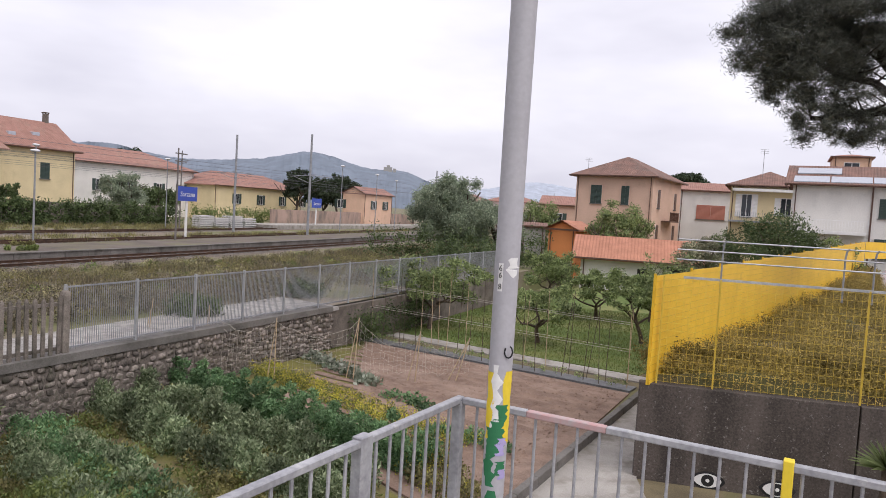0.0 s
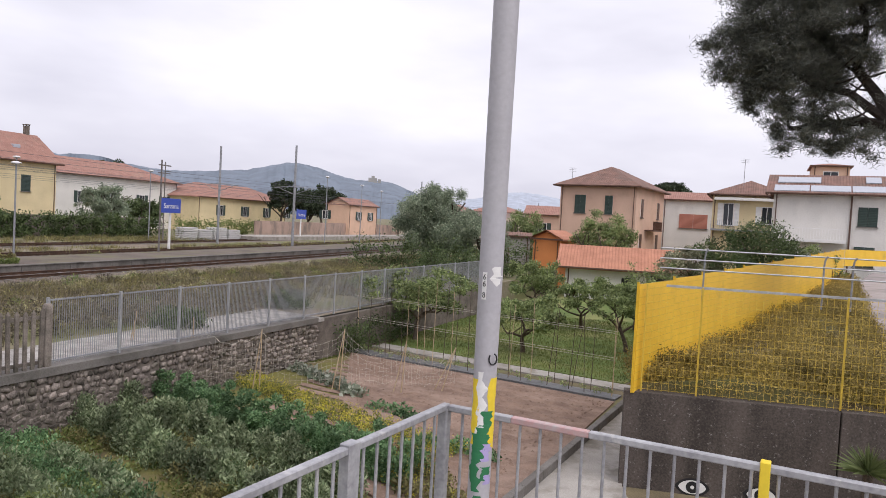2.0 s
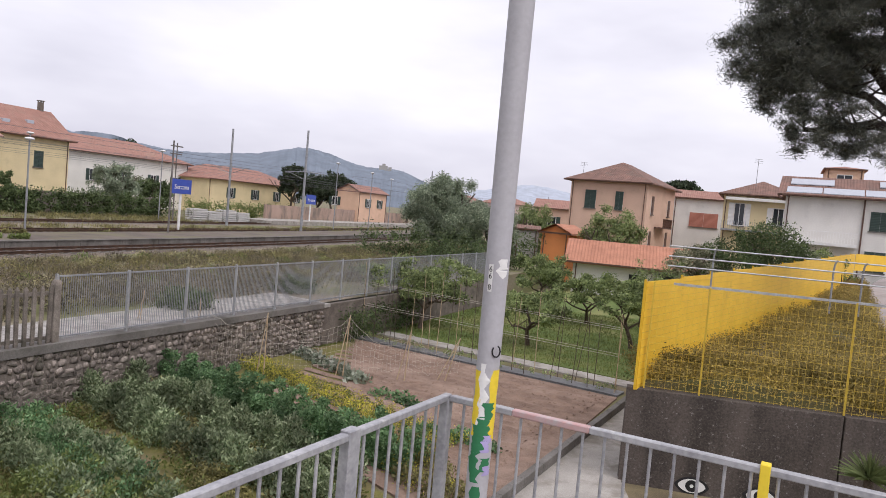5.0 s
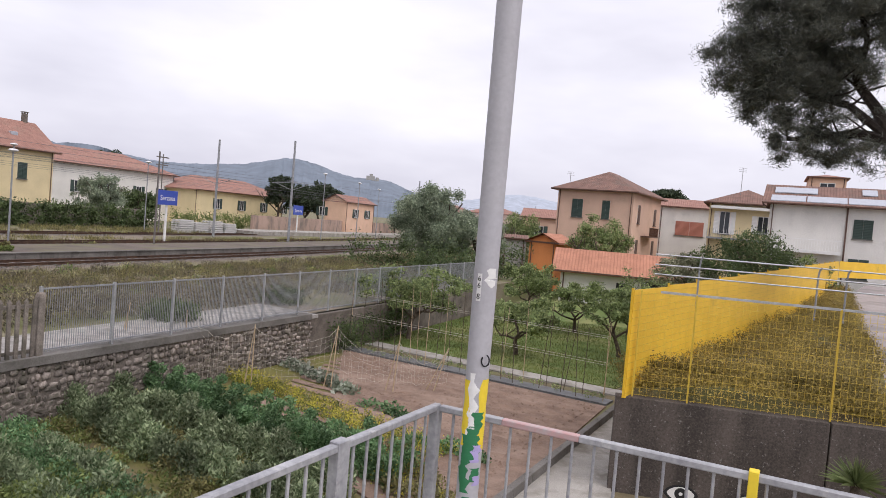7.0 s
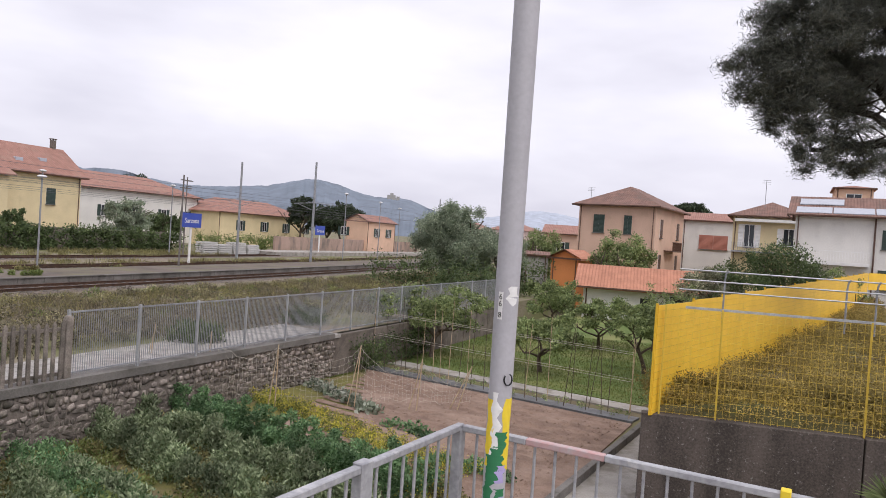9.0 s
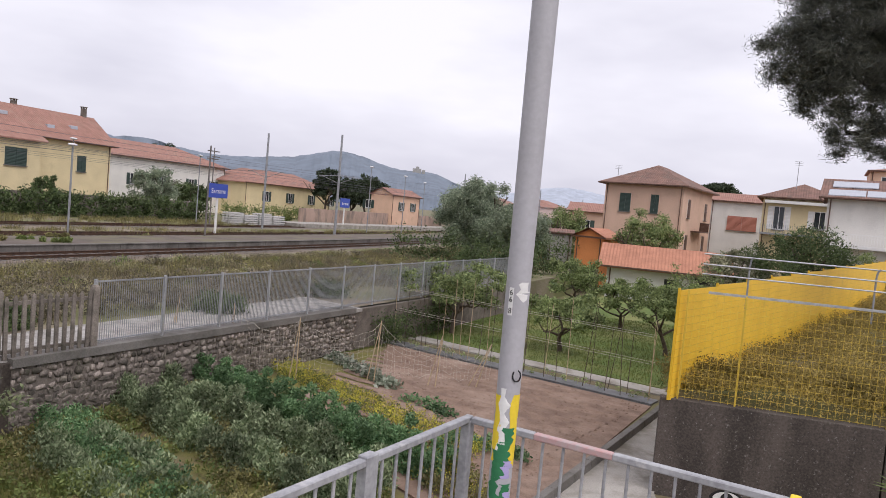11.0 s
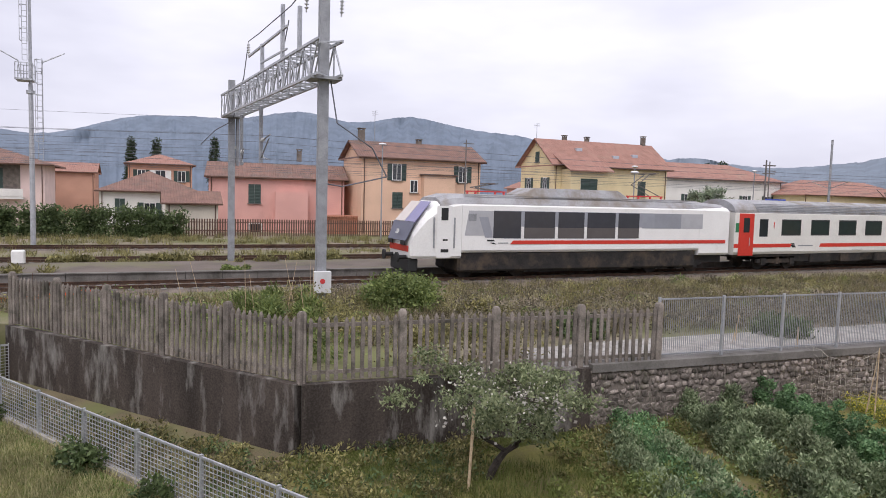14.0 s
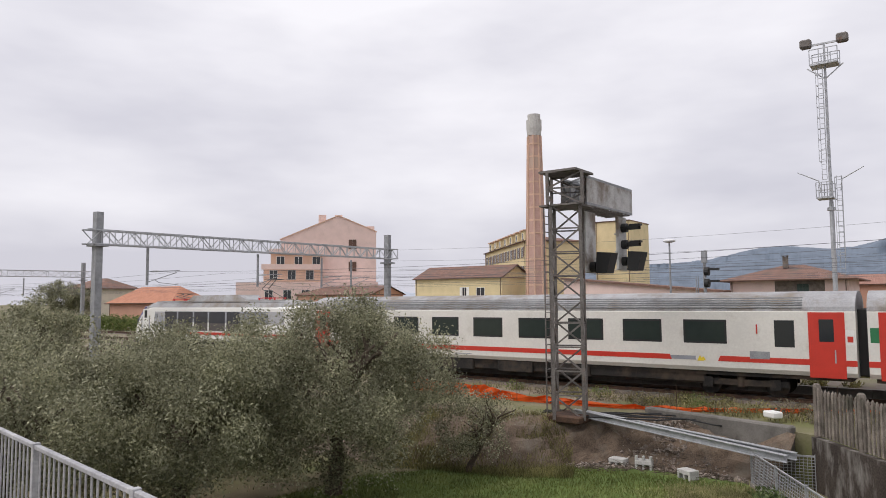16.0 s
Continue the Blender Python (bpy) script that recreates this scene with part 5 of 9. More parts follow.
    part("gangway", bm, M["rubber"], co)
    for x in (-4.2, -ln + 4.2):
        bogie(co, x)
    mirror_side(co)
    return co


LOCO = locomotive()
COACHES = [coach()]
for k in range(4):
    COACHES.append(copy_thing(COACHES[0], pose(0, 0, 0)))
# seconds, place of the nose along the track
NOSE = [(0.0, -460.0), (11.0, -108.5), (12.0, -76.0), (12.5, -59.7), (13.0, -42.9), (13.5, -26.8), (14.0, -11.2), (14.5, 4.5), (15.0, 20.4), (15.5, 36.6), (16.0, 52.9)]


def motions():
    def at(head, length):
        # both ends on the curve
        a, b = Vector(curve_xy(head, 31.65)), Vector(curve_xy(head - length, 31.65))
        return pose(a.x, a.y, 0.0, 0, 0, math.degrees(math.atan2(a.y - b.y, a.x - b.x)))

    walk(LOCO, [(t, at(s, 20.2)) for t, s in NOSE])
    for k, c in enumerate(COACHES):
        walk(c, [(t, at(s - 20.3 - 29.65 * k, 29.3)) for t, s in NOSE])


# ---- houses ----
def window_on(parent, m, w, h, shutters="", frame_material="white", glass="glass"):
    """A window with frame, pane, sill and, if given, shutters; m puts x along the wall and -y outwards, from its lower middle."""
    bm = bmesh.new()
    t = 0.07
    box(bm, -w / 2, w / 2, -0.05, 0.06, 0, t, m)
    box(bm, -w / 2, w / 2, -0.05, 0.06, h - t, h, m)
    box(bm, -w / 2, -w / 2 + t, -0.05, 0.06, t, h - t, m)
    box(bm, w / 2 - t, w / 2, -0.05, 0.06, t, h - t, m)
    if w > 0.7:
        box(bm, -0.03, 0.03, -0.045, 0.06, t, h - t, m)
    win = part("window", bm, M[frame_material], parent)
    bm = bmesh.new()
    box(bm, -w / 2 + t * 0.5, w / 2 - t * 0.5, -0.02, 0.05, t * 0.5, h - t * 0.5, m)
    part("pane", bm, M[glass], win)
    bm = bmesh.new()
    box(bm, -w / 2 - 0.1, w / 2 + 0.1, -0.16, 0.05, -0.09, 0.0, m)
    part("sill", bm, M["coping"], win)
    if shutters:
        mat_, closed = shutters.split(":") if ":" in shutters else (shutters, "")
        for s in (-1, 1):
            bm = bmesh.new()
            if closed:
                x0, x1 = (-w / 2, -0.01) if s < 0 else (0.01, w / 2)
                y0 = -0.1
            else:
                x0, x1 = (-w - 0.02, -w / 2 - 0.02) if s < 0 else (w / 2 + 0.02, w + 0.02)
                y0 = -0.06
            # one board with a louvred face
            k = int(h / 0.14)
            prof = [(y0 + 0.04, 0), (y0 + 0.04, h), (y0, h)]
            for i in range(k - 1, 0, -1):
                z = i * h / k
                prof += [(y0, z + 0.03), (y0 - 0.025, z - 0.03), (y0, z - 0.035)]
            prof.append((y0, 0))
            a, b = [bm.verts.new(m @ Vector((x0, y, z))) for y, z in prof], [bm.verts.new(m @ Vector((x1, y, z))) for y, z in prof]
            bm.faces.new(a)
            bm.faces.new(b[::-1])
            for i in range(len(prof)):
                bm.faces.new((a[i], b[i], b[(i + 1) % len(prof)], a[(i + 1) % len(prof)]))
            part("shutter", bm, M[mat_], win)
    return win


def house(label, m, w, d, eave, ridge, wall, roof, kind="hip", over=0.5, front=(), side=(), base=0.0, name="house", ridge_axis="x", chimneys=(), group=""):
    """A house from its front-left corner: x along the front, y back. front, side: (x, z, w, h, shutters)."""
    h = thing(name, label, "house", m, group)
    bm = bmesh.new()
    box(bm, 0, w, 0, d, base - 1.0, eave)
    if kind == "gable":
        if ridge_axis == "x":
            for x in (0, w):
                vs = [bm.verts.new(p) for p in ((x, 0, eave), (x, d, eave), (x, d / 2, ridge - 0.12))]
                bm.faces.new(vs)
        else:
            for y in (0, d):
                vs = [bm.verts.new(p) for p in ((0, y, eave), (w, y, eave), (w / 2, y, ridge - 0.12))]
                bm.faces.new(vs)
    part("wall", bm, WALL[wall], h)
    bm = bmesh.new()
    o, th = over, 0.16
    corners = [(-o, -o), (w + o, -o), (w + o, d + o), (-o, d + o)]
    slope = (ridge - eave) / ((d / 2) if (ridge_axis == "x") else (w / 2))
    ze = eave - o * slope * 0.6
    if kind == "gable":
        tops = [(-o, d / 2), (w + o, d / 2)] if ridge_axis == "x" else [(w / 2, -o), (w / 2, d + o)]
    elif w >= d:
        tops = [(d / 2, d / 2), (w - d / 2 + 0.01, d / 2)]
    else:
        tops = [(w / 2, w / 2), (w / 2, d - w / 2 + 0.01)]
    for dz in (0, -th):
        c = [bm.verts.new((*p, ze + dz)) for p in corners]
        t = [bm.verts.new((*p, ridge + dz)) for p in tops]
        if (kind == "gable" and ridge_axis == "x") or (kind != "gable" and w >= d):
            fs = [(c[0], c[1], t[1], t[0]), (c[2], c[3], t[0], t[1]), (c[1], c[2], t[1]), (c[3], c[0], t[0])]
            skip = (2, 3) if kind == "gable" else ()
        else:
            fs = [(c[1], c[2], t[1], t[0]), (c[3], c[0], t[0], t[1]), (c[0], c[1], t[0]), (c[2], c[3], t[1])]
            skip = (2, 3) if kind == "gable" else ()
        for i, f in enumerate(fs):
            if i not in skip:
                bm.faces.new(f if dz == 0 else f[::-1])
        if dz == 0:
            first = c
        else:
            for i in range(4):
                bm.faces.new((first[i], c[i], c[(i + 1) % 4], first[(i + 1) % 4]))
    rf = part("roof", bm, M[roof], h)
    bm = bmesh.new()
    bar(bm, (-o, -o - 0.05, ze - 0.05), (w + o, -o - 0.05, ze - 0.05), 0.12)
    part("gutter", bm, M["gutter"], h)
    for x in (0.25, w - 0.25):
        bm = bmesh.new()
        tube(bm, (x, -0.08, base), (x, -0.08, ze), 0.05, seg=6)
        part("drainpipe", bm, M["gutter"], h)
    for x, y, z0, z1, s in chimneys:
        bm = bmesh.new()
        box(bm, x - s / 2, x + s / 2, y - s / 2, y + s / 2, z0, z1)
        box(bm, x - s * 0.65, x + s * 0.65, y - s * 0.65, y + s * 0.65, z1 + 0.12, z1 + 0.2)
        for dx, dy in ((-1, -1), (1, -1), (1, 1), (-1, 1)):
            box(bm, x + dx * s * 0.4 - 0.05, x + dx * s * 0.4 + 0.05, y + dy * s * 0.4 - 0.05, y + dy * s * 0.4 + 0.05, z1, z1 + 0.12)
        part("chimney", bm, M["mortar"], rf)
    for x, z, ww, hh, sh in front:
        window_on(h, pose(x, 0, z), ww, hh, sh)
    for y, z, ww, hh, sh in side:
        window_on(h, pose(0, y, z, 0, 0, -90), ww, hh, sh)
    return h


def at_yaw(deg, d, z=0.0):
    return (-math.sin(radians(deg)) * d, math.cos(radians(deg)) * d, z)


def rail_houses():
    G = "shutter"
    hs = []
    # peach house beside the line
    peach = house("peach plastered two-storey house with brown tile roof", facing(-20.0, 68), 13.2, 7.0, 7.8, 9.5, "peach", "brownroof", "gable", 0.5,
          [(3.7, 5.4, 1.0, 1.7, G), (11.1, 5.4, 1.0, 1.7, G), (3.8, 2.6, 1.1, 1.6, G + ":c"), (11.1, 2.6, 1.0, 1.5, G + ":c"), (5.6, 4.2, 0.85, 1.3, ""), (3.8, 0.0, 1.2, 1.3, ""), (11.1, -0.1, 1.1, 1.4, "")], [], chimneys=((0.9, 3.5, 9.0, 10.6, 0.6), (7.4, 3.6, 9.2, 9.8, 0.5)))
    bm = bmesh.new()
    box(bm, 6.4, 9.9, -0.9, 0, 2.9, 6.0)
    ext = part("bay", bm, WALL["peach"], peach)
    bm = bmesh.new()
    box(bm, 6.2, 10.1, -1.1, 0, 6.0, 6.15)
    part("bay_roof", bm, M["gutter"], ext)
    bm = bmesh.new()
    box(bm, 7.2, 8.8, -0.06, 0.02, 0.0, 1.9)
    part("door", bm, M["gutter"], peach)
    bm = bmesh.new()
    box(bm, -3.2, 0.0, 1.0, 4.5, 1.5, 1.65)
    box(bm, -3.0, 0, 1.2, 4.4, -0.5, 1.5)
    part("porch", bm, M["orangeroof"], peach, "low tiled lean-to")
    # yellow house
    yh = house("yellow plastered house with red tile roof and skylights", facing(-46.2, 74), 17.4, 8.2, 8.4, 11.6, "yellow", "redroof", "gable", 0.6,
          [(13.3, 4.6, 1.2, 1.9, G + ":c")], [(2.0, 4.9, 1.0, 1.7, G), (6.0, 4.9, 1.0, 1.7, G), (4.0, 8.6, 0.9, 1.3, G + ":c")], chimneys=((4.5, 5.0, 11, 12.1, 0.5), (8.0, 5.0, 11, 12.1, 0.5), (16.6, 4.2, 10.8, 12.6, 0.5)))
    bm = bmesh.new()
    box(bm, 1.0, 6.4, -2.2, 0.0, -1.0, 7.6)
    bay = part("bay", bm, WALL["yellow"], yh)
    bm = bmesh.new()
    vs = [bm.verts.new(p) for p in ((0.5, -2.8, 7.5), (6.9, -2.8, 7.5), (6.9, 1.2, 9.5), (0.5, 1.2, 9.5), (0.5, -2.8, 7.35), (6.9, -2.8, 7.35), (6.9, 1.2, 9.35), (0.5, 1.2, 9.35))]
    for f in ((0, 1, 2, 3), (7, 6, 5, 4), (0, 4, 5, 1), (1, 5, 6, 2), (3, 2, 6, 7), (0, 3, 7, 4)):
        bm.faces.new([vs[i] for i in f])
    part("bay_roof", bm, M["redroof"], bay)
    window_on(yh, pose(3.6, -2.2, 4.6), 2.4, 1.9, G + ":c")
    for x, z in ((9.5, 9.6), (12.8, 9.9), (4.5, 10.4)):
        bm = bmesh.new()
        y = 4.1 * (z - 8.4) / 3.2
        box(bm, x, x + 0.9, y - 0.5, y + 0.5, z - 0.3, z + 0.12, None, 0.03)
        part("skylight", bm, M["panel_solar"], yh)
    # pink house and its neighbours
    pk = house("pink plastered cottage with brown tile roof", facing(-5.8, 73, 0, -8), 13.4, 8.0, 5.4, 6.9, "pink", "brownroof", "gable", 0.4,
          [(4.4, 2.7, 1.2, 1.9, G + ":c"), (4.5, -0.3, 1.3, 1.0, "")], [], chimneys=((9, 4, 7.2, 8.3, 0.5),))
    bm = bmesh.new()
    box(bm, 6.4, 9.6, -1.4, 0, -1, 3.9)
    part("porch", bm, WALL["pink"], pk)
    house("white cottage with hipped brown tile roof", facing(4.5, 84), 10.0, 10, 3.7, 5.9, "white", "brownroof", "hip", 0.5, [(2.0, 1.3, 1.0, 1.4, G + ":c"), (5.0, 1.0, 1.2, 1.3, G)], [])
    house("small outbuilding with tiled roof", facing(-1.7, 66.5), 4.4, 4.5, 2.8, 3.8, "cream", "brownroof", "gable", 0.4)
    house("terracotta apartment house with hipped orange roof", facing(2.4, 122), 9.6, 11, 7.9, 9.6, "terracotta", "redroof", "hip", 0.6, [(2, 5, 1.2, 1.8, G), (4.8, 5, 1.6, 1.8, "white"), (8, 5, 1.2, 1.8, G)], [])
    house("long low terracotta house", facing(21.5, 112), 15, 9, 6.0, 7.4, "terracotta", "redroof", "gable", 0.4, [(4, 3.2, 1.0, 1.5, G), (9, 3.2, 1.0, 1.5, G)])
    house("distant pink house with red roof", facing(-72, 125), 11, 9, 6.2, 8.8, "pink", "redroof", "hip", 0.5)
    # flat-roofed looking pink house with a wide brown roof
    bf = house("pink house with wide brown roof and open stair", facing(24.5, 96), 13.5, 11, 6.6, 8.4, "rose", "brownroof", "hip", 1.2, [(8.6, 3.2, 1.3, 2.6, G + ":c")], [(3, 3.4, 0.8, 1.8, "white"), (7, 0.8, 0.8, 1.6, "white")], chimneys=((6, 4, 8, 9.4, 0.6),))
    # no recess cut: a dark plate on the wall gives the loggia's shade
    bm = bmesh.new()
    box(bm, 5.4, 11.0, -0.05, 0.04, 2.8, 6.2)
    part("loggia", bm, M["mortar"], bf, "flat dark panel painted in for the loggia's shade")
    bm = bmesh.new()
    box(bm, 5.4, 11.4, -1.2, 0, 2.2, 2.5)
    box(bm, 5.4, 11.4, -1.25, -1.15, 2.5, 3.4)
    part("balcony", bm, WALL["white"], bf)
    bm = bmesh.new()
    for i in range(11):
        box(bm, 4.2 + i * 0.35, 4.55 + i * 0.35, -2.4, -1.3, -0.2, 2.3 - i * 0.22)
    part("stair", bm, WALL["white"], bf)
    # long pink shed with sloping roof and the station name board
    sh = thing("pink_shed", "long pink wall with a sloping dark roof edge", "shed", facing(47, 93))
    bm = bmesh.new()
    vs = [(0, 7.0), (22, 4.9), (22, -1), (0, -1)]
    a, b = [bm.verts.new((x, 0, z)) for x, z in vs], [bm.verts.new((x, 9, z)) for x, z in vs]
    bm.faces.new(a)
    bm.faces.new(b[::-1])
    for i in range(4):
        bm.faces.new((a[i], b[i], b[(i + 1) % 4], a[(i + 1) % 4]))
    part("wall", bm, WALL["rose"], sh)
    bm = bmesh.new()
    bar(bm, (-0.3, 4.3, 7.15), (22.6, 4.3, 4.95), 9.6, 0.25)
    part("roof", bm, M["brownroof"], sh)
    bm = bmesh.new()
    box(bm, 18.2, 21.8, -0.06, 0.02, 0.2, 3.9)
    part("gate", bm, M["white"], sh, "pale gate bay")
    # chimney stack of the old works
    st = thing("factory_chimney", "tall red brick factory chimney with iron bands, paled for haze", "chimney", pose(*rail_pt(60.95, 110, 0)))
    bm = bmesh.new()
    tube(bm, (0, 0, -1), (0, 0, 34.0), 1.95, 1.2, seg=8)
    part("shaft", bm, M["brick"], st)
    bm = bmesh.new()
    for z0, z1, r0, r1 in ((33.6, 35.0, 1.24, 1.4), (35.0, 36.5, 1.4, 1.38), (36.5, 37.5, 1.15, 1.15)):
        tube(bm, (0, 0, z0), (0, 0, z1), r0, r1, seg=16)
    part("crown", bm, M["block"], st, "grey concrete crown")
    for i in range(14):
        z = 2 + i * 2.3
        bm = bmesh.new()
        tube(bm, (0, 0, z), (0, 0, z + 0.28), 1.95 - 0.75 * z / 34 + 0.06, seg=8)
        part("band", bm, WALL["salmon"], st)
    for i in range(8):
        t = 2 * math.pi * i / 8
        bm = bmesh.new()
        bar(bm, (1.98 * math.cos(t), 1.98 * math.sin(t), 0), (1.24 * math.cos(t), 1.24 * math.sin(t), 33.6), 0.2)
        part("pilaster", bm, WALL["salmon"], st)
    # yellow blocks round the chimney
    house("yellow apartment block seen behind the signals", facing(57.6, 128), 7.0, 10, 19.3, 19.7, "yellow", "brownroof", "hip", 0.1, [], [])
    house("yellow house with red tile roof", facing(84.6, 105), 19.5, 10, 8.3, 10.6, "yellow", "brownroof", "gable", 0.4, [(11.5, 4.6, 1.0, 1.9, "white"), (15.0, 4.8, 1.8, 1.6, "")], [])
    lb = house("long ochre apartment block with roof terraces", facing(90.6, 139, 0, -45), 36, 11, 15.2, 16.4, "yellow", "brownroof", "hip", 0.4,
               [(2 + i * 2.9, z, 1.1, 1.9, "gutter") for i in range(12) for z in (8.6, 12.2)], [], chimneys=((20, 3, 15.5, 17.4, 1.2), (27, 3, 15.5, 17.8, 1.2)))
    # attic dormers along its eaves
    for i in range(7):
        bm = bmesh.new()
        box(bm, 3 + i * 4.8, 5.6 + i * 4.8, 0.3, 3.6, 15.2, 17.2)
        dm = part("dormer", bm, WALL["yellow"], lb)
        bm = bmesh.new()
        box(bm, 2.7 + i * 4.8, 5.9 + i * 4.8, 0.0, 3.8, 17.2, 17.4)
        part("dormer_roof", bm, WALL["salmon"], dm)
        window_on(dm, pose(4.3 + i * 4.8, 0.3, 15.6), 1.1, 1.2, "")
    # pink apartment block with stepped terraces
    bl = thing("pink_apartment_block", "pink stepped apartment block with balconies", "building", pose(*at_yaw(120.6, 165), 0, 0, 115.5))
    bm = bmesh.new()
    prof = [(4.2, -1), (26, -1), (26, 20.4), (19.4, 23.2), (17.2, 24.0), (4.2, 18.4)]
    a, b = [bm.verts.new((x, 0, z)) for x, z in prof], [bm.verts.new((x, 14, z)) for x, z in prof]
    bm.faces.new(a)
    bm.faces.new(b[::-1])
    for i in range(len(prof)):
        bm.faces.new((a[i], b[i], b[(i + 1) % len(prof)], a[(i + 1) % len(prof)]))
    part("wall", bm, WALL["rose"], bl)
    bm = bmesh.new()
    bar(bm, (3.9, 7, 18.4), (17.2, 7, 24.1), 14.3, 0.22)
    bar(bm, (17.2, 7, 24.1), (26.2, 7, 20.4), 14.3, 0.22)
    part("roof", bm, WALL["salmon"], bl)
    bm = bmesh.new()
    box(bm, -5, 26, -6, 0, -1, 8.4)
    part("terrace_floor", bm, WALL["rose"], bl)
    for x0, x1, y0, z0, z1 in ((0.6, 13.5, -3.2, 8.4, 11.6), (2.0, 13.5, -1.6, 11.6, 15.2)):
        bm = bmesh.new()
        box(bm, x0, x1, y0, 0, z0, z1)
        part("loggia", bm, WALL["salmon"], bl)
        bm = bmesh.new()
        box(bm, x0 - 0.4, x1 + 0.5, y0 - 0.9, y0 - 0.7, z1 - 0.3, z1 + 0.9)
        part("balcony", bm, WALL["rose"], bl)
        for k in range(3):
            window_on(bl, pose(x0 + 2.2 + k * 4.0, y0, z0 + 0.7), 1.8, 2.1, "")
    for x, z in ((20.5, 16.4), (20.5, 11.2), (2, 4.6), (6, 4.6), (10, 4.6), (14, 4.6), (18.5, 4.6), (23, 4.6)):
        window_on(bl, pose(x, -6.0 if z < 7 else 0, z), 1.8, 2.1, "gutter:c" if x == 20.5 else "")
    for x in (12.6, 16.4, 24.0):
        bm = bmesh.new()
        box(bm, x, x + 1.8, 3, 5, 19, 24.6 if x < 20 else 22.0)
        part("chimney", bm, WALL["rose"], bl)
    house("low house with bright orange tile roof", facing(113, 60), 18, 7, 4.2, 6.6, "terracotta", "orangeroof", "hip", 0.5)
    house("brown-roofed villa among trees", facing(157, 74), 13, 8, 7.4, 9.4, "cream", "brownroof", "hip", 0.8)
    house("low terracotta houses behind the station", facing(118, 105), 22, 10, 5.6, 7.4, "terracotta", "brownroof", "gable", 0.4)
    # station side houses beyond the platform
    house("long white house with red hipped roof", facing(-72.2, 86), 26.0, 12, 7.9, 10.5, "white", "redroof", "hip", 0.6, [(6, 3.6, 1.2, 1.7, G), (12, 3.6, 1.2, 1.7, G), (18, 3.6, 1.2, 1.7, G), (23, 3.6, 1.2, 1.7, G)], [])
    house("long yellow station house with red roof", facing(-96.5, 80), 26.5, 11, 5.9, 8.3, "yellow", "redroof", "hip", 0.6, [(6, 2.6, 1.2, 1.8, G), (13, 2.6, 1.2, 1.8, G), (20, 2.6, 1.2, 1.8, G), (27, 2.6, 1.2, 1.8, G)], [])
    house("salmon house near the crossing", facing(-116.5, 62), 12, 4.5, 6.0, 7.2, "peach", "redroof", "gable", 0.4, [(4, 3, 1.2, 1.6, G), (9, 3, 1.2, 1.6, G)], [(5, 3, 1.2, 1.6, G)])
    house("pale house with red roof beyond the crossing", facing(-140, 52), 15, 10, 6.0, 7.8, "cream", "redroof", "gable", 0.4, [(4, 3, 1.2, 1.6, G), (9, 3, 1.2, 1.6, G)])
    house("rose house with red roof far down the line", facing(-165, 44), 18, 10, 6.8, 8.6, "rose", "redroof", "hip", 0.4)
    house("small orange-roofed house far down the line", facing(-215, 75), 22, 10, 7.4, 9.6, "ochre", "redroof", "hip", 0.5)


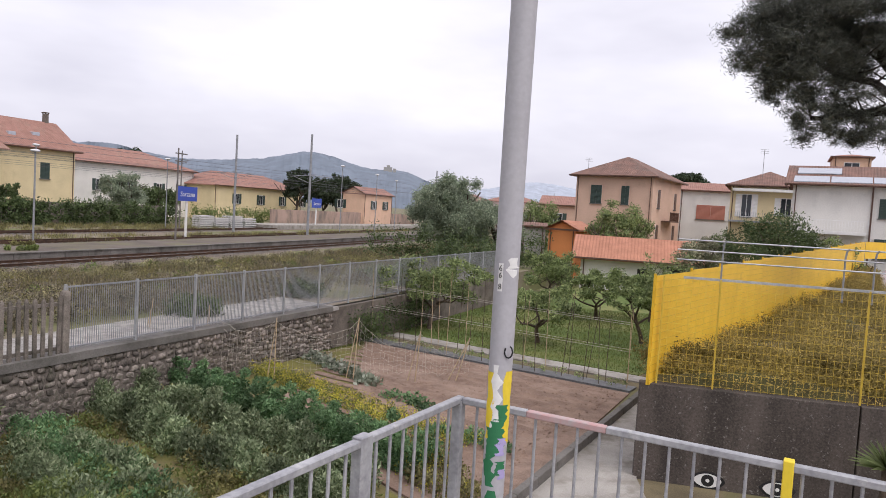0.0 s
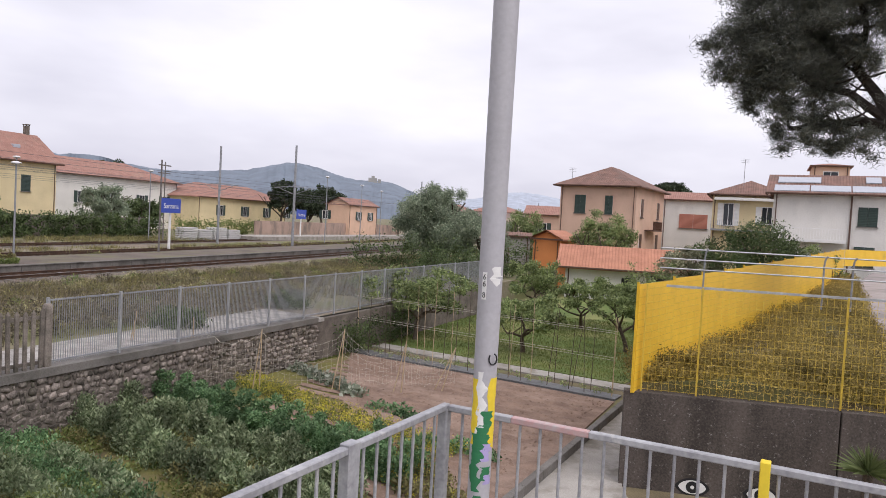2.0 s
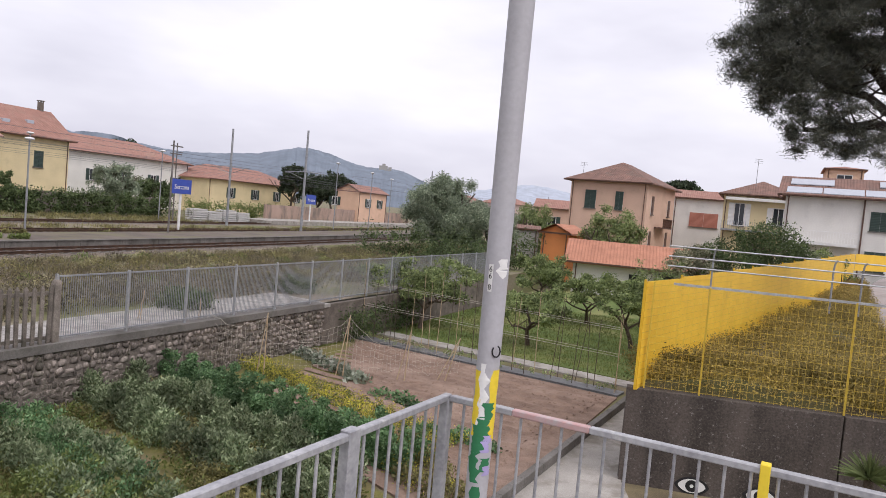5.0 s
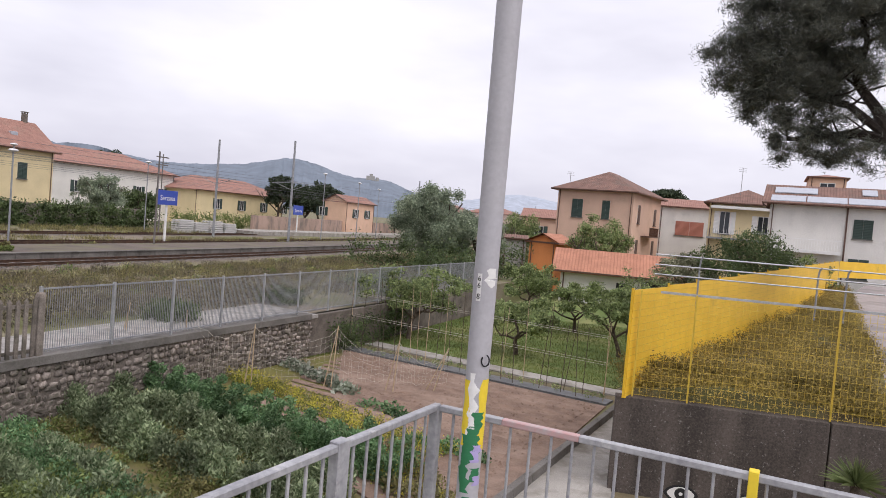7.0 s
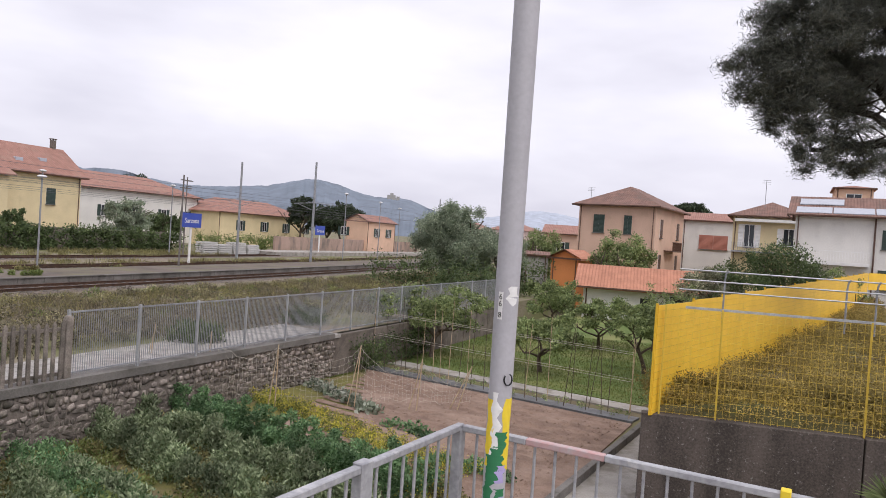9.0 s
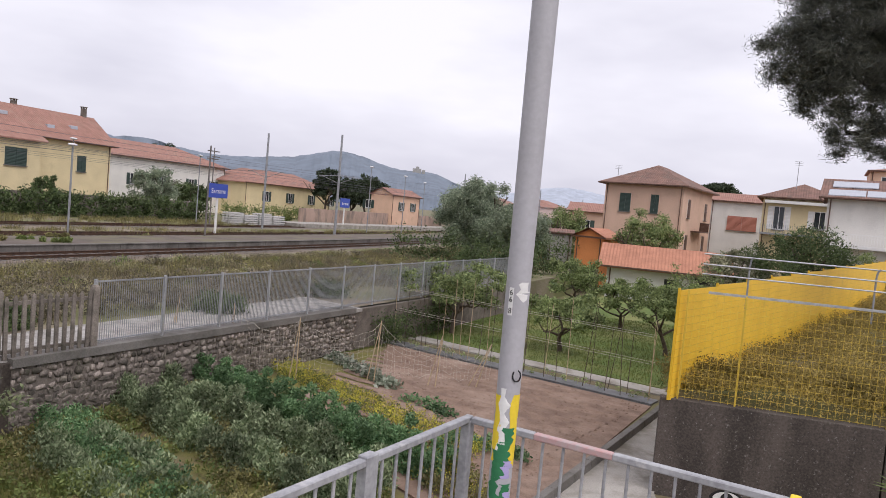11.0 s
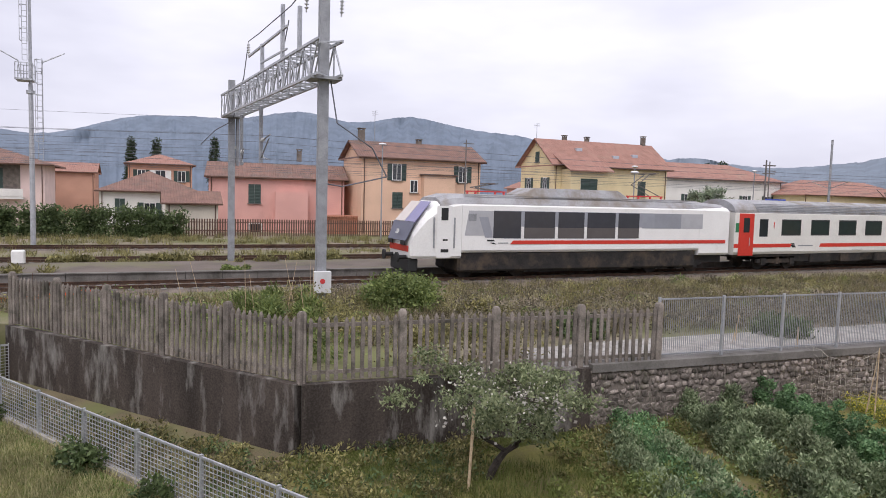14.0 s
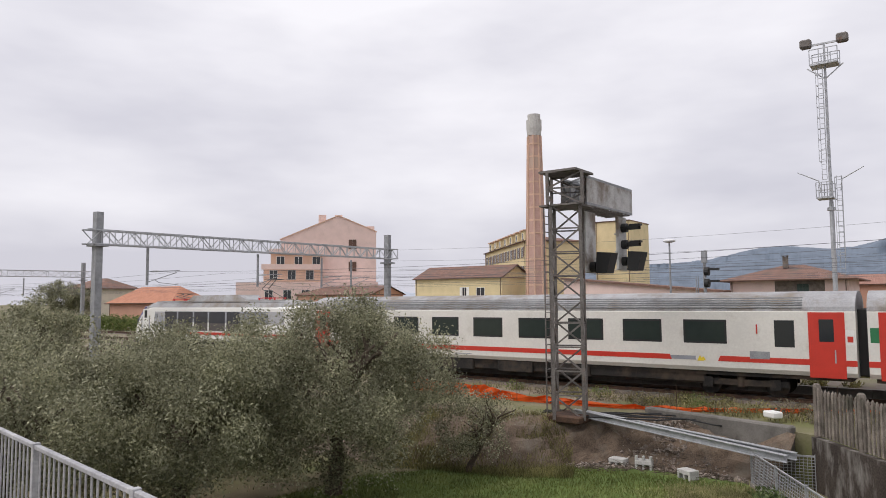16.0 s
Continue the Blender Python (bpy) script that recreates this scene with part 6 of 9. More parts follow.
def garden_houses():
    G = "shutter"
    # pink house behind the orchard
    x, y, _ = at_yaw(-9.55, 84)
    ph = house("salmon two-storey villa with hipped brown roof", pose(x, y, 0, 0, 0, -31), 9.0, 12.6, 9.0, 11.4, "salmon", "brownroof", "hip", 0.7, [(2.5, 5.6, 1.3, 2.1, G + ":c"), (5.9, 5.6, 0.9, 2.1, G + ":c")], [], base=-2)
    for yy, z, w, h in ((2.4, 4.6, 0.9, 2.1), (9.8, 4.6, 0.9, 2.0), (9.8, 0.8, 0.9, 1.9), (2.4, 0.8, 0.9, 1.9)):
        window_on(ph, pose(9.0, yy, z + 0.8, 0, 0, 90), w, h, "gutter:c")
    bm = bmesh.new()
    box(bm, 9.0, 10.0, 4.2, 8.4, 3.9, 4.05)
    for i in range(19):
        box(bm, 9.95, 10.0, 4.25 + i * 0.22, 4.28 + i * 0.22, 4.05, 5.0)
    box(bm, 9.93, 10.02, 4.2, 8.4, 5.0, 5.05)
    part("balcony", bm, M["gutter"], ph)
    x, y, _ = at_yaw(-6.9, 104)
    house("small pink house with red roof", pose(x, y, 0, 0, 0, -12), 8, 8, 5.6, 6.9, "salmon", "redroof", "gable", 0.4, [(2.5, 2.8, 1.2, 1.5, G)], base=-2)
    # white house with red shutters
    x, y, _ = at_yaw(-17.5, 100)
    house("white house with terracotta canopy", pose(x, y, 0, 0, 0, -16), 15, 9, 8.5, 9.7, "white", "redroof", "gable", 0.4, [(4.0, 4.6, 3.6, 1.9, "terr:c"), (9.0, 4.2, 1.8, 2.4, "terr:c")], [], base=-2)
    # pale yellow villa with white shutters
    x, y, _ = at_yaw(-21.1, 84)
    yv = house("pale yellow villa with white shutters and tiled roof", pose(x, y, 0, 0, 0, -24), 7.6, 10, 8.6, 10.3, "yellow", "brownroof", "hip", 0.6, [(1.7, 5.0, 1.1, 2.5, "white"), (5.6, 5.3, 1.1, 1.9, "white")], [], base=-2)
    bm = bmesh.new()
    box(bm, 0, 7.6, -1.2, 0, 4.4, 4.6)
    for i in range(34):
        box(bm, i * 0.225, i * 0.225 + 0.03, -1.2, -1.15, 4.6, 5.5)
    part("balcony", bm, M["galv_dull"], yv)
    bm = bmesh.new()
    box(bm, 0.2, 7.4, -0.8, -0.02, 7.8, 8.1)
    part("awning", bm, M["white"], yv, "scalloped white awning")
    # white house with solar panels
    x, y, _ = at_yaw(-25.3, 72)
    wh = house("white house with green shutters and roof panels", pose(x, y, 0, 0, 0, -28), 10.8, 8, 8.3, 10.1, "white", "brownroof", "gable", 0.7, [(7.6, 5.3, 1.5, 1.7, G + ":c"), (7.5, 1.7, 1.6, 1.8, G + ":c")], [], base=-2)
    for i, (px, py, w) in enumerate(((0.0, 0.1, 2.9), (3.0, 0.1, 3.2), (6.3, 0.1, 3.0), (0.2, 2.1, 3.6), (7.4, 2.3, 1.2))):
        bm = bmesh.new()
        sl = 1.8 / 4.0
        vs = []
        for dz in (0.1, 0.18):
            for dx, dy in ((0, 0), (w, 0), (w, 1.3), (0, 1.3)):
                vs.append(bm.verts.new((px + dx, py + dy - 0.4, 8.3 + (py + dy - 0.4) * sl + dz)))
        for f in ((3, 2, 1, 0), (4, 5, 6, 7), (0, 1, 5, 4), (1, 2, 6, 5), (2, 3, 7, 6), (3, 0, 4, 7)):
            bm.faces.new([vs[k] for k in f])
        part("roof_panel", bm, M["panel_solar"], wh)
    bm = bmesh.new()
    box(bm, 0.1, 6.0, -1.5, 0, 3.7, 4.0)
    for i in range(26):
        box(bm, 0.1 + i * 0.225, 0.13 + i * 0.225, -1.5, -1.46, 4.0, 4.9)
    box(bm, 0.1, 6.0, -1.52, -1.44, 4.9, 4.96)
    part("balcony", bm, M["white"], wh)
    bm = bmesh.new()
    tube(bm, (6.3, -0.1, -2), (6.3, -0.1, 8.0), 0.07, seg=6)
    part("drainpipe", bm, M["gutter"], wh)
    x, y, _ = at_yaw(-27.7, 92)
    house("orange upper storey behind the roofs", pose(x, y, 0, 0, 0, -25), 3.8, 6, 12.6, 13.0, "peach", "redroof", "hip", 0.3, [(1.9, 11.0, 1.6, 0.9, "")], base=-2)
    # tiled garden shed
    x, y, _ = at_yaw(-10.3, 57)
    sh = house("low white garden shed with orange tile roof", pose(x, y, LOW, 0, 0, -14), 8.6, 4.0, 2.85, 4.25, "white", "orangeroof", "gable", 0.7, [], [], base=0, name="garden_shed")
    # wall stays closed; two black sheets stand for the shaded interior
    bm = bmesh.new()
    box(bm, 4.4, 5.2, -0.03, 0.03, 0, 1.9)
    part("opening", bm, M["rubber"], sh, "black panel put in for the shade inside the shed")
    bm = bmesh.new()
    box(bm, 6.6, 8.3, -0.03, 0.03, 0.3, 2.2)
    part("opening", bm, M["rubber"], sh, "black panel put in for the shade inside the shed")
    x, y, _ = at_yaw(-7.6, 66)
    house("small orange hut with pale roof", pose(x, y, -1.5, 0, 0, -30), 2.7, 4.4, 4.3, 5.0, "orange", "orangeroof", "gable", 0.3, name="garden_hut", ridge_axis="y")
    x, y, _ = at_yaw(-5.4, 68)
    house("small grey corrugated garden lean-to", pose(x, y, -1.5, 0, 0, -6), 2.3, 3, 4.3, 4.6, "grey", "brownroof", "gable", 0.2, name="garden_hut")
    # white van-height wall between the plots
    x, y, _ = at_yaw(-18, 70)
    house("low grey outhouse with flat roof", pose(x, y, LOW, 0, 0, -18), 7, 4, 2.2, 2.5, "grey", "brownroof", "hip", 0.3, name="outhouse")


bm_wall = bmesh.new()
box(bm_wall, 0, 13.6, 0, 0.5, TOP - 0.2, 2.5, facing(-33.4, 71))
box(bm_wall, 0, 13.6, 0.5, 20.0, TOP - 0.2, 2.3, facing(-33.4, 71))
tagged(part("wall_station_yard", bm_wall, M["station_wall"]), "stained brick retaining wall between the houses", "wall", kind="structure")
rail_houses()
garden_houses()


# ---- distant hills ----
def hills():
    def ridge(name, label, d, humps, lo, hi, colour, glow, seed):
        m = bpy.data.materials.new(name)
        m.use_nodes = True
        nt, ln = m.node_tree.nodes, m.node_tree.links
        b = nt["Principled BSDF"]
        co, no, rp = nt.new("ShaderNodeTexCoord"), nt.new("ShaderNodeTexNoise"), nt.new("ShaderNodeValToRGB")
        no.inputs["Scale"].default_value, no.inputs["Detail"].default_value = 0.02, 8.0
        ln.new(co.outputs["Object"], no.inputs["Vector"])
        # aerial haze is painted: blue-grey colours here, weak emission below
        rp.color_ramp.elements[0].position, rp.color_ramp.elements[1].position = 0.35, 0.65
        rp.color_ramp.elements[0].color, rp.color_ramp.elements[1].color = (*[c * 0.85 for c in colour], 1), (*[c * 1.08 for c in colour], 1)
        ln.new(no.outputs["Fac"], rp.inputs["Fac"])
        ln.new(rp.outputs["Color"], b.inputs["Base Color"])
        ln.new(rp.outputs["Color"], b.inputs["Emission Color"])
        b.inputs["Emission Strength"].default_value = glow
        b.inputs["Roughness"].default_value = 1.0
        rng = np.random.default_rng(seed)
        yaws = np.arange(lo, hi, 0.12)
        pitch = sum(h * np.exp(-(((yaws - c) / w) ** 2)) for c, h, w in humps)
        jag = np.convolve(rng.normal(size=len(yaws)), np.ones(4) / 4, "same")
        jag2 = np.convolve(rng.normal(size=len(yaws)), np.ones(25) / 25, "same")
        pitch = pitch + 0.035 * jag + 0.12 * jag2 * np.minimum(1, pitch / 2)
        rows = []
        for f, back in ((0, 0), (0.35, 0.05), (0.6, 0.12), (0.8, 0.2), (0.93, 0.26), (1, 0.3), (0.5, 0.55)):
            wob = 0.04 * np.convolve(rng.normal(size=len(yaws)), np.ones(9) / 9, "same")
            dd = d * (1 + back + wob * (f > 0))
            h = 3.85 + np.tan(np.radians(pitch * f)) * dd
            h = np.where(f == 0, -3.0, h)
            rows.append(np.stack([-np.sin(np.radians(yaws)) * dd, np.cos(np.radians(yaws)) * dd, h], 1))
        v = np.concatenate(rows)
        n = len(yaws)
        idx = np.arange(n - 1)
        faces = np.concatenate([np.stack([r * n + idx + 1, r * n + idx, (r + 1) * n + idx, (r + 1) * n + idx + 1], 1) for r in range(len(rows) - 1)])
        me = quad_mesh(name, v, faces)
        me.polygons.foreach_set("use_smooth", [True] * len(me.polygons))
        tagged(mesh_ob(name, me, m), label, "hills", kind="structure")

    # the farther the ridge, the more haze in its colour and glow
    ridge("backdrop_hills", "wooded hills in the distance, blue haze put into their colour", 2300, [(26.5, 1.6, 4), (31, 2.61, 4), (35.5, 2.14, 4), (40, 3.37, 4), (44.5, 3.15, 4), (49, 4.39, 4), (53.5, 3.15, 4), (58, 4.43, 4), (62.5, 3.29, 4), (67, 3.56, 4), (71.5, 3.32, 4), (76, 1.85, 4), (80.5, 2.89, 4), (85, 1.75, 4), (89.5, 1.83, 4), (94, 1.56, 4), (99, 0.9, 4)], 14, 112, (0.098, 0.12, 0.158), 0.46, 4)
    ridge("backdrop_castle_hill", "wooded hills with a small castle, haze put into their colour", 1700, [(-2, 0.9, 2.4), (1.2, 1.2, 2.4), (4.2, 2.06, 2.4), (6.8, 1.62, 2.4), (9.4, 2.11, 2.4), (12, 2.64, 2.4), (14.6, 2.01, 2.4), (17.2, 1.79, 2.4), (19.8, 1.66, 2.4), (22.4, 1.57, 2.4), (25, 1.95, 2.4), (27.6, 2.18, 2.4), (30.2, 1.9, 2.4)], -6, 34, (0.112, 0.132, 0.165), 0.48, 9)
    ridge("backdrop_far_ridge", "ridge on the horizon, painted pale blue for haze", 3300, [(-6, 2.2, 5), (-14, 1.6, 6), (112, 0.9, 8), (4, 1.6, 6)], -30, 130, (0.25, 0.27, 0.32), 0.6, 2)
    cs = thing("castle", "small pale stone castle on the hill", "castle", pose(*at_yaw(5.7, 2150, 3.85 + 2150 * math.tan(radians(2.98))), 0, 0, 5.6))
    bm = bmesh.new()
    box(bm, -14, 12, -8, 8, -10, 6)
    box(bm, -5, 5, -6, 6, 6, 12)
    box(bm, 14, 24, -6, 6, -12, 3)
    part("wall", bm, WALL["grey"], cs)


hills()


# ---- railway equipment ----
def lattice(bm, p, q, w, h, n, t=0.05, up=(0, 0, 1)):
    """A square lattice girder from p to q: four chords and zig-zag bracing."""
    p, q = Vector(p), Vector(q)
    d = (q - p).normalized()
    up = Vector(up)
    side = d.cross(up).normalized()
    up = side.cross(d).normalized()
    cs = [(side * sx * w / 2 + up * sz * h / 2) for sx, sz in ((-1, -1), (1, -1), (1, 1), (-1, 1))]
    for c in cs:
        bar(bm, p + c, q + c, t * 1.3)
    for i in range(n):
        a, b = p.lerp(q, i / n), p.lerp(q, (i + 1) / n)
        for k in range(4):
            c0, c1 = cs[k], cs[(k + 1) % 4]
            if i % 2:
                c0, c1 = c1, c0
            bar(bm, a + c0, b + c1, t * 0.7)
            bar(bm, b + cs[k], b + cs[(k + 1) % 4], t * 0.6)


def insulator(parent, p, q):
    bm = bmesh.new()
    p, q = Vector(p), Vector(q)
    tube(bm, p, q, 0.03, seg=6)
    for i in range(5):
        a = p.lerp(q, (i + 0.6) / 6)
        tube(bm, a, a + (q - p) * 0.06, 0.085, 0.05, seg=8)
    part("insulator", bm, M["ceramic"], parent)


def drop_arm(parent, s, n, z, reach, sz=6.3):
    """A hanging post under a gantry with its cantilever and registration arm over a track."""
    bm = bmesh.new()
    bar(bm, rail_pt(s, n, z), rail_pt(s, n, 5.3), 0.14)
    part("drop_post", bm, M["galv_dull"], parent)
    bm = bmesh.new()
    tube(bm, rail_pt(s, n, sz), rail_pt(s, n + reach, sz + 0.15), 0.04, seg=6)
    tube(bm, rail_pt(s, n, 5.5), rail_pt(s, n + reach * 0.9, sz), 0.03, seg=6)
    chain(bm, [rail_pt(s, n + reach * 0.2, 5.75), rail_pt(s, n + reach * 0.35, 5.5), rail_pt(s, n + reach * 0.95, 5.35)], 0.025, 6)
    part("cantilever", bm, M["galv_dull"], parent)
    insulator(parent, rail_pt(s, n + reach * 0.12, sz + 0.02), rail_pt(s, n + reach * 0.38, sz + 0.06))


def near_portal():
    g = thing("catenary_gantry", "galvanised catenary gantry with lattice beam and switch gear", "catenary gantry")
    a, b = (-5.66, 24.5), (-4.3, 40.0)
    bm = bmesh.new()
    box(bm, -0.17, 0.17, -0.15, 0.15, TOP - 0.1, 11.2, facing(*a))
    part("post", bm, M["galv_dull"], g)
    bm = bmesh.new()
    box(bm, -0.17, 0.17, -0.15, 0.15, TOP - 0.1, 9.9, facing(*b))
    part("post", bm, M["galv_dull"], g)
    bm = bmesh.new()
    lattice(bm, rail_pt(-5.7, 23.7, 8.55), rail_pt(-4.25, 40.6, 8.55), 0.85, 1.15, 20, 0.07)
    part("beam", bm, M["galv"], g, "galvanised lattice beam")
    for f in (0.0, 0.98):
        bm = bmesh.new()
        p = Vector(rail_pt(-5.66 + 1.36 * f, 24.5 + 15.5 * f, 0))
        box(bm, -0.55, 0.55, -0.5, 0.5, 7.86, 7.96, facing(-5.66 + 1.36 * f, 24.5 + 15.5 * f))
        part("bracket", bm, M["galv_dull"], g)
    # control box on the post
    bm = bmesh.new()
    box(bm, -0.3, 0.3, -0.4, -0.16, 0.42, 1.2, facing(*a), 0.02)
    cab = part("control_box", bm, M["ceramic"], g, "white control box")
    bm = bmesh.new()
    tube(bm, facing(*a) @ Vector((-0.02, -0.42, 0.85)), facing(*a) @ Vector((-0.02, -0.4, 0.85)), 0.09, seg=16)
    part("badge", bm, M["redink"], cab, "red round badge")
    bm = bmesh.new()
    box(bm, -0.28, 0.28, -0.3, 0.3, TOP - 0.1, 0.0, facing(*a), 0.03)
    part("footing", bm, M["coping"], g)
    # gear above the beam
    for n, z1 in ((27.2, 11.0), (29.6, 11.6), (33.0, 10.6)):
        bm = bmesh.new()
        bar(bm, rail_pt(-5.6 + (n - 24.5) * 0.088, n, 9.1), rail_pt(-5.6 + (n - 24.5) * 0.088, n, z1), 0.13)
        part("gear_post", bm, M["galv"], g)
    bm = bmesh.new()
    bar(bm, rail_pt(-5.2, 28.9, 10.6), rail_pt(-4.6, 35.6, 10.45), 0.09)
    bar(bm, rail_pt(-5.2, 28.9, 9.7), rail_pt(-4.8, 33.0, 9.75), 0.07)
    bar(bm, rail_pt(-6.3, 24.5, 11.0), rail_pt(-4.9, 24.7, 11.0), 0.3, 0.18)
    bar(bm, rail_pt(-6.2, 24.5, 11.9), rail_pt(-5.0, 24.7, 11.9), 0.2, 0.14)
    pieces("switch_bar", bm, M["galv"], g)
    for s0 in (-6.25, -5.66, -5.0):
        insulator(g, rail_pt(s0, 24.55, 11.05), rail_pt(s0, 24.55, 11.9))
        insulator(g, rail_pt(s0 - 0.1, 24.7, 10.9), rail_pt(s0 - 0.1, 24.8, 10.2))
    insulator(g, rail_pt(-4.6, 35.6, 10.45), rail_pt(-4.6, 35.7, 11.2))
    bm = bmesh.new()
    for pts in ([(-5.6, 24.6, 11.8), (-5.2, 28, 11.2), (-4.7, 33, 11.05), (-4.6, 35.7, 11.2)], [(-4.6, 35.7, 11.2), (-4.5, 36.6, 9.6), (-4.2, 38.6, 7.6), (-3.6, 41.5, 7.3), (-3.0, 44, 6.6)],
                [(-5.9, 24.4, 7.9), (-6.1, 24.2, 6.4), (-7.4, 24.2, 5.6), (-8.0, 24.3, 4.6), (-6.4, 24.5, 4.2), (-5.7, 24.5, 4.3)], [(-5.4, 29.6, 11.0), (-5.2, 30.2, 9.4), (-5.0, 29.8, 8.4), (-5.1, 29.4, 8.6)]):
        chain(bm, [rail_pt(*p) for p in pts], 0.025, 6)
    pieces("cable", bm, M["wire"], g)
    drop_arm(g, -5.0, 34.2, 7.95, -2.6)
    drop_arm(g, -4.6, 39.9, 7.95, 2.8)
    drop_arm(g, -4.7, 39.0, 7.95, -1.0, 6.0)


def far_portal(s, label, near_n=25.0, far_n=56.0):
    g = thing("catenary_gantry", label, "catenary gantry")
    for n, z in ((near_n, 10.4), (far_n, 11.0)):
        bm = bmesh.new()
        box(bm, -0.28, 0.28, -0.25, 0.25, TOP - 0.1, z, facing(s, n))
        part("post", bm, M["galv_dull"], g)
        bm = bmesh.new()
        box(bm, -0.6, 0.6, -0.5, 0.5, 7.95, 8.1, facing(s, n))
        part("bracket", bm, M["galv_dull"], g)
    bm = bmesh.new()
    lattice(bm, rail_pt(s, near_n - 0.9, 8.6), rail_pt(s, far_n + 1.2, 9.0), 0.8, 1.0, 34, 0.08)
    part("beam", bm, M["galv"], g, "galvanised lattice beam")
    for n in (28.8, 39.0, 46.5, 50.5):
        drop_arm(g, s, n, 8.1, 2.7)


def signal_tower():
    t = thing("signal_tower", "old lattice signal tower with cantilever and hooded lamps", "railway signal")
    s, n = 11.65, 23.4
    bm = bmesh.new()
    lattice(bm, rail_pt(s, n, TOP - 0.1), rail_pt(s, n, 7.4), 1.05, 1.05, 9, 0.085, up=(1, 0, 0))
    pieces("tower_bar", bm, M["lattice"], t)
    bm = bmesh.new()
    lattice(bm, rail_pt(s, n, 7.42), rail_pt(s, n, 8.6), 1.25, 1.25, 2, 0.085, up=(1, 0, 0))
    box(bm, -0.75, 0.75, -0.75, 0.75, 8.6, 8.68, facing(s, n))
    box(bm, -0.75, 0.75, -0.75, 0.75, 7.36, 7.42, facing(s, n))
    pieces("head_bar", bm, M["lattice"], t)
    bm = bmesh.new()
    lattice(bm, rail_pt(s, n + 0.6, 8.05), rail_pt(s, 28.4, 8.05), 1.0, 1.0, 6, 0.07)
    part("cantilever", bm, M["galv_dull"], t)
    for y in (-0.53, 0.53):
        bm = bmesh.new()
        box(bm, y - 0.008, y + 0.008, 0.6, 5.05, 7.5, 8.6, facing(s, n))
        part("side_sheet", bm, M["net_sheet"], t, "weathered pale mesh sheet")
    bm = bmesh.new()
    for k in range(12):
        box(bm, -0.55, 0.55, 0.6 + k * 0.37, 0.62 + k * 0.37 + 0.05, 7.44, 7.48, facing(s, n))
    part("walkway", bm, M["lattice"], t)
    # backboards and lamps
    for nn, z0, z1, wdt in ((24.9, 5.0, 7.3, 0.9), (28.0, 5.2, 7.4, 0.9)):
        bm = bmesh.new()
        box(bm, -0.05, 0.05, -wdt / 2, wdt / 2, z0, z1, facing(s - 0.2, nn))
        for k in range(4):
            z = z0 + (z1 - z0) * k / 3
            box(bm, -0.09, 0.02, -wdt / 2 - 0.05, wdt / 2 + 0.05, z - 0.03, z + 0.03, facing(s - 0.2, nn))
        part("backboard", bm, M["net_sheet"], t, "grey slatted backboard")
        for k, z in enumerate((z0 + 0.35, z0 + 1.05, z0 + 1.75) if nn > 26 else (z0 + 0.2,)):
            bm = bmesh.new()
            m = facing(s - 0.25, nn, z)
            tube(bm, m @ Vector((0, 0, 0)), m @ Vector((0.22, 0, 0)), 0.19, seg=18)
            tube(bm, m @ Vector((0.2, 0, 0)), m @ Vector((0.45, 0, 0)), 0.1, seg=14)
            box(bm, 0.35, 0.82, -0.13, 0.13, 0.06, 0.14, m)
            box(bm, 0.35, 0.75, -0.15, -0.12, -0.08, 0.12, m)
            box(bm, 0.35, 0.75, 0.12, 0.15, -0.08, 0.12, m)
            part("signal_lamp", bm, M["rubber"], t, "black hooded signal lamp")
        bm = bmesh.new()
        vs = [Vector(c) for c in ((0.3, -0.3, 0), (0.75, -0.32, 0), (0.95, -0.32, 0.75), (0.35, -0.3, 0.8), (0.3, 0.3, 0), (0.75, 0.32, 0), (0.95, 0.32, 0.75), (0.35, 0.3, 0.8))]
        m = facing(s - 0.25, nn, z0 - 0.05)
        vs = [bm.verts.new(m @ v) for v in vs]
        for f in ((0, 1, 2, 3), (7, 6, 5, 4), (0, 4, 5, 1), (1, 5, 6, 2), (2, 6, 7, 3), (3, 7, 4, 0)):
            bm.faces.new([vs[i] for i in f])
        part("hood", bm, M["rubber"], t)
    # ladder cage on the far side
    bm = bmesh.new()
    for y in (-0.2, 0.2):
        bar(bm, facing(s, n) @ Vector((-0.85, y, TOP)), facing(s, n) @ Vector((-0.85, y, 7.4)), 0.05)
    for k in range(24):
        bar(bm, facing(s, n) @ Vector((-0.85, -0.2, 0.2 + k * 0.3)), facing(s, n) @ Vector((-0.85, 0.2, 0.2 + k * 0.3)), 0.03)
    part("ladder", bm, M["lattice"], t)
    bm = bmesh.new()
    box(bm, -0.68, 0.68, -0.68, 0.68, TOP - 0.2, TOP + 0.05, facing(s, n), 0.04)
    part("footing", bm, M["rust"], t)


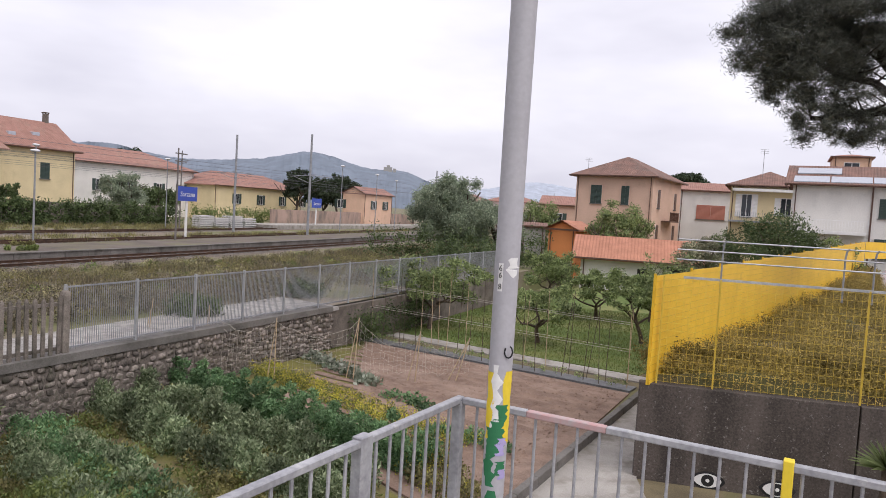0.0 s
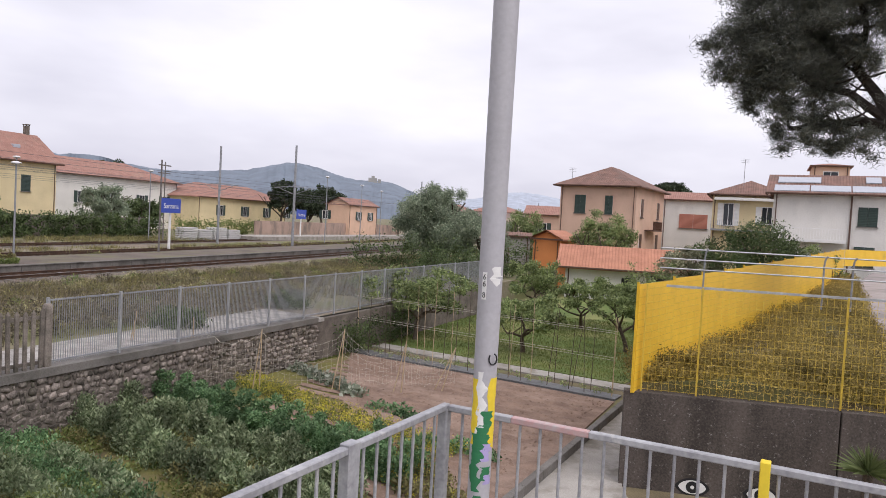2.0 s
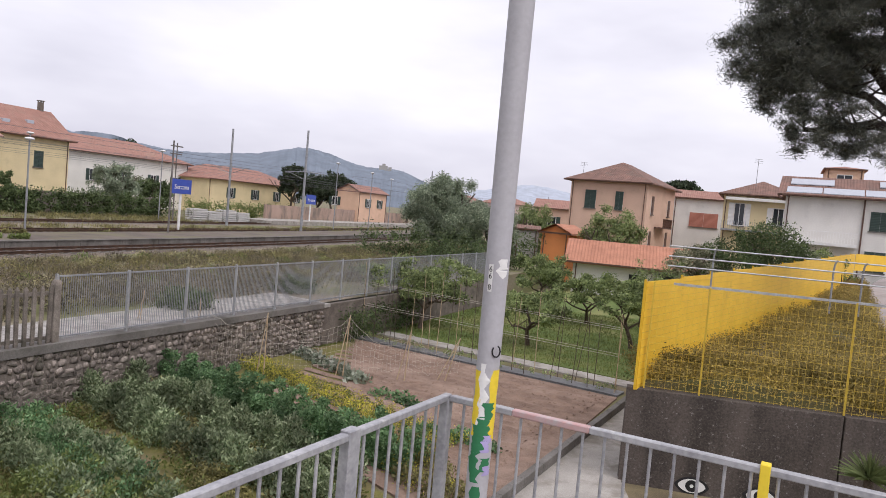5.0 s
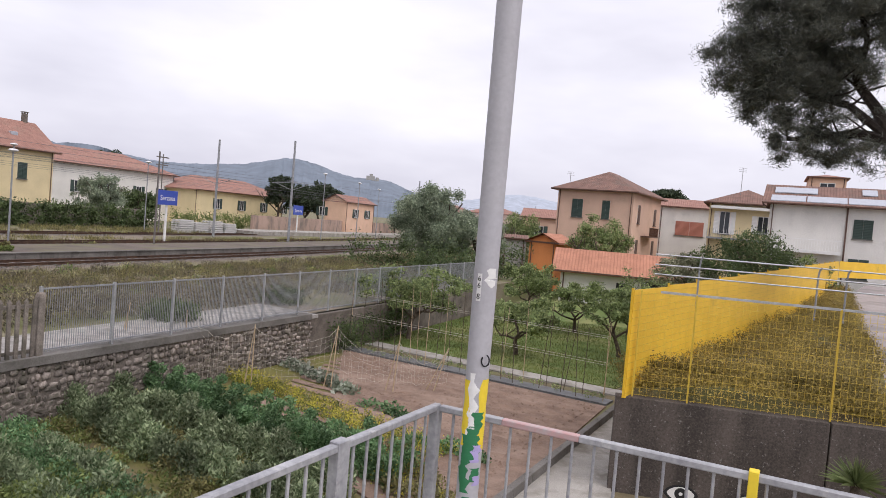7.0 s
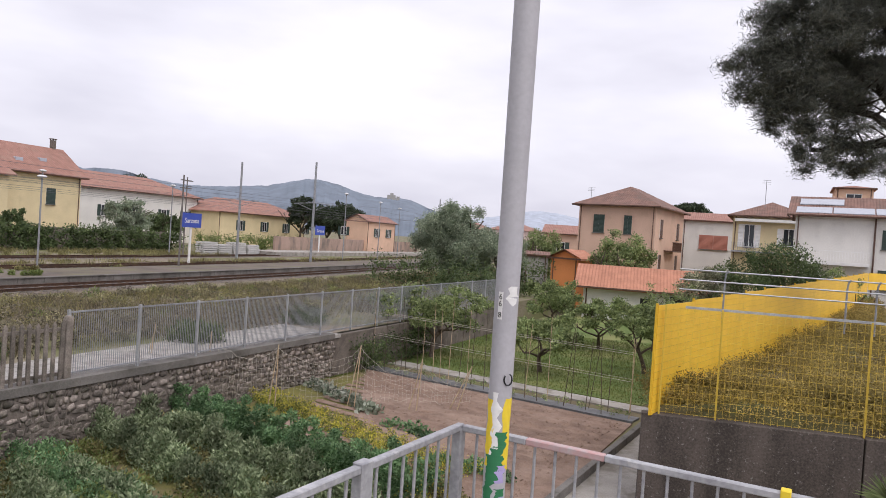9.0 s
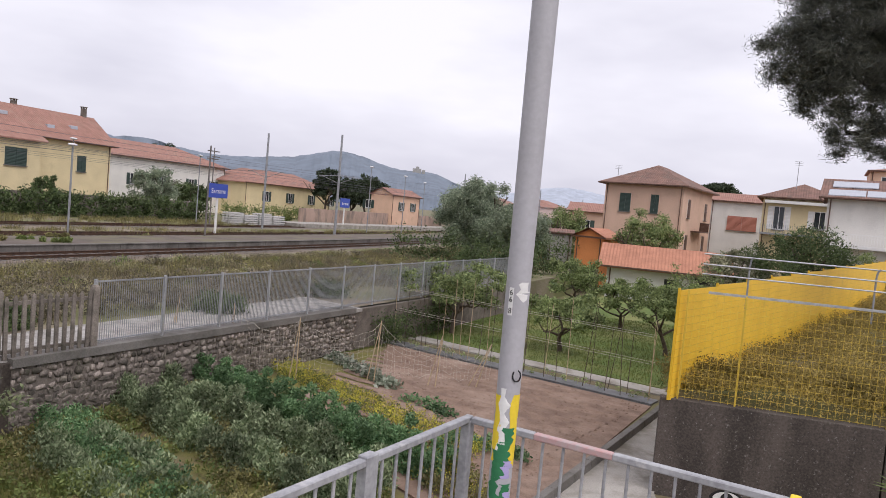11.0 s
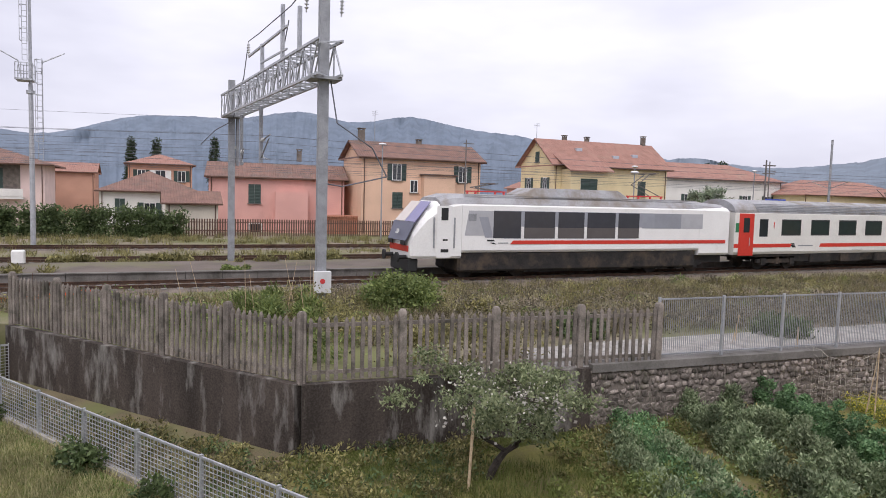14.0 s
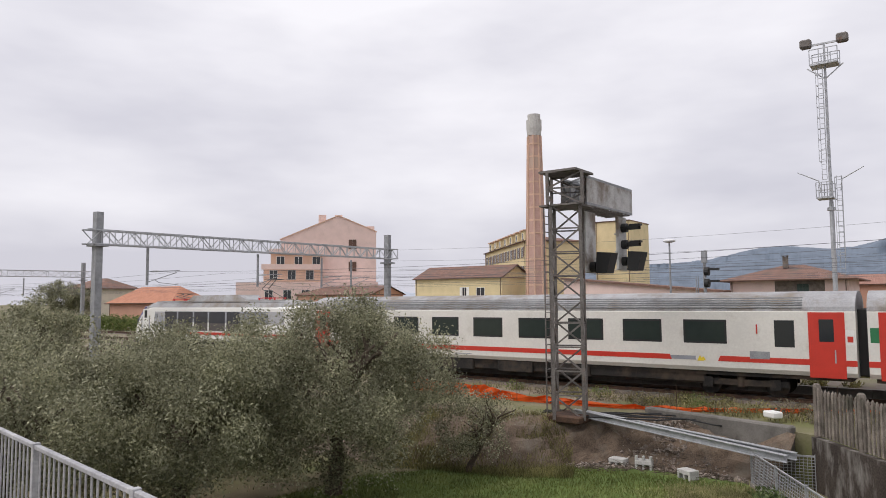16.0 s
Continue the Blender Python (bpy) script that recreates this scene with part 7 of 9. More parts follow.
def flood_mast():
    f = thing("floodlight_mast", "tall galvanised floodlight mast with ladder and platform", "floodlight mast")
    s, n = 6.9, 53.5
    m = facing(s, n)
    bm = bmesh.new()
    tube(bm, m @ Vector((0, 0, TOP - 0.1)), m @ Vector((0, 0, 10.5)), 0.17, 0.14, 12)
    tube(bm, m @ Vector((0, 0, 10.5)), m @ Vector((0, 0, 20.2)), 0.11, 0.08, 12)
    tube(bm, m @ Vector((0, 0, 9.9)), m @ Vector((0, 0, 10.1)), 0.27, 0.27, 12)
    part("shaft", bm, M["galv"], f)
    for x, z0, z1 in ((0.55, 5.6, 12.2), (-0.28, 12.0, 19.8)):
        bm = bmesh.new()
        for dx in (-0.14, 0.14):
            bar(bm, m @ Vector((x + dx, -0.3, z0)), m @ Vector((x + dx, -0.3, z1)), 0.03)
        k = 0
        while z0 + k * 0.35 < z1:
            bar(bm, m @ Vector((x - 0.14, -0.3, z0 + k * 0.35)), m @ Vector((x + 0.14, -0.3, z0 + k * 0.35)), 0.03)
            k += 1
        for z in np.arange(z0 + 1.2, z1, 0.75):
            bar(bm, m @ Vector((x - 0.22, -0.7, z)), m @ Vector((x + 0.22, -0.7, z)), 0.035)
            for dx in (-0.22, 0.22):
                bar(bm, m @ Vector((x + dx * 0.7, -0.3, z)), m @ Vector((x + dx, -0.7, z)), 0.035)
        for dx in (-0.22, 0.22):
            bar(bm, m @ Vector((x + dx, -0.7, z0 + 1.2)), m @ Vector((x + dx, -0.7, z1 - 0.2)), 0.03)
        part("ladder", bm, M["galv"], f)
    for z, w, x0 in ((10.7, 0.5, -0.3), (19.9, 0.85, 0)):
        bm = bmesh.new()
        box(bm, x0 - w, x0 + w, -0.6, 0.6, z, z + 0.12, m)
        for hz_ in (0.55, 1.1):
            for y in (-0.6, 0.6):
                bar(bm, m @ Vector((x0 - w, y, z + hz_)), m @ Vector((x0 + w, y, z + hz_)), 0.05)
        for x in (-w, -w / 3, w / 3, w):
            for y in (-0.6, 0.6):
                bar(bm, m @ Vector((x0 + x, y, z)), m @ Vector((x0 + x, y, z + 1.1)), 0.05)
        pieces("platform_bar", bm, M["galv"], f)
    for x in (-1, 1):
        bm = bmesh.new()
        tube(bm, m @ Vector((0.6 * x, 0, 11.2)), m @ Vector((0.7 * x, 0, 12.0)), 0.035, seg=6)
        tube(bm, m @ Vector((0.7 * x, 0, 12.0)), m @ Vector((2.0 * x, 0, 12.7)), 0.05, 0.035, seg=6)
        part("arm", bm, M["galv"], f)
        bm = bmesh.new()
        bar(bm, m @ Vector((0, 0, 19.0)), m @ Vector((1.1 * x, 0, 19.9)), 0.07)
        part("stay", bm, M["galv"], f)
        bm = bmesh.new()
        box(bm, 1.12 * x - 0.36, 1.12 * x + 0.36, -0.3, 0.3, 21.35, 21.95, m, 0.1)
        part("floodlight", bm, M["lattice"], f, "dark floodlight housing")
    bm = bmesh.new()
    bar(bm, m @ Vector((-1.1, 0, 21.5)), m @ Vector((1.1, 0, 21.5)), 0.12)
    bar(bm, m @ Vector((0, 0, 20)), m @ Vector((0, 0, 21.5)), 0.12)
    part("crossbar", bm, M["galv"], f)


def small_posts():
    # colour-light signal posts beyond the tracks
    for s, n, z in ((12.2, 42.3, 6.8),):
        sg = thing("signal_post", "grey signal post with black hooded lamps", "railway signal")
        m = facing(s, n)
        bm = bmesh.new()
        tube(bm, m @ Vector((0, 0, TOP - 0.1)), m @ Vector((0, 0, z)), 0.09, seg=8)
        box(bm, -0.14, 0.14, -0.15, 0.15, z - 0.7, z, m)
        part("post", bm, M["galv_dull"], sg)
        for zz in (z - 1.2, z - 1.9, z - 3.2):
            bm = bmesh.new()
            tube(bm, m @ Vector((0, 0, zz)), m @ Vector((0.25, 0, zz)), 0.26, seg=14)
            box(bm, 0.2, 0.8, -0.18, 0.18, zz + 0.05, zz + 0.17, m)
            part("signal_lamp", bm, M["rubber"], sg)
        bm = bmesh.new()
        for y in (-0.2, 0.2):
            bar(bm, m @ Vector((-0.45, y, TOP)), m @ Vector((-0.45, y, z - 1.5)), 0.05)
        for k in range(12):
            bar(bm, m @ Vector((-0.45, -0.2, 0.2 + k * 0.38)), m @ Vector((-0.45, 0.2, 0.2 + k * 0.38)), 0.03)
        part("ladder", bm, M["galv_dull"], sg)
    # lamps
    for s, n, z in ((13.8, 41.0, 7.3), (-46.5, 59.0, 7.4), (-35.2, 44.7, 6.1), (-19.5, 60, 8.3), (-92, 47, 8.2), (-81, 46.5, 8.6), (-105, 50, 8.0), (-62, 58, 7.5)):
        lp = thing("station_lamp", "slim grey station lamp post with round glass head", "lamp post", group="station lamps")
        m = facing(s, n)
        bm = bmesh.new()
        tube(bm, m @ Vector((0, 0, TOP - 0.1)), m @ Vector((0, 0, z)), 0.07, 0.05, 8)
        part("post", bm, M["galv_dull"], lp)
        bm = bmesh.new()
        bmesh.ops.create_uvsphere(bm, u_segments=14, v_segments=8, radius=0.26, matrix=m @ pose(0, 0, z + 0.1) @ Matrix.Diagonal((1.4, 1, 0.45, 1)))
        part("lamp_head", bm, M["glow"], lp)
    # tall catenary masts down the line
    for s, n, z in ((-66.0, 51.8, 10.9), (-66.8, 42.4, 11.2), (-115, 47, 10.5), (-160, 46, 10.5), (-205, 46, 10.5)):
        mt = thing("catenary_mast", "grey tubular catenary mast with cross arm", "catenary mast", group="catenary masts")
        m = facing(s, n)
        bm = bmesh.new()
        tube(bm, m @ Vector((0, 0, TOP - 0.1)), m @ Vector((0, 0, z)), 0.15, 0.11, 10)
        part("mast", bm, M["galv_dull"], mt)
        bm = bmesh.new()
        for y in (-2.6, 2.6):
            tube(bm, m @ Vector((0, 0, 6.7)), m @ Vector((0, y, 6.5)), 0.04, seg=6)
            tube(bm, m @ Vector((0, 0, 5.8)), m @ Vector((0, y * 0.8, 6.5)), 0.03, seg=6)
        part("cross_arm", bm, M["galv_dull"], mt)
    for s, n, z in ((-42.9, 39.1, 7.3), (-62.0, 56, 8.6), (-30.5, 66.0, 9.8)):
        ps = thing("wooden_pole", "thin weathered pole with small cross bars", "utility pole", group="thin poles")
        m = facing(s, n)
        bm = bmesh.new()
        tube(bm, m @ Vector((0, 0, TOP - 0.1)), m @ Vector((0, 0, z)), 0.09, 0.06, 8)
        part("pole", bm, M["lattice"], ps)
        for k in range(2):
            bm = bmesh.new()
            bar(bm, m @ Vector((-0.3, 0, z - 0.4 - 0.6 * k)), m @ Vector((0.9, 0, z - 0.4 - 0.6 * k)), 0.08)
            part("cross_bar", bm, M["lattice"], ps)
    # overhead wires
    wr = thing("overhead_wires", "catenary and feeder wires along the tracks", "wires", kind="structure")
    for n in (31.65, 36.0, 43.2, 47.5, 52.0):
        for z, sag in ((5.35, 0.0), (6.4, 0.45)):
            bm = bmesh.new()
            st = [-300, -205, -160, -115, -66, -5, 49, 110, 200]
            for a, b in zip(st, st[1:]):
                pts = [rail_pt(a + (b - a) * f, n, z - sag * 4 * f * (1 - f)) for f in np.linspace(0, 1, 9)]
                chain(bm, pts, 0.012, 4)
            part("wire", bm, M["wire"], wr)
    for n, z in ((56, 9.4), (57, 8.3), (58, 7.4)):
        bm = bmesh.new()
        chain(bm, [rail_pt(-5 + 54 * f, n, z - 0.5 * 4 * f * (1 - f)) for f in np.linspace(0, 1, 9)], 0.012, 4)
        part("wire", bm, M["wire"], wr)
    # station name boards
    for s, n, z0, z1, w, sc in ((-51.0, 45.3, 3.17, 4.48, 2.5, 1.0), (-92.0, 57.0, 2.9, 4.3, 2.6, 1.0)):
        sb = thing("station_sign", "blue station name board with white lettering on a white post", "station sign", facing(s, n), "station name boards")
        bm = bmesh.new()
        box(bm, -w / 2, w / 2, -0.06, 0.06, z0, z1, None, 0.01)
        brd = part("board", bm, M["blue"], sb)
        bm = bmesh.new()
        for x in (0.1,):
            box(bm, x - 0.1, x + 0.1, 0.07, 0.2, TOP - 0.1, z1 - 0.1)
        part("post", bm, M["white"], sb)
        cu = bpy.data.curves.new("name", "FONT")
        cu.body, cu.size, cu.extrude, cu.align_x = "Sarzana", 0.62, 0.004, "CENTER"
        tmp = new("tmp", cu)
        me = bpy.data.meshes.new_from_object(tmp)
        bpy.data.objects.remove(tmp)
        tx = mesh_ob("lettering", me, M["white"], brd, "white lettering")
        tx.matrix_basis = pose(0, -0.066, z0 + 0.42, 90, 0, 0)
    sb = thing("station_sign", "long blue station sign on the pink wall", "station sign", facing(43.5, 92.8), "station name boards")
    bm = bmesh.new()
    box(bm, 0, 6.8, -0.1, 0.0, 0.6, 2.6)
    brd = part("board", bm, M["blue"], sb)
    cu = bpy.data.curves.new("name", "FONT")
    cu.body, cu.size, cu.extrude = "Sarzana", 1.5, 0.004
    tmp = new("tmp", cu)
    me = bpy.data.meshes.new_from_object(tmp)
    bpy.data.objects.remove(tmp)
    tx = mesh_ob("lettering", me, M["white"], brd, "white lettering")
    tx.matrix_basis = pose(0.6, -0.11, 1.1, 90, 0, 0)
    nb = thing("notice_board", "blank white board on two posts beside the track", "notice board", facing(-22.5, 36.2))
    bm = bmesh.new()
    box(bm, 0, 1.4, -0.03, 0.03, 2.85, 3.45)
    part("board", bm, M["white"], nb)
    for x in (0.06, 1.34):
        bm = bmesh.new()
        box(bm, x - 0.04, x + 0.04, 0.03, 0.09, 0.2, 3.4)
        part("post", bm, M["galv_dull"], nb)
    # stacks of concrete sleepers
    rng = np.random.default_rng(8)
    for k, s in enumerate((-69.6, -72.4, -75.2, -78.0)):
        sk = thing("sleeper_stack", "stack of grey concrete sleepers beside the line", "sleeper stack", facing(s, 57.5), "stacks of sleepers")
        for r in range(6 - k % 2):
            for c in range(3):
                bm = bmesh.new()
                x = rng.normal() * 0.06
                box(bm, -2.5 + x, -0.1 + x, c * 0.5, c * 0.5 + 0.3, TOP + r * 0.27, TOP + r * 0.27 + 0.2, None, 0.02)
                part("sleeper", bm, M["block"], sk)
    # white marker stones on the platform
    for s in (7.0, 5.6):
        bm = bmesh.new()
        box(bm, -0.28, 0.28, -0.2, 0.2, 0.2, 0.85, facing(s, 38.2), 0.05)
        tagged(part("marker_stone", bm, M["white"]), "short white painted marker stone", "marker stone", "marker stones")
    # brown picket fence and walls before the far houses
    bf = thing("picket_fence", "brown slatted fence before the houses", "fence")
    bm = bmesh.new()
    for i in range(150):
        s = -2.0 - i * 0.22
        box(bm, -0.06, 0.06, -0.03, 0.03, TOP, 1.35, facing(s, 65.5))
    for z in (0.3, 1.05):
        bar(bm, rail_pt(-2, 65.55, z), rail_pt(-35, 65.55, z), 0.08)
    tagged(part("slats", bm, M["gutter"], bf), kind="stuff")
    bm = bmesh.new()
    box(bm, 0, 36, 0, 0.4, TOP - 0.1, 2.1, facing(-35.5, 66.5))
    tagged(part("wall_station_yard", bm, M["mortar"]), "stained dark boundary wall under the ivy", "wall", kind="structure")
    bm = bmesh.new()
    box(bm, 0, 60, 0, 0.4, TOP - 0.1, 2.3, facing(-88.5, 62.5, 0))
    tagged(part("wall_platform", bm, M["station_wall"]), "long salmon boundary wall by the far platform", "wall", kind="structure")


def tv_aerials():
    for p, h in ((rail_pt(-22.2, 71, 10), 2.6), (rail_pt(-45.9, 78, 11.2), 2.2), (at_yaw(-23.2, 86, 8.6), 4.0), (at_yaw(-10.4, 92, 9.0), 2.5)):
        ae = thing("roof_aerial", "thin roof aerial on a house", "aerial", pose(*p), "roof aerials")
        bm = bmesh.new()
        tube(bm, (0, 0, -0.6), (0, 0, h), 0.03, seg=6)
        part("mast", bm, M["galv_dull"], ae)
        for k in range(3):
            bm = bmesh.new()
            bar(bm, (-0.45, 0, h - 0.2 * k), (0.45, 0, h - 0.2 * k), 0.03)
            part("rod", bm, M["galv_dull"], ae)


# ---- things near the landing ----
def lamp_pole():
    lp = thing("street_lamp_pole", "grey painted lamp pole with stickers and spray paint", "lamp pole", pose(0.258, 3.59, 0))
    bm = bmesh.new()
    n, rings = 32, []
    for z in (1.7, 2.4, 3.0, 3.4, 4.5, 6.6):
        r = 0.0555 + 0.0032 * (z - 1.7)
        rings.append([bm.verts.new((r * math.cos(2 * math.pi * i / n), r * math.sin(2 * math.pi * i / n), z)) for i in range(n)])
    for r0, r1 in zip(rings, rings[1:]):
        for i in range(n):
            bm.faces.new((r0[i], r0[(i + 1) % n], r1[(i + 1) % n], r1[i]))
    part("shaft", bm, M["pole"], lp, smooth=True)

    def patch(name, a0, a1, z0, z1, material, r=0.0605, label="", wob=0.0, seed=1):
        """A skin on the pole between two bearings (degrees, 0 towards the viewer) with a ragged edge."""
        rng = np.random.default_rng(seed)
        bm_ = bmesh.new()
        n, k = 10, 8
        grid = []
        for j in range(k + 1):
            f = j / k
            e0, e1 = wob * rng.normal(), wob * rng.normal()
            rr = r - 0.0583 + 0.0555 + 0.0032 * (z0 + (z1 - z0) * f - 1.7) + 0.0004
            grid.append([bm_.verts.new((rr * math.sin(radians(a0 + e0 + (a1 - a0 + e1 - e0) * i / n)), -rr * math.cos(radians(a0 + e0 + (a1 - a0 + e1 - e0) * i / n)), z0 + (z1 - z0) * f)) for i in range(n + 1)])
        for r0, r1 in zip(grid, grid[1:]):
            for i in range(n):
                bm_.faces.new((r0[i], r0[i + 1], r1[i + 1], r1[i]))
        return part(name, bm_, M[material], lp, label)

    lab = patch("label", -45, -21, 3.43, 3.57, "white", 0.059, "white number label")
    for ch, z, material in (("6", 3.532, "under"), ("6", 3.497, "under"), ("8", 3.44, "under")):
        cu = bpy.data.curves.new("digit", "FONT")
        cu.body, cu.size, cu.extrude, cu.align_x = ch, 0.04, 0.0004, "CENTER"
        tmp = new("tmp", cu)
        me = bpy.data.meshes.new_from_object(tmp)
        bpy.data.objects.remove(tmp)
        dg = mesh_ob("digit", me, M[material], lab)
        a = radians(-33)
        dg.matrix_basis = pose(0.0632 * math.sin(a), -0.0632 * math.cos(a), z, 90, 0, -33)
    patch("sticker", 8, 52, 3.50, 3.60, "white", 0.0588, "torn white sticker", 9, 3)
    patch("paint", -70, -30, 2.68, 3.02, "yellow_paint", 0.0592, "yellow spray paint", 6, 4)
    patch("paint", -38, 0, 2.72, 3.06, "white", 0.0596, "white spray paint", 10, 5)
    patch("paint", 18, 75, 2.66, 3.03, "yellow_paint", 0.0592, "yellow spray paint", 7, 6)
    patch("paint", -52, 34, 2.6, 2.74, "graffiti", 0.0600, "green spray paint", 10, 7)
    patch("paint", -58, -6, 2.44, 2.6, "graffiti", 0.0600, "green spray paint", 10, 27)
    patch("paint", -2, 56, 2.5, 2.57, "graffiti", 0.0600, "green spray paint", 8, 28)
    patch("paint", -10, 34, 2.74, 2.86, "graffiti", 0.0602, "green spray paint", 12, 8)
    patch("paint", 6, 40, 2.60, 2.69, "violet", 0.0605, "pale violet spray paint", 8, 9)
    patch("paint", 20, 60, 2.48, 2.53, "violet", 0.0605, "pale violet spray paint", 8, 10)
    patch("paint", -40, 10, 2.1, 2.42, "graffiti", 0.0600, "green spray paint", 14, 11)
    bm = bmesh.new()
    chain(bm, [(0.03 + 0.02 * math.sin(t), -0.062, 3.13 + 0.03 * math.cos(t)) for t in np.linspace(0.3, 5.4, 9)], 0.004, 6)
    part("hook", bm, M["black"], lp)


# ---- kitchen garden ----
def canes_and_net():
    a, b = Vector((-3.35, 28.75)), Vector((5.95, 23.05))
    rng = np.random.default_rng(12)
    tr = thing("cane_trellis", "row of thin garden canes with tomato seedlings", "trellis")
    n = 15
    for i in range(n):
        p = a.lerp(b, i / (n - 1))
        for k in range(2):
            q = p + Vector((rng.normal() * 0.08 + 0.25 * k, 0.32 * k + 0.05))
            bm = bmesh.new()
            top = Vector((q.x + rng.normal() * 0.12, q.y + rng.normal() * 0.15, LOW + 2.2 + 1.1 * rng.random()))
            tube(bm, (q.x, q.y, LOW), top, 0.013, 0.008, 6)
            part("cane", bm, M["bark"] if rng.random() < 0.55 else M["cane"], tr)
    for z in (1.35, 2.25):
        for off in (0.0, 0.45):
            bm = bmesh.new()
            o = Vector((0.5, 0.85)) * off
            tube(bm, (a.x + o.x, a.y + o.y, LOW + z + 0.1), (b.x + o.x, b.y + o.y, LOW + z - 0.05), 0.006, seg=6)
            part("cross_cane", bm, M["net"], tr)
    cen = [(*(a.lerp(b, i / 29) + Vector((rng.normal() * 0.1, 0.1 + rng.normal() * 0.1))), LOW + 0.2 + 0.12 * rng.random()) for i in range(30)]
    ob = leaves("seedling_leaves", cen, 0.13, 1400, 0.07, L["fruit"], None, seed=5)
    tagged(ob, "tomato seedlings at the foot of the canes", "seedlings", kind="stuff")
    # bean net on stakes
    nt = thing("garden_net", "sagging plant net on cane stakes", "garden net")
    st = [((-8.75, 20.4), 2.5, (0.25, 0.2)), ((-7.3, 21.0), 2.3, (-0.1, 0.1)), ((-5.3, 21.3), 2.0, (0.0, 0.0)), ((-2.85, 21.95), 2.05, (0.1, 0)), ((-0.9, 22.2), 1.7, (0.1, 0)), ((0.7, 22.7), 1.5, (0.4, 0.05))]
    for (x, y), h, l in st:
        for k in range(2):
            bm = bmesh.new()
            tube(bm, (x - 0.25 * k - l[0], y + 0.1 * k, LOW), (x, y + 0.02 * k, LOW + h), 0.022, 0.014, 6)
            part("stake", bm, M["cane"], nt)
    for k in range(7):
        bm = bmesh.new()
        for (p, h0, _), (q, h1, _) in zip(st, st[1:]):
            pts = []
            for f in np.linspace(0, 1, 11):
                sag = 0.5 * 4 * f * (1 - f) * (1 - k * 0.07)
                z = LOW + 0.1 + (h0 + (h1 - h0) * f - 0.2 - sag) * (1 - k / 7.5) + 0.03 * rng.normal()
                pts.append((p[0] + (q[0] - p[0]) * f, p[1] + (q[1] - p[1]) * f + 0.04 * rng.normal(), z))
            chain(bm, pts, 0.0055 if k == 0 else 0.0032, 4)
        part("net_line", bm, M["net"], nt)
    bm = bmesh.new()
    for (p, h0, _), (q, h1, _) in zip(st, st[1:]):
        for f in np.linspace(0, 1, 15):
            sag = 0.5 * 4 * f * (1 - f)
            z = LOW + 0.1 + h0 + (h1 - h0) * f - 0.2 - sag
            x, y = p[0] + (q[0] - p[0]) * f, p[1] + (q[1] - p[1]) * f
            tube(bm, (x, y, LOW + 0.3), (x + 0.05 * rng.normal(), y, z), 0.003, seg=4)
    tagged(part("net_drops", bm, M["net"], nt), kind="stuff")


def plant_row(name, a, b, width, height, count, size, material, label, category, upright=0.4, step=0.45, seed=1, aspect=2.0):
    """A row of leafy plants from a to b, one clump after another."""
    rng = np.random.default_rng(seed)
    a, b = Vector(a), Vector(b)
    n = max(2, int((b - a).length / step))
    rows = max(1, int(width / step))
    d = (b - a).normalized()
    w = Vector((-d.y, d.x))
    cen, rad = [], []
    for i in range(n):
        for j in range(rows):
            p = a.lerp(b, (i + 0.5) / n) + w * ((j + 0.5) / rows - 0.5) * width
            h = height * (0.7 + 0.5 * rng.random())
            for k in range(3):
                cen.append((p.x + rng.normal() * 0.09, p.y + rng.normal() * 0.09, LOW + h * (0.25 + 0.3 * k)))
                rad.append(step * (0.62 - 0.1 * k))
    ob = leaves(name, cen, rad, count, size, material, None, aspect=aspect, squash=0.9, shell=0.55, seed=seed, upright=upright)
    return tagged(ob, label, category, kind="stuff")


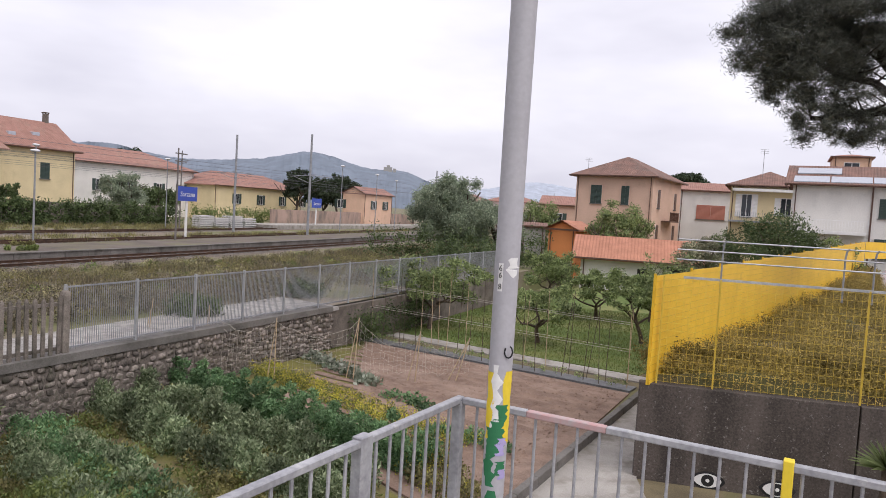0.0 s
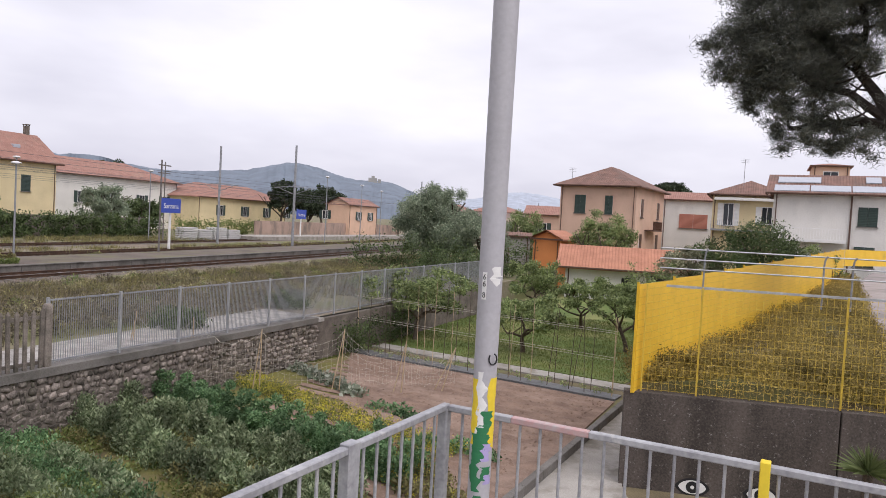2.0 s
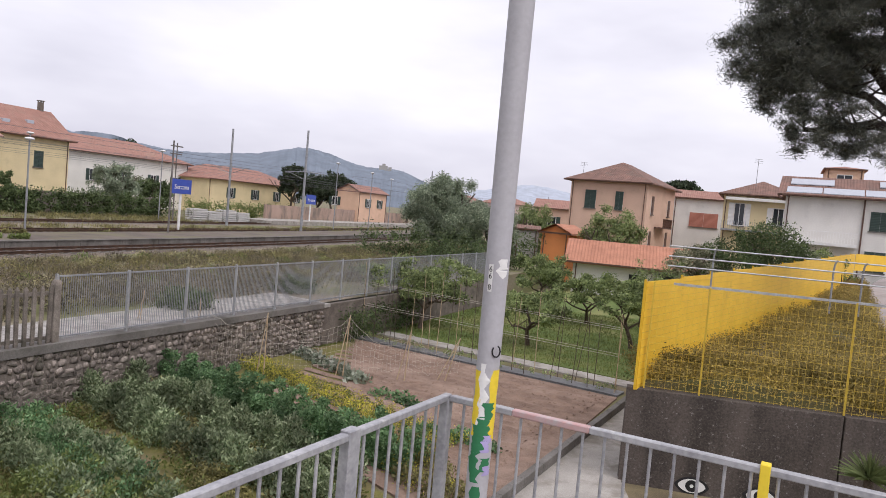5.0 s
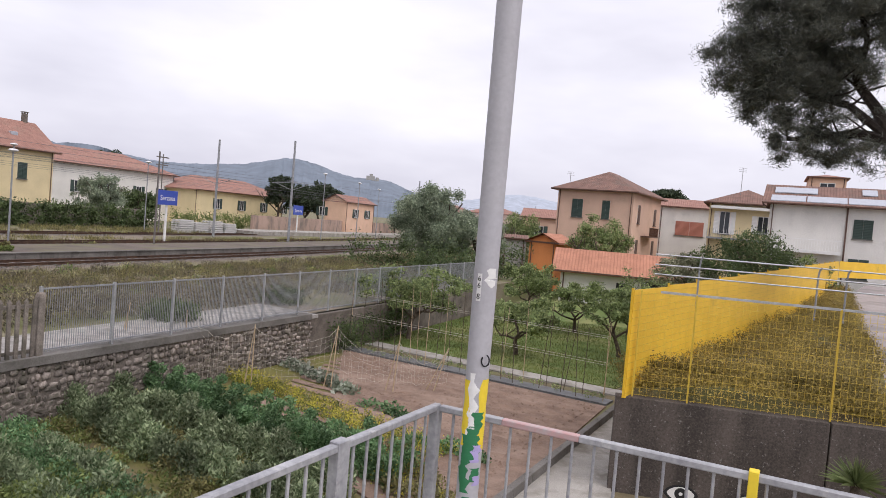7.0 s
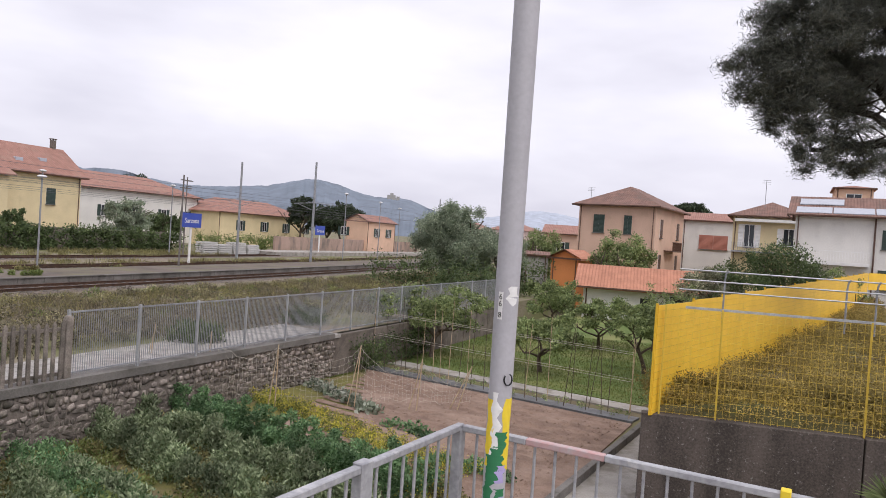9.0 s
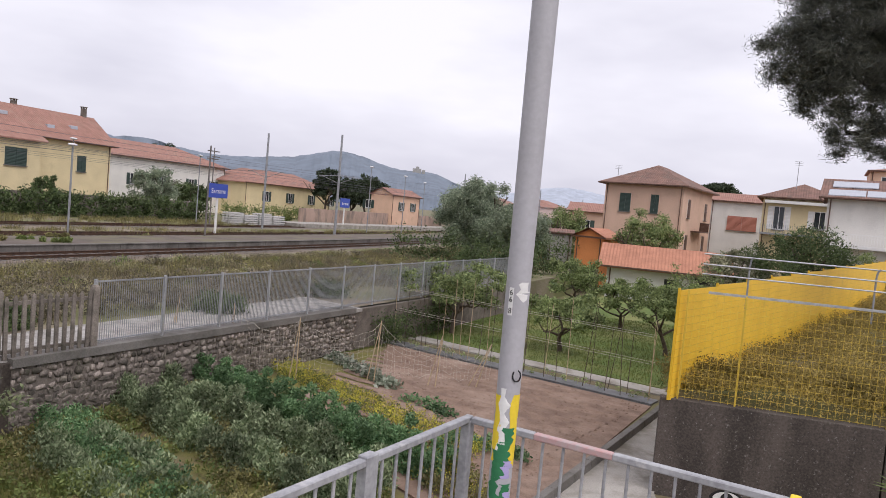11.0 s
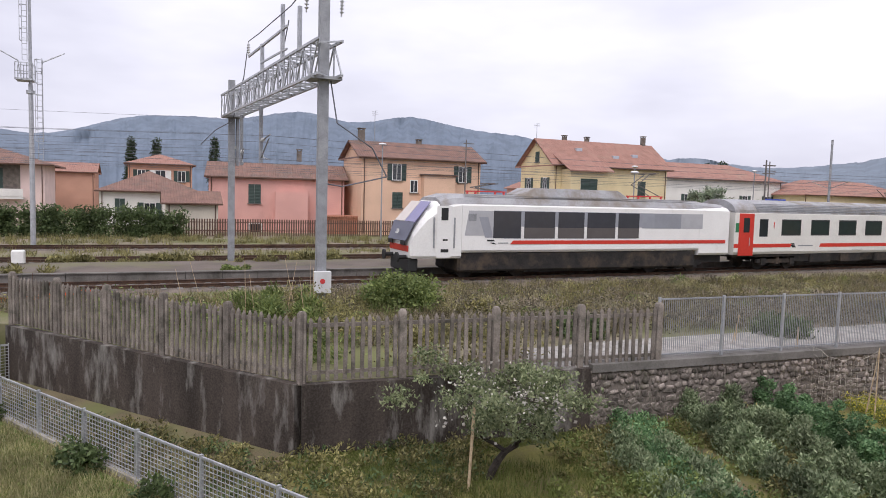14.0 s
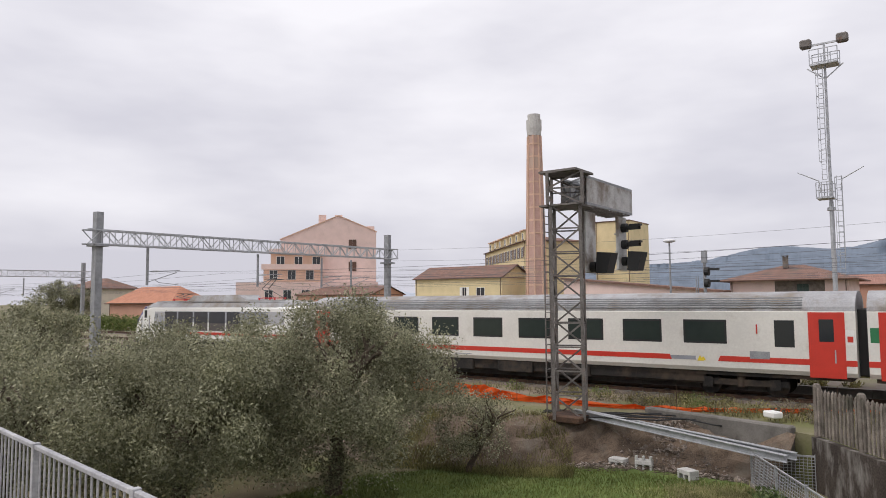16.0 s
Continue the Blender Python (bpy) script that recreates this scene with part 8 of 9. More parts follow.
def kitchen_garden():
    plant_row("pea_plants", (-8.6, 20.5), (-0.2, 14.4), 1.2, 0.95, 46000, 0.08, L["pea"], "dense row of dark green pea plants", "pea plants", 0.25, 0.4, 21)
    plant_row("broad_bean_plants", (-8.7, 18.6), (-1.4, 13.4), 0.9, 0.85, 26000, 0.1, L["bean"], "row of grey-green broad bean plants", "bean plants", 0.55, 0.55, 22, 2.6)
    plant_row("broad_bean_plants", (-8.6, 17.0), (-1.8, 12.1), 0.9, 0.8, 24000, 0.1, L["bean"], "second row of grey-green broad bean plants", "bean plants", 0.55, 0.6, 122, 2.6)
    plant_row("broad_bean_plants", (-8.3, 14.2), (-3.8, 10.4), 1.8, 0.55, 18000, 0.095, L["bean"], "patch of grey-green broad bean plants", "bean plants", 0.55, 0.7, 26, 2.6)
    plant_row("flowering_mustard", (-6.6, 23.0), (0.6, 16.2), 1.1, 0.34, 15000, 0.04, L["flower"], "strip of yellow flowering mustard", "mustard plants", 0.5, 0.35, 23)
    plant_row("mustard_foliage", (-6.6, 23.0), (0.6, 16.2), 1.2, 0.22, 9000, 0.06, L["grass"], "green stems under the mustard flowers", "mustard plants", 0.6, 0.35, 123)
    plant_row("cabbage_plants", (-5.0, 25.0), (-2.2, 21.4), 0.9, 0.12, 1700, 0.16, L["cabbage"], "rows of grey cabbages and lettuce", "cabbages", 0.2, 0.6, 24, 1.5)
    plant_row("lettuce_plants", (-1.7, 20.4), (-0.2, 19.0), 0.6, 0.14, 900, 0.12, L["pea"], "green lettuce beside the soil", "lettuce", 0.2, 0.5, 25, 1.6)
    plant_row("potato_plants", (-9.3, 15.4), (-4.6, 11.6), 1.2, 0.5, 15000, 0.075, L["pea"], "bright green potato plants in a row", "potato plants", 0.45, 0.55, 27)
    plant_row("potato_plants", (-7.0, 12.6), (-2.6, 10.0), 1.4, 0.45, 15000, 0.075, L["bush"], "yellow-green potato plants in a row", "potato plants", 0.45, 0.6, 127)
    plant_row("weeds", (-5.6, 11.4), (-0.4, 9.4), 2.4, 0.4, 9000, 0.09, L["weed"], "mixed weeds below the landing", "weeds", 0.4, 0.6, 28)
    plant_row("kerb_weeds", (-0.2, 17.2), (1.6, 16.2), 0.5, 0.35, 1500, 0.1, L["pea"], "leafy weeds by the kerb", "weeds", 0.5, 0.4, 29)
    plant_row("kerb_weeds", (-1.0, 16.2), (0.6, 12.6), 1.2, 0.5, 5000, 0.08, L["weed"], "yellowish weeds by the path", "weeds", 0.5, 0.45, 30)
    plant_row("kerb_flowers", (-0.9, 15.6), (0.4, 12.8), 1.0, 0.55, 1400, 0.04, L["flower"], "small yellow flowers by the path", "weeds", 0.5, 0.45, 130)
    rng = np.random.default_rng(31)
    # low weeds all over the beds
    for mat_, n, sd, nm, k in (("weed", 24000, 110, "low_weeds", 260), ("grass", 10000, 111, "low_greens", 170), ("bush", 7000, 112, "stray_seedlings", 150)):
        ctr = in_poly([(-9.8, 12.5), (-9.0, 19.8), (-7.4, 19.0), (-1.8, 14.4), (-0.7, 12.0), (-0.2, 10.2), (-6.5, 9.2)], k, rng)
        cen = np.c_[ctr, LOW + 0.05 + 0.16 * rng.random(len(ctr))]
        ob = leaves(nm, cen, 0.1 + 0.22 * rng.random(len(ctr)), n, 0.08, L[mat_], squash=0.8, seed=sd, upright=0.4)
        tagged(ob, "low mixed weeds between the vegetable rows", "weeds", kind="stuff")
    # rank weeds between the grid fence and the wall
    for mat_, n, sd in (("weed", 15000, 115), ("hedge", 5000, 116)):
        ctr = in_poly([(-23.0, 3.6), (-13.2, 7.6), (-10.6, 12.4), (-9.2, 9.6), (-8.0, 6.2), (-15.0, 4.9)], 190, rng)
        cen = np.c_[ctr, LOW + 0.04 + 0.12 * rng.random(len(ctr))]
        ob = leaves("strip_weeds", cen, 0.12 + 0.24 * rng.random(len(ctr)), n, 0.09, L[mat_], squash=0.7, seed=sd, upright=0.4)
        tagged(ob, "rank weeds between the fence and the wall", "weeds", kind="stuff")
    # short grass between beds and along the wall
    pts = in_poly([(-13, 7.6), (-5.0, 26.0), (-3.4, 28.2), (-8, 20), (-9.5, 15), (-11, 8)], 26000, rng)
    ob = blades("wall_grass", np.c_[pts, np.full(len(pts), LOW + 0.02)], 0.05, 0.008, L["grass"], seed=32)
    tagged(ob, "short grass along the foot of the wall", "grass", kind="stuff")
    pts = in_poly([(-12.5, 7.3), (-9, 12), (-8.2, 15.5), (-0.5, 9), (-5, 7)], 22000, rng)
    ob = blades("garden_grass", np.c_[pts, np.full(len(pts), LOW)], 0.2, 0.008, L["grass"], seed=33)
    tagged(ob, "rough grass in the kitchen garden", "grass", kind="stuff")
    pts = in_poly([(-2.2, 31.0), (7.0, 25.4), (12, 32), (14, 42), (3, 44)], 40000, rng)
    ob = blades("orchard_grass", np.c_[pts, np.full(len(pts), LOW + 0.03)], 0.07, 0.012, L["grass"], seed=34)
    tagged(ob, "mown grass under the fruit trees", "grass", kind="stuff")
    pts = in_poly([(-23.6, 2.8), (-5.8, 6.0), (-6, -2), (-12, -14), (-22, -9), (-25.2, -4)], 110000, rng)
    ob = blades("yard_grass", np.c_[pts, np.full(len(pts), LOW + 0.03)], 0.09, 0.009, L["grass"], seed=35)
    tagged(ob, "rough lawn grass beside the railway", "grass", kind="stuff")
    pts = in_poly([(-23.2, 2.9), (-8, 5.5), (-7.5, 3.0), (-14, 1.6), (-23.0, 0.6)], 34000, rng)
    pts = pts + rng.normal(size=pts.shape) * 0.35
    ob = blades("dry_yard_grass", np.c_[pts, np.full(len(pts), LOW + 0.03)], 0.12, 0.011, L["straw"], seed=36)
    tagged(ob, "straw-coloured dry grass along the grid fence", "grass", kind="stuff")
    # tufts along the fence
    cen = [(x, 2.9 + (x + 23.8) * 0.181 - 0.25, LOW + 0.15) for x in (-21.5, -20.9, -20.2, -19.6, -15.4, -14.9, -12.5)]
    tagged(leaves("fence_weeds", cen, 0.42, 3800, 0.13, L["hedge"], seed=37, upright=0.3), "leafy weeds growing through the grid fence", "weeds", kind="stuff")


def railway_weeds():
    rng = np.random.default_rng(41)
    far, end, fp, corner, left = FENCE

    def band(poly, n, h, mat_, name, label, seed, w=0.012):
        pts = in_poly(poly, n, rng)
        # gathered in tufts
        k = rng.integers(0, max(20, len(pts) // 45), len(pts))
        pts = pts[k] + rng.normal(size=pts.shape) * (0.25 + 0.3 * (k % 5 == 0))[:, None]
        ob = blades(name, np.c_[pts, np.full(len(pts), TOP)], h, w, L[mat_], seed=seed)
        tagged(ob, label, "grass", kind="stuff")

    strip = [rail_xy(20, 28.9), rail_xy(-95, 28.9), rail_xy(-70, 17), (2.5, 46), (-7.6, 29.0), (-12.6, 17.0), (-15.6, 10.0), (-24.0, 7.4)]
    band(strip, 52000, 0.36, "drygrass", "dry_grass_strip", "tall straw-coloured grass beside the track", 42)
    band(strip, 36000, 0.3, "weed", "green_grass_strip", "green weeds among the dry grass", 43)
    band([rail_xy(60, 39), rail_xy(-260, 39), rail_xy(-260, 41.4), rail_xy(60, 41.4)], 22000, 0.28, "drygrass", "platform_grass", "yellow grass behind the platform", 44, 0.02)
    band([rail_xy(60, 44.9), rail_xy(-200, 44.9), rail_xy(-200, 50), rail_xy(60, 50)], 26000, 0.3, "weed", "track_grass", "weeds between the tracks", 45, 0.02)
    band([rail_xy(70, 54), rail_xy(-70, 54), rail_xy(-70, 63), rail_xy(70, 63)], 30000, 0.38, "weed", "yard_weeds", "rough weeds beyond the tracks", 46, 0.02)
    # low scrub all over the strip
    for mt, cnt, k, sd in (("weed", 42000, 330, 61), ("bramble", 42000, 300, 62), ("bush", 15000, 110, 63), ("straw", 14000, 130, 64)):
        ctr = in_poly(strip[:3] + strip[4:], k, rng)
        ctr = ctr[ctr @ np.array([-math.sin(AXIS), math.cos(AXIS)]) < 29.0]
        cen = np.c_[ctr, TOP + 0.06 + 0.2 * rng.random(len(ctr))]
        ob = leaves("track_scrub", cen, 0.2 + 0.4 * rng.random(len(ctr)), cnt, 0.11, L[mt], squash=0.55, seed=sd, upright=0.4, aspect=3)
        tagged(ob, "low scrub and weeds beside the track", "weeds", kind="stuff")
    # shrubs by the fence and along the tracks
    for c, r, n, size, mt, label in (((-19.5, 16.4, 0.35), 1.35, 9000, 0.15, "bush", "rounded bright green bush by the track"), ((-21.5, 18.2, 0.0), 0.9, 3500, 0.15, "bush", "low green bush by the track"), ((-16.5, 17.5, 0.0), 0.8, 3000, 0.13, "weed", "scrubby bush behind the fence"),
                                     ((-14.6, 12.8, -0.1), 0.6, 1800, 0.12, "weed", "weedy shrub behind the pickets"), ((-12.5, 17.6, 0.0), 0.9, 3200, 0.12, "hedge", "dark shrub behind the bar fence"), ((-8.6, 23.2, 0.0), 0.9, 3200, 0.12, "hedge", "dark shrub behind the bar fence"), ((-6.4, 29.5, 0.0), 1.0, 3200, 0.12, "hedge", "dark shrub behind the bar fence")):
        cc = [(c[0] + r * 0.55 * math.cos(t), c[1] + r * 0.55 * math.sin(t), c[2] + 0.2 * math.sin(3 * t)) for t in np.linspace(0, 6, 7)] + [c]
        ob = leaves("bush", cc, r * 0.62, n, size, L[mt], squash=0.85, shell=0.5, seed=n)
        tagged(ob, label, "bush", "railway bushes")
    for s, n0, h, w in ((-9, 39.9, 0.7, 2.2), (-1, 39.9, 0.65, 1.8), (12.5, 39.6, 0.75, 1.6), (-18, 40.2, 0.8, 2.4), (3.5, 40.0, 0.6, 1.5)):
        cc = [rail_pt(s + (i - 2) * w / 4, n0 + 0.2 * math.sin(i), TOP + h * 0.45) for i in range(5)]
        ob = leaves("bush", cc, h * 0.7, 3200, 0.2, L["weed"], squash=0.8, seed=int(100 + s + 30), upright=0.4)
        tagged(ob, "dusty weed clump at the platform's back", "bush", "platform bushes")
    # weed clumps on the platform and between the tracks
    for k in range(34):
        s0, n0 = 22 - 62 * rng.random(), (33.9 + 4.5 * rng.random()) if k % 2 else (38.9 + 1.8 * rng.random())
        h = 0.3 + 0.5 * rng.random()
        base = 0.2 if n0 < 38.6 else TOP
        cc = [(*curve_xy(s0 + 0.6 * rng.normal(), n0 + 0.15 * rng.normal()), base + h * 0.35 * rng.random()) for _ in range(5)]
        ob = leaves("bush", cc, h * 0.55, 700, 0.17, L["weed" if k % 3 else "bush"], squash=0.85, seed=700 + k, upright=0.5, aspect=3)
        tagged(ob, "tuft of weeds growing on the old platform", "bush", "platform weeds")
    # weeds behind the pickets
    for pts, mt, sd in (([(-13.9, 9.6), (-18.5, 8.6), (-23.2, 7.0)], "bush", 48), ([(-12.9, 10.5), (-11.3, 14.4)], "weed", 49), ([(-15.5, 11.5), (-21.0, 13.0)], "weed", 50)):
        hedge_run("fence_weeds", pts, TOP, 0.85, 1.3, mt, "leafy weeds behind the pickets", 1500, 0.11, sd)
    # tall flowering stalks by the post
    tw = thing("wild_reeds", "tall pale seed stalks by the track", "weeds", pose(-19.5, 10.8, TOP))
    for k in range(9):
        bm = bmesh.new()
        x, y = rng.normal() * 0.7, rng.normal() * 0.9
        tube(bm, (x, y, 0), (x + 0.25 * rng.normal(), y + 0.25 * rng.normal(), 1.3 + 0.8 * rng.random()), 0.014, 0.006, 5)
        part("stalk", bm, M["cane"], tw)
    cen = [(rng.normal() * 0.9, rng.normal() * 1.1, 0.35 + 0.4 * rng.random()) for _ in range(16)]
    leaves("foliage", cen, 0.4, 3600, 0.22, L["bush"], tw, aspect=5, seed=47, upright=0.6)


def debris():
    # broken bank, low wall, beams and blocks at the left of the fence
    bm = bmesh.new()
    rng = np.random.default_rng(51)
    topl = [(-23.9, 4.3), (-25.4, 3.3), (-26.8, 0.6), (-26.4, -1.4), (-25.6, -3.6), (-27.5, -8), (-31, -17)]
    botl = [(-23.6, 3.6), (-24.6, 1.9), (-25.3, -0.2), (-25.1, -2.2), (-23.8, -4.4), (-23.6, -9.2), (-26.6, -18.6)]
    rows = []
    for f in np.linspace(0, 1, 7):
        row = []
        for i in range(len(topl) - 1):
            for g in np.linspace(0, 1, 6)[: 6 if i == len(topl) - 2 else 5]:
                p = np.array(topl[i]) * (1 - g) + np.array(topl[i + 1]) * g
                q = np.array(botl[i]) * (1 - g) + np.array(botl[i + 1]) * g
                xy = p * (1 - f) + q * f
                row.append(bm.verts.new((*xy, (TOP + 0.01) * (1 - f) + (LOW + 0.02) * f + 0.12 * math.sin(math.pi * f) * rng.normal())))
        rows.append(row)
    for r0, r1 in zip(rows, rows[1:]):
        for i in range(len(r0) - 1):
            bm.faces.new((r0[i], r0[i + 1], r1[i + 1], r1[i]))
    tagged(part("bank_rubble", bm, M["bank_earth"]), "brown earth bank with rubble below the tracks", "bank", kind="structure")
    bm = bmesh.new()
    pts = in_poly([(-23.7, 3.4), (-25.3, 3.2), (-26.7, 0.6), (-26.0, -2.6), (-24.6, -3.4), (-25.0, 0)], 1700, rng)
    for x, y in pts:
        # height of the bank under the piece
        f = min(1.0, max(0.0, (x + 26.9 - 0.33 * max(0, y)) / 1.6))
        z = TOP * (1 - f) + LOW * f + 0.06
        s = 0.02 + 0.09 * rng.random() ** 2
        m = pose(x, y, z, rng.random() * 360, rng.random() * 360, rng.random() * 360)
        box(bm, -s, s, -s * 0.6, s * 0.6, -s * 0.35, s * 0.35, m)
    tagged(part("rubble", bm, M["rubble"]), "broken stones and litter on the bank", "rubble", kind="stuff")
    # dry twigs and cut stalks
    bm = bmesh.new()
    for x, y in in_poly([(-23.7, 3.2), (-25.3, 3.0), (-26.6, 0.6), (-26.0, -2.6), (-24.2, -4.4), (-24.4, 0)], 260, rng):
        f = min(1.0, max(0.0, (x + 26.9 - 0.33 * max(0, y)) / 1.6))
        z, a, ln = TOP * (1 - f) + LOW * f + 0.12, rng.random() * 6.283, 0.15 + 0.35 * rng.random()
        tube(bm, (x - ln * math.cos(a), y - ln * math.sin(a), z), (x + ln * math.cos(a), y + ln * math.sin(a), z + 0.1 * rng.normal()), 0.01, 0.006, 5)
    tagged(part("twigs", bm, M["bark"]), "dry twigs and cut stalks on the bank", "twigs", kind="stuff")
    pts = in_poly([(-25.4, -2.6), (-23.2, -2.4), (-22.8, -4.4), (-23.4, -9.2), (-27.2, -8.4)], 16000, rng)
    xt = np.interp(pts[:, 1], [-8, -3.6, -1.4], [-27.5, -25.6, -26.4])
    xb = np.interp(pts[:, 1], [-9.2, -4.4, -2.2], [-23.6, -23.8, -25.1])
    zz = np.clip((pts[:, 0] - xt) / (xb - xt), 0, 1)
    tagged(blades("bank_grass", np.c_[pts, TOP * (1 - zz) + LOW * zz], 0.2, 0.012, L["weed"], seed=53), "weedy grass on the railway bank", "grass", kind="stuff")
    m = axis_pose((-24.3, 4.3, 0), (-27.6, -0.2, 0))
    bm = bmesh.new()
    box(bm, 0, 5.4, -0.2, 0.2, -1.4, -0.02, m, 0.05)
    tagged(part("wall_low", bm, M["coping"]), "low broken concrete wall at the tracks", "wall", kind="structure")
    for k, (a, b) in enumerate((((-26.3, -2.3, -0.25), (-23.35, 4.2, -0.85)), ((-26.1, -2.6, -0.2), (-23.15, 3.9, -0.9)))):
        bmth = thing("steel_beam", "long galvanised channel beam lying on the bank", "steel beam", group="steel beams")
        bm = bmesh.new()
        bar(bm, a, b, 0.2, 0.02)
        a2, b2 = Vector(a) + Vector((0, 0, 0.2)), Vector(b) + Vector((0, 0, 0.2))
        bar(bm, a2, b2, 0.2, 0.02)
        bar(bm, Vector(a) + Vector((0, 0, 0.1)), Vector(b) + Vector((0, 0, 0.1)), 0.02, 0.18)
        part("channel", bm, M["galv"], bmth)
    for x, y, rz, up in ((-25.25, -1.05, 65, 0), (-25.15, -0.2, 80, 1), (-24.1, 1.15, 40, 0)):
        cb = thing("concrete_block", "pale hollow concrete cable block on the grass", "concrete block", pose(x, y, LOW + 0.03, 0, 0, rz), "concrete blocks")
        bm = bmesh.new()
        box(bm, -0.28, 0.28, -0.2, 0.2, 0.16, 0.3, None, 0.015)
        part("slab", bm, M["block"], cb)
        for xx in (-0.24, 0, 0.24):
            bm = bmesh.new()
            box(bm, xx - 0.035, xx + 0.035, -0.19, 0.19, 0, 0.16)
            if up:
                box(bm, xx - 0.035, xx + 0.035, -0.19, 0.0, 0.3, 0.44)
            part("rib", bm, M["block"], cb)
    bm = bmesh.new()
    box(bm, -0.26, 0.26, -0.2, 0.2, -0.02, 0.2, pose(-26.0, 4.0, -0.02, 0, 0, 30), 0.04)
    tagged(part("white_block", bm, M["white"]), "white painted block on the low wall", "concrete block")
    # cables on the ground
    for k in range(5):
        pts = [(-26.8 + 0.3 * k + 0.3 * rng.normal(), -3.5 + 1.1 * i + 0.25 * rng.normal(), TOP + 0.03 - 0.1 * max(0, i - 4)) for i in range(8)]
        bm = bmesh.new()
        chain(bm, pts, 0.025, 6)
        tagged(part("cable", bm, M["black"]), "black cable lying on the ground", "cable", "loose cables")
    # orange safety net along the track
    net = thing("safety_net", "long strip of orange plastic safety net", "safety net")
    line = [(-31.5, -11.0), (-29.6, -7.2), (-28.9, -5.2), (-28.0, -2.0), (-27.6, 1.0), (-27.9, 3.6), (-28.3, 6.5), (-28.8, 8.6)]
    hts = [0.6, 0.6, 0.34, 0.17, 0.16, 0.16, 0.16, 0.15]
    v0 = []
    bm = bmesh.new()
    for i in range(len(line) - 1):
        for g in np.linspace(0, 1, 9)[: 9 if i == len(line) - 2 else 8]:
            x, y = (1 - g) * line[i][0] + g * line[i + 1][0], (1 - g) * line[i][1] + g * line[i + 1][1]
            h = (1 - g) * hts[i] + g * hts[i + 1]
            w = 0.06 * rng.normal()
            v0.append([bm.verts.new((x + w + 0.1 * j / 3 * rng.normal(), y, TOP + 0.02 + h * j / 3 * (1 + 0.12 * rng.normal()))) for j in range(4)])
    for a, b in zip(v0, v0[1:]):
        for j in range(3):
            bm.faces.new((a[j], b[j], b[j + 1], a[j + 1]))
    r = bmesh.ops.solidify(bm, geom=bm.faces[:], thickness=0.012)
    part("net", bm, M["orange_net"], net)
    for x, y in line[::2]:
        bm = bmesh.new()
        tube(bm, (x, y, TOP), (x, y, TOP + 1.0), 0.012, seg=6)
        part("stake", bm, M["rust"], net)


# ---- trees and hedges ----
def fruit_tree(x, y, h, r, mat_, label, count=5200, size=0.15, seed=1, flat=0.5, lean=(0.1, 0), bark="bark", trunk=0.12):
    t = thing("fruit_tree", label, "fruit tree", pose(x, y, LOW), "orchard trees")
    rng = np.random.default_rng(seed)
    bm = bmesh.new()
    ends = limbs(bm, (0, 0, -0.05), h * 0.46, 1.3, trunk, rng, 4, 2, lean)
    part("trunk", bm, M[bark], t)
    cen = []
    for i in range(26):
        a = 2 * math.pi * i / 26 + rng.normal() * 0.3
        rr = r * (0.25 + 0.8 * rng.random())
        cen.append((rr * math.cos(a) + lean[0] * h * 0.5, rr * math.sin(a) + lean[1] * h * 0.5, h * (0.82 + 0.09 * rng.normal())))
    cen += [(e[0], e[1], e[2]) for e in ends[1:] if e[2] > h * 0.5]
    leaves("crown", cen, r * (0.12 + 0.14 * rng.random(len(cen))), count, size, L[mat_], t, squash=flat + 0.15, shell=0.2, seed=seed + 7)
    return t


def broad_tree(name, x, y, base, h, r, mat_, label, count, size, seed, trunk=0.2, low=0.25, squash=0.9, group="", bark="bark", hang=0.0, category="tree"):
    t = thing(name, label, category, pose(x, y, base), group)
    rng = np.random.default_rng(seed)
    bm = bmesh.new()
    limbs(bm, (0, 0, -0.1), h * 0.4, 0.8, trunk, rng, 5, 2)
    part("trunk", bm, M[bark], t)
    cen, rad = [], []
    mid = h * (low + (1 - low) / 2)
    half = h * (1 - low) / 2
    for i in range(74):
        d = rng.normal(size=3)
        d /= np.linalg.norm(d)
        k = 0.4 + 0.5 * rng.random()
        cen.append((d[0] * r * k, d[1] * r * k, mid + d[2] * half * k))
        rad.append(r * (0.11 + 0.15 * rng.random()))
    leaves("crown", cen, rad, count, size, L[mat_], t, squash=squash, shell=0.3, seed=seed + 3, hang=hang)
    return t


def hedge_run(name, pts, base, h, w, mat_, label, per=900, size=0.16, seed=1):
    rng = np.random.default_rng(seed)
    cen = []
    for (x0, y0), (x1, y1) in zip(pts, pts[1:]):
        ln = math.hypot(x1 - x0, y1 - y0)
        k = int(ln / (w * 0.33)) + 1
        for i in range(k):
            f = (i + rng.random()) / k
            for z in (0.25, 0.7):
                cen.append((x0 + (x1 - x0) * f + rng.normal() * w * 0.15, y0 + (y1 - y0) * f + rng.normal() * w * 0.15, base + h * z * (0.85 + 0.3 * rng.random())))
    ob = leaves(name, cen, w * 0.55, int(per * len(cen) / 14), size, L[mat_], squash=0.9, shell=0.05, seed=seed)
    return tagged(ob, label, "hedge", kind="stuff")


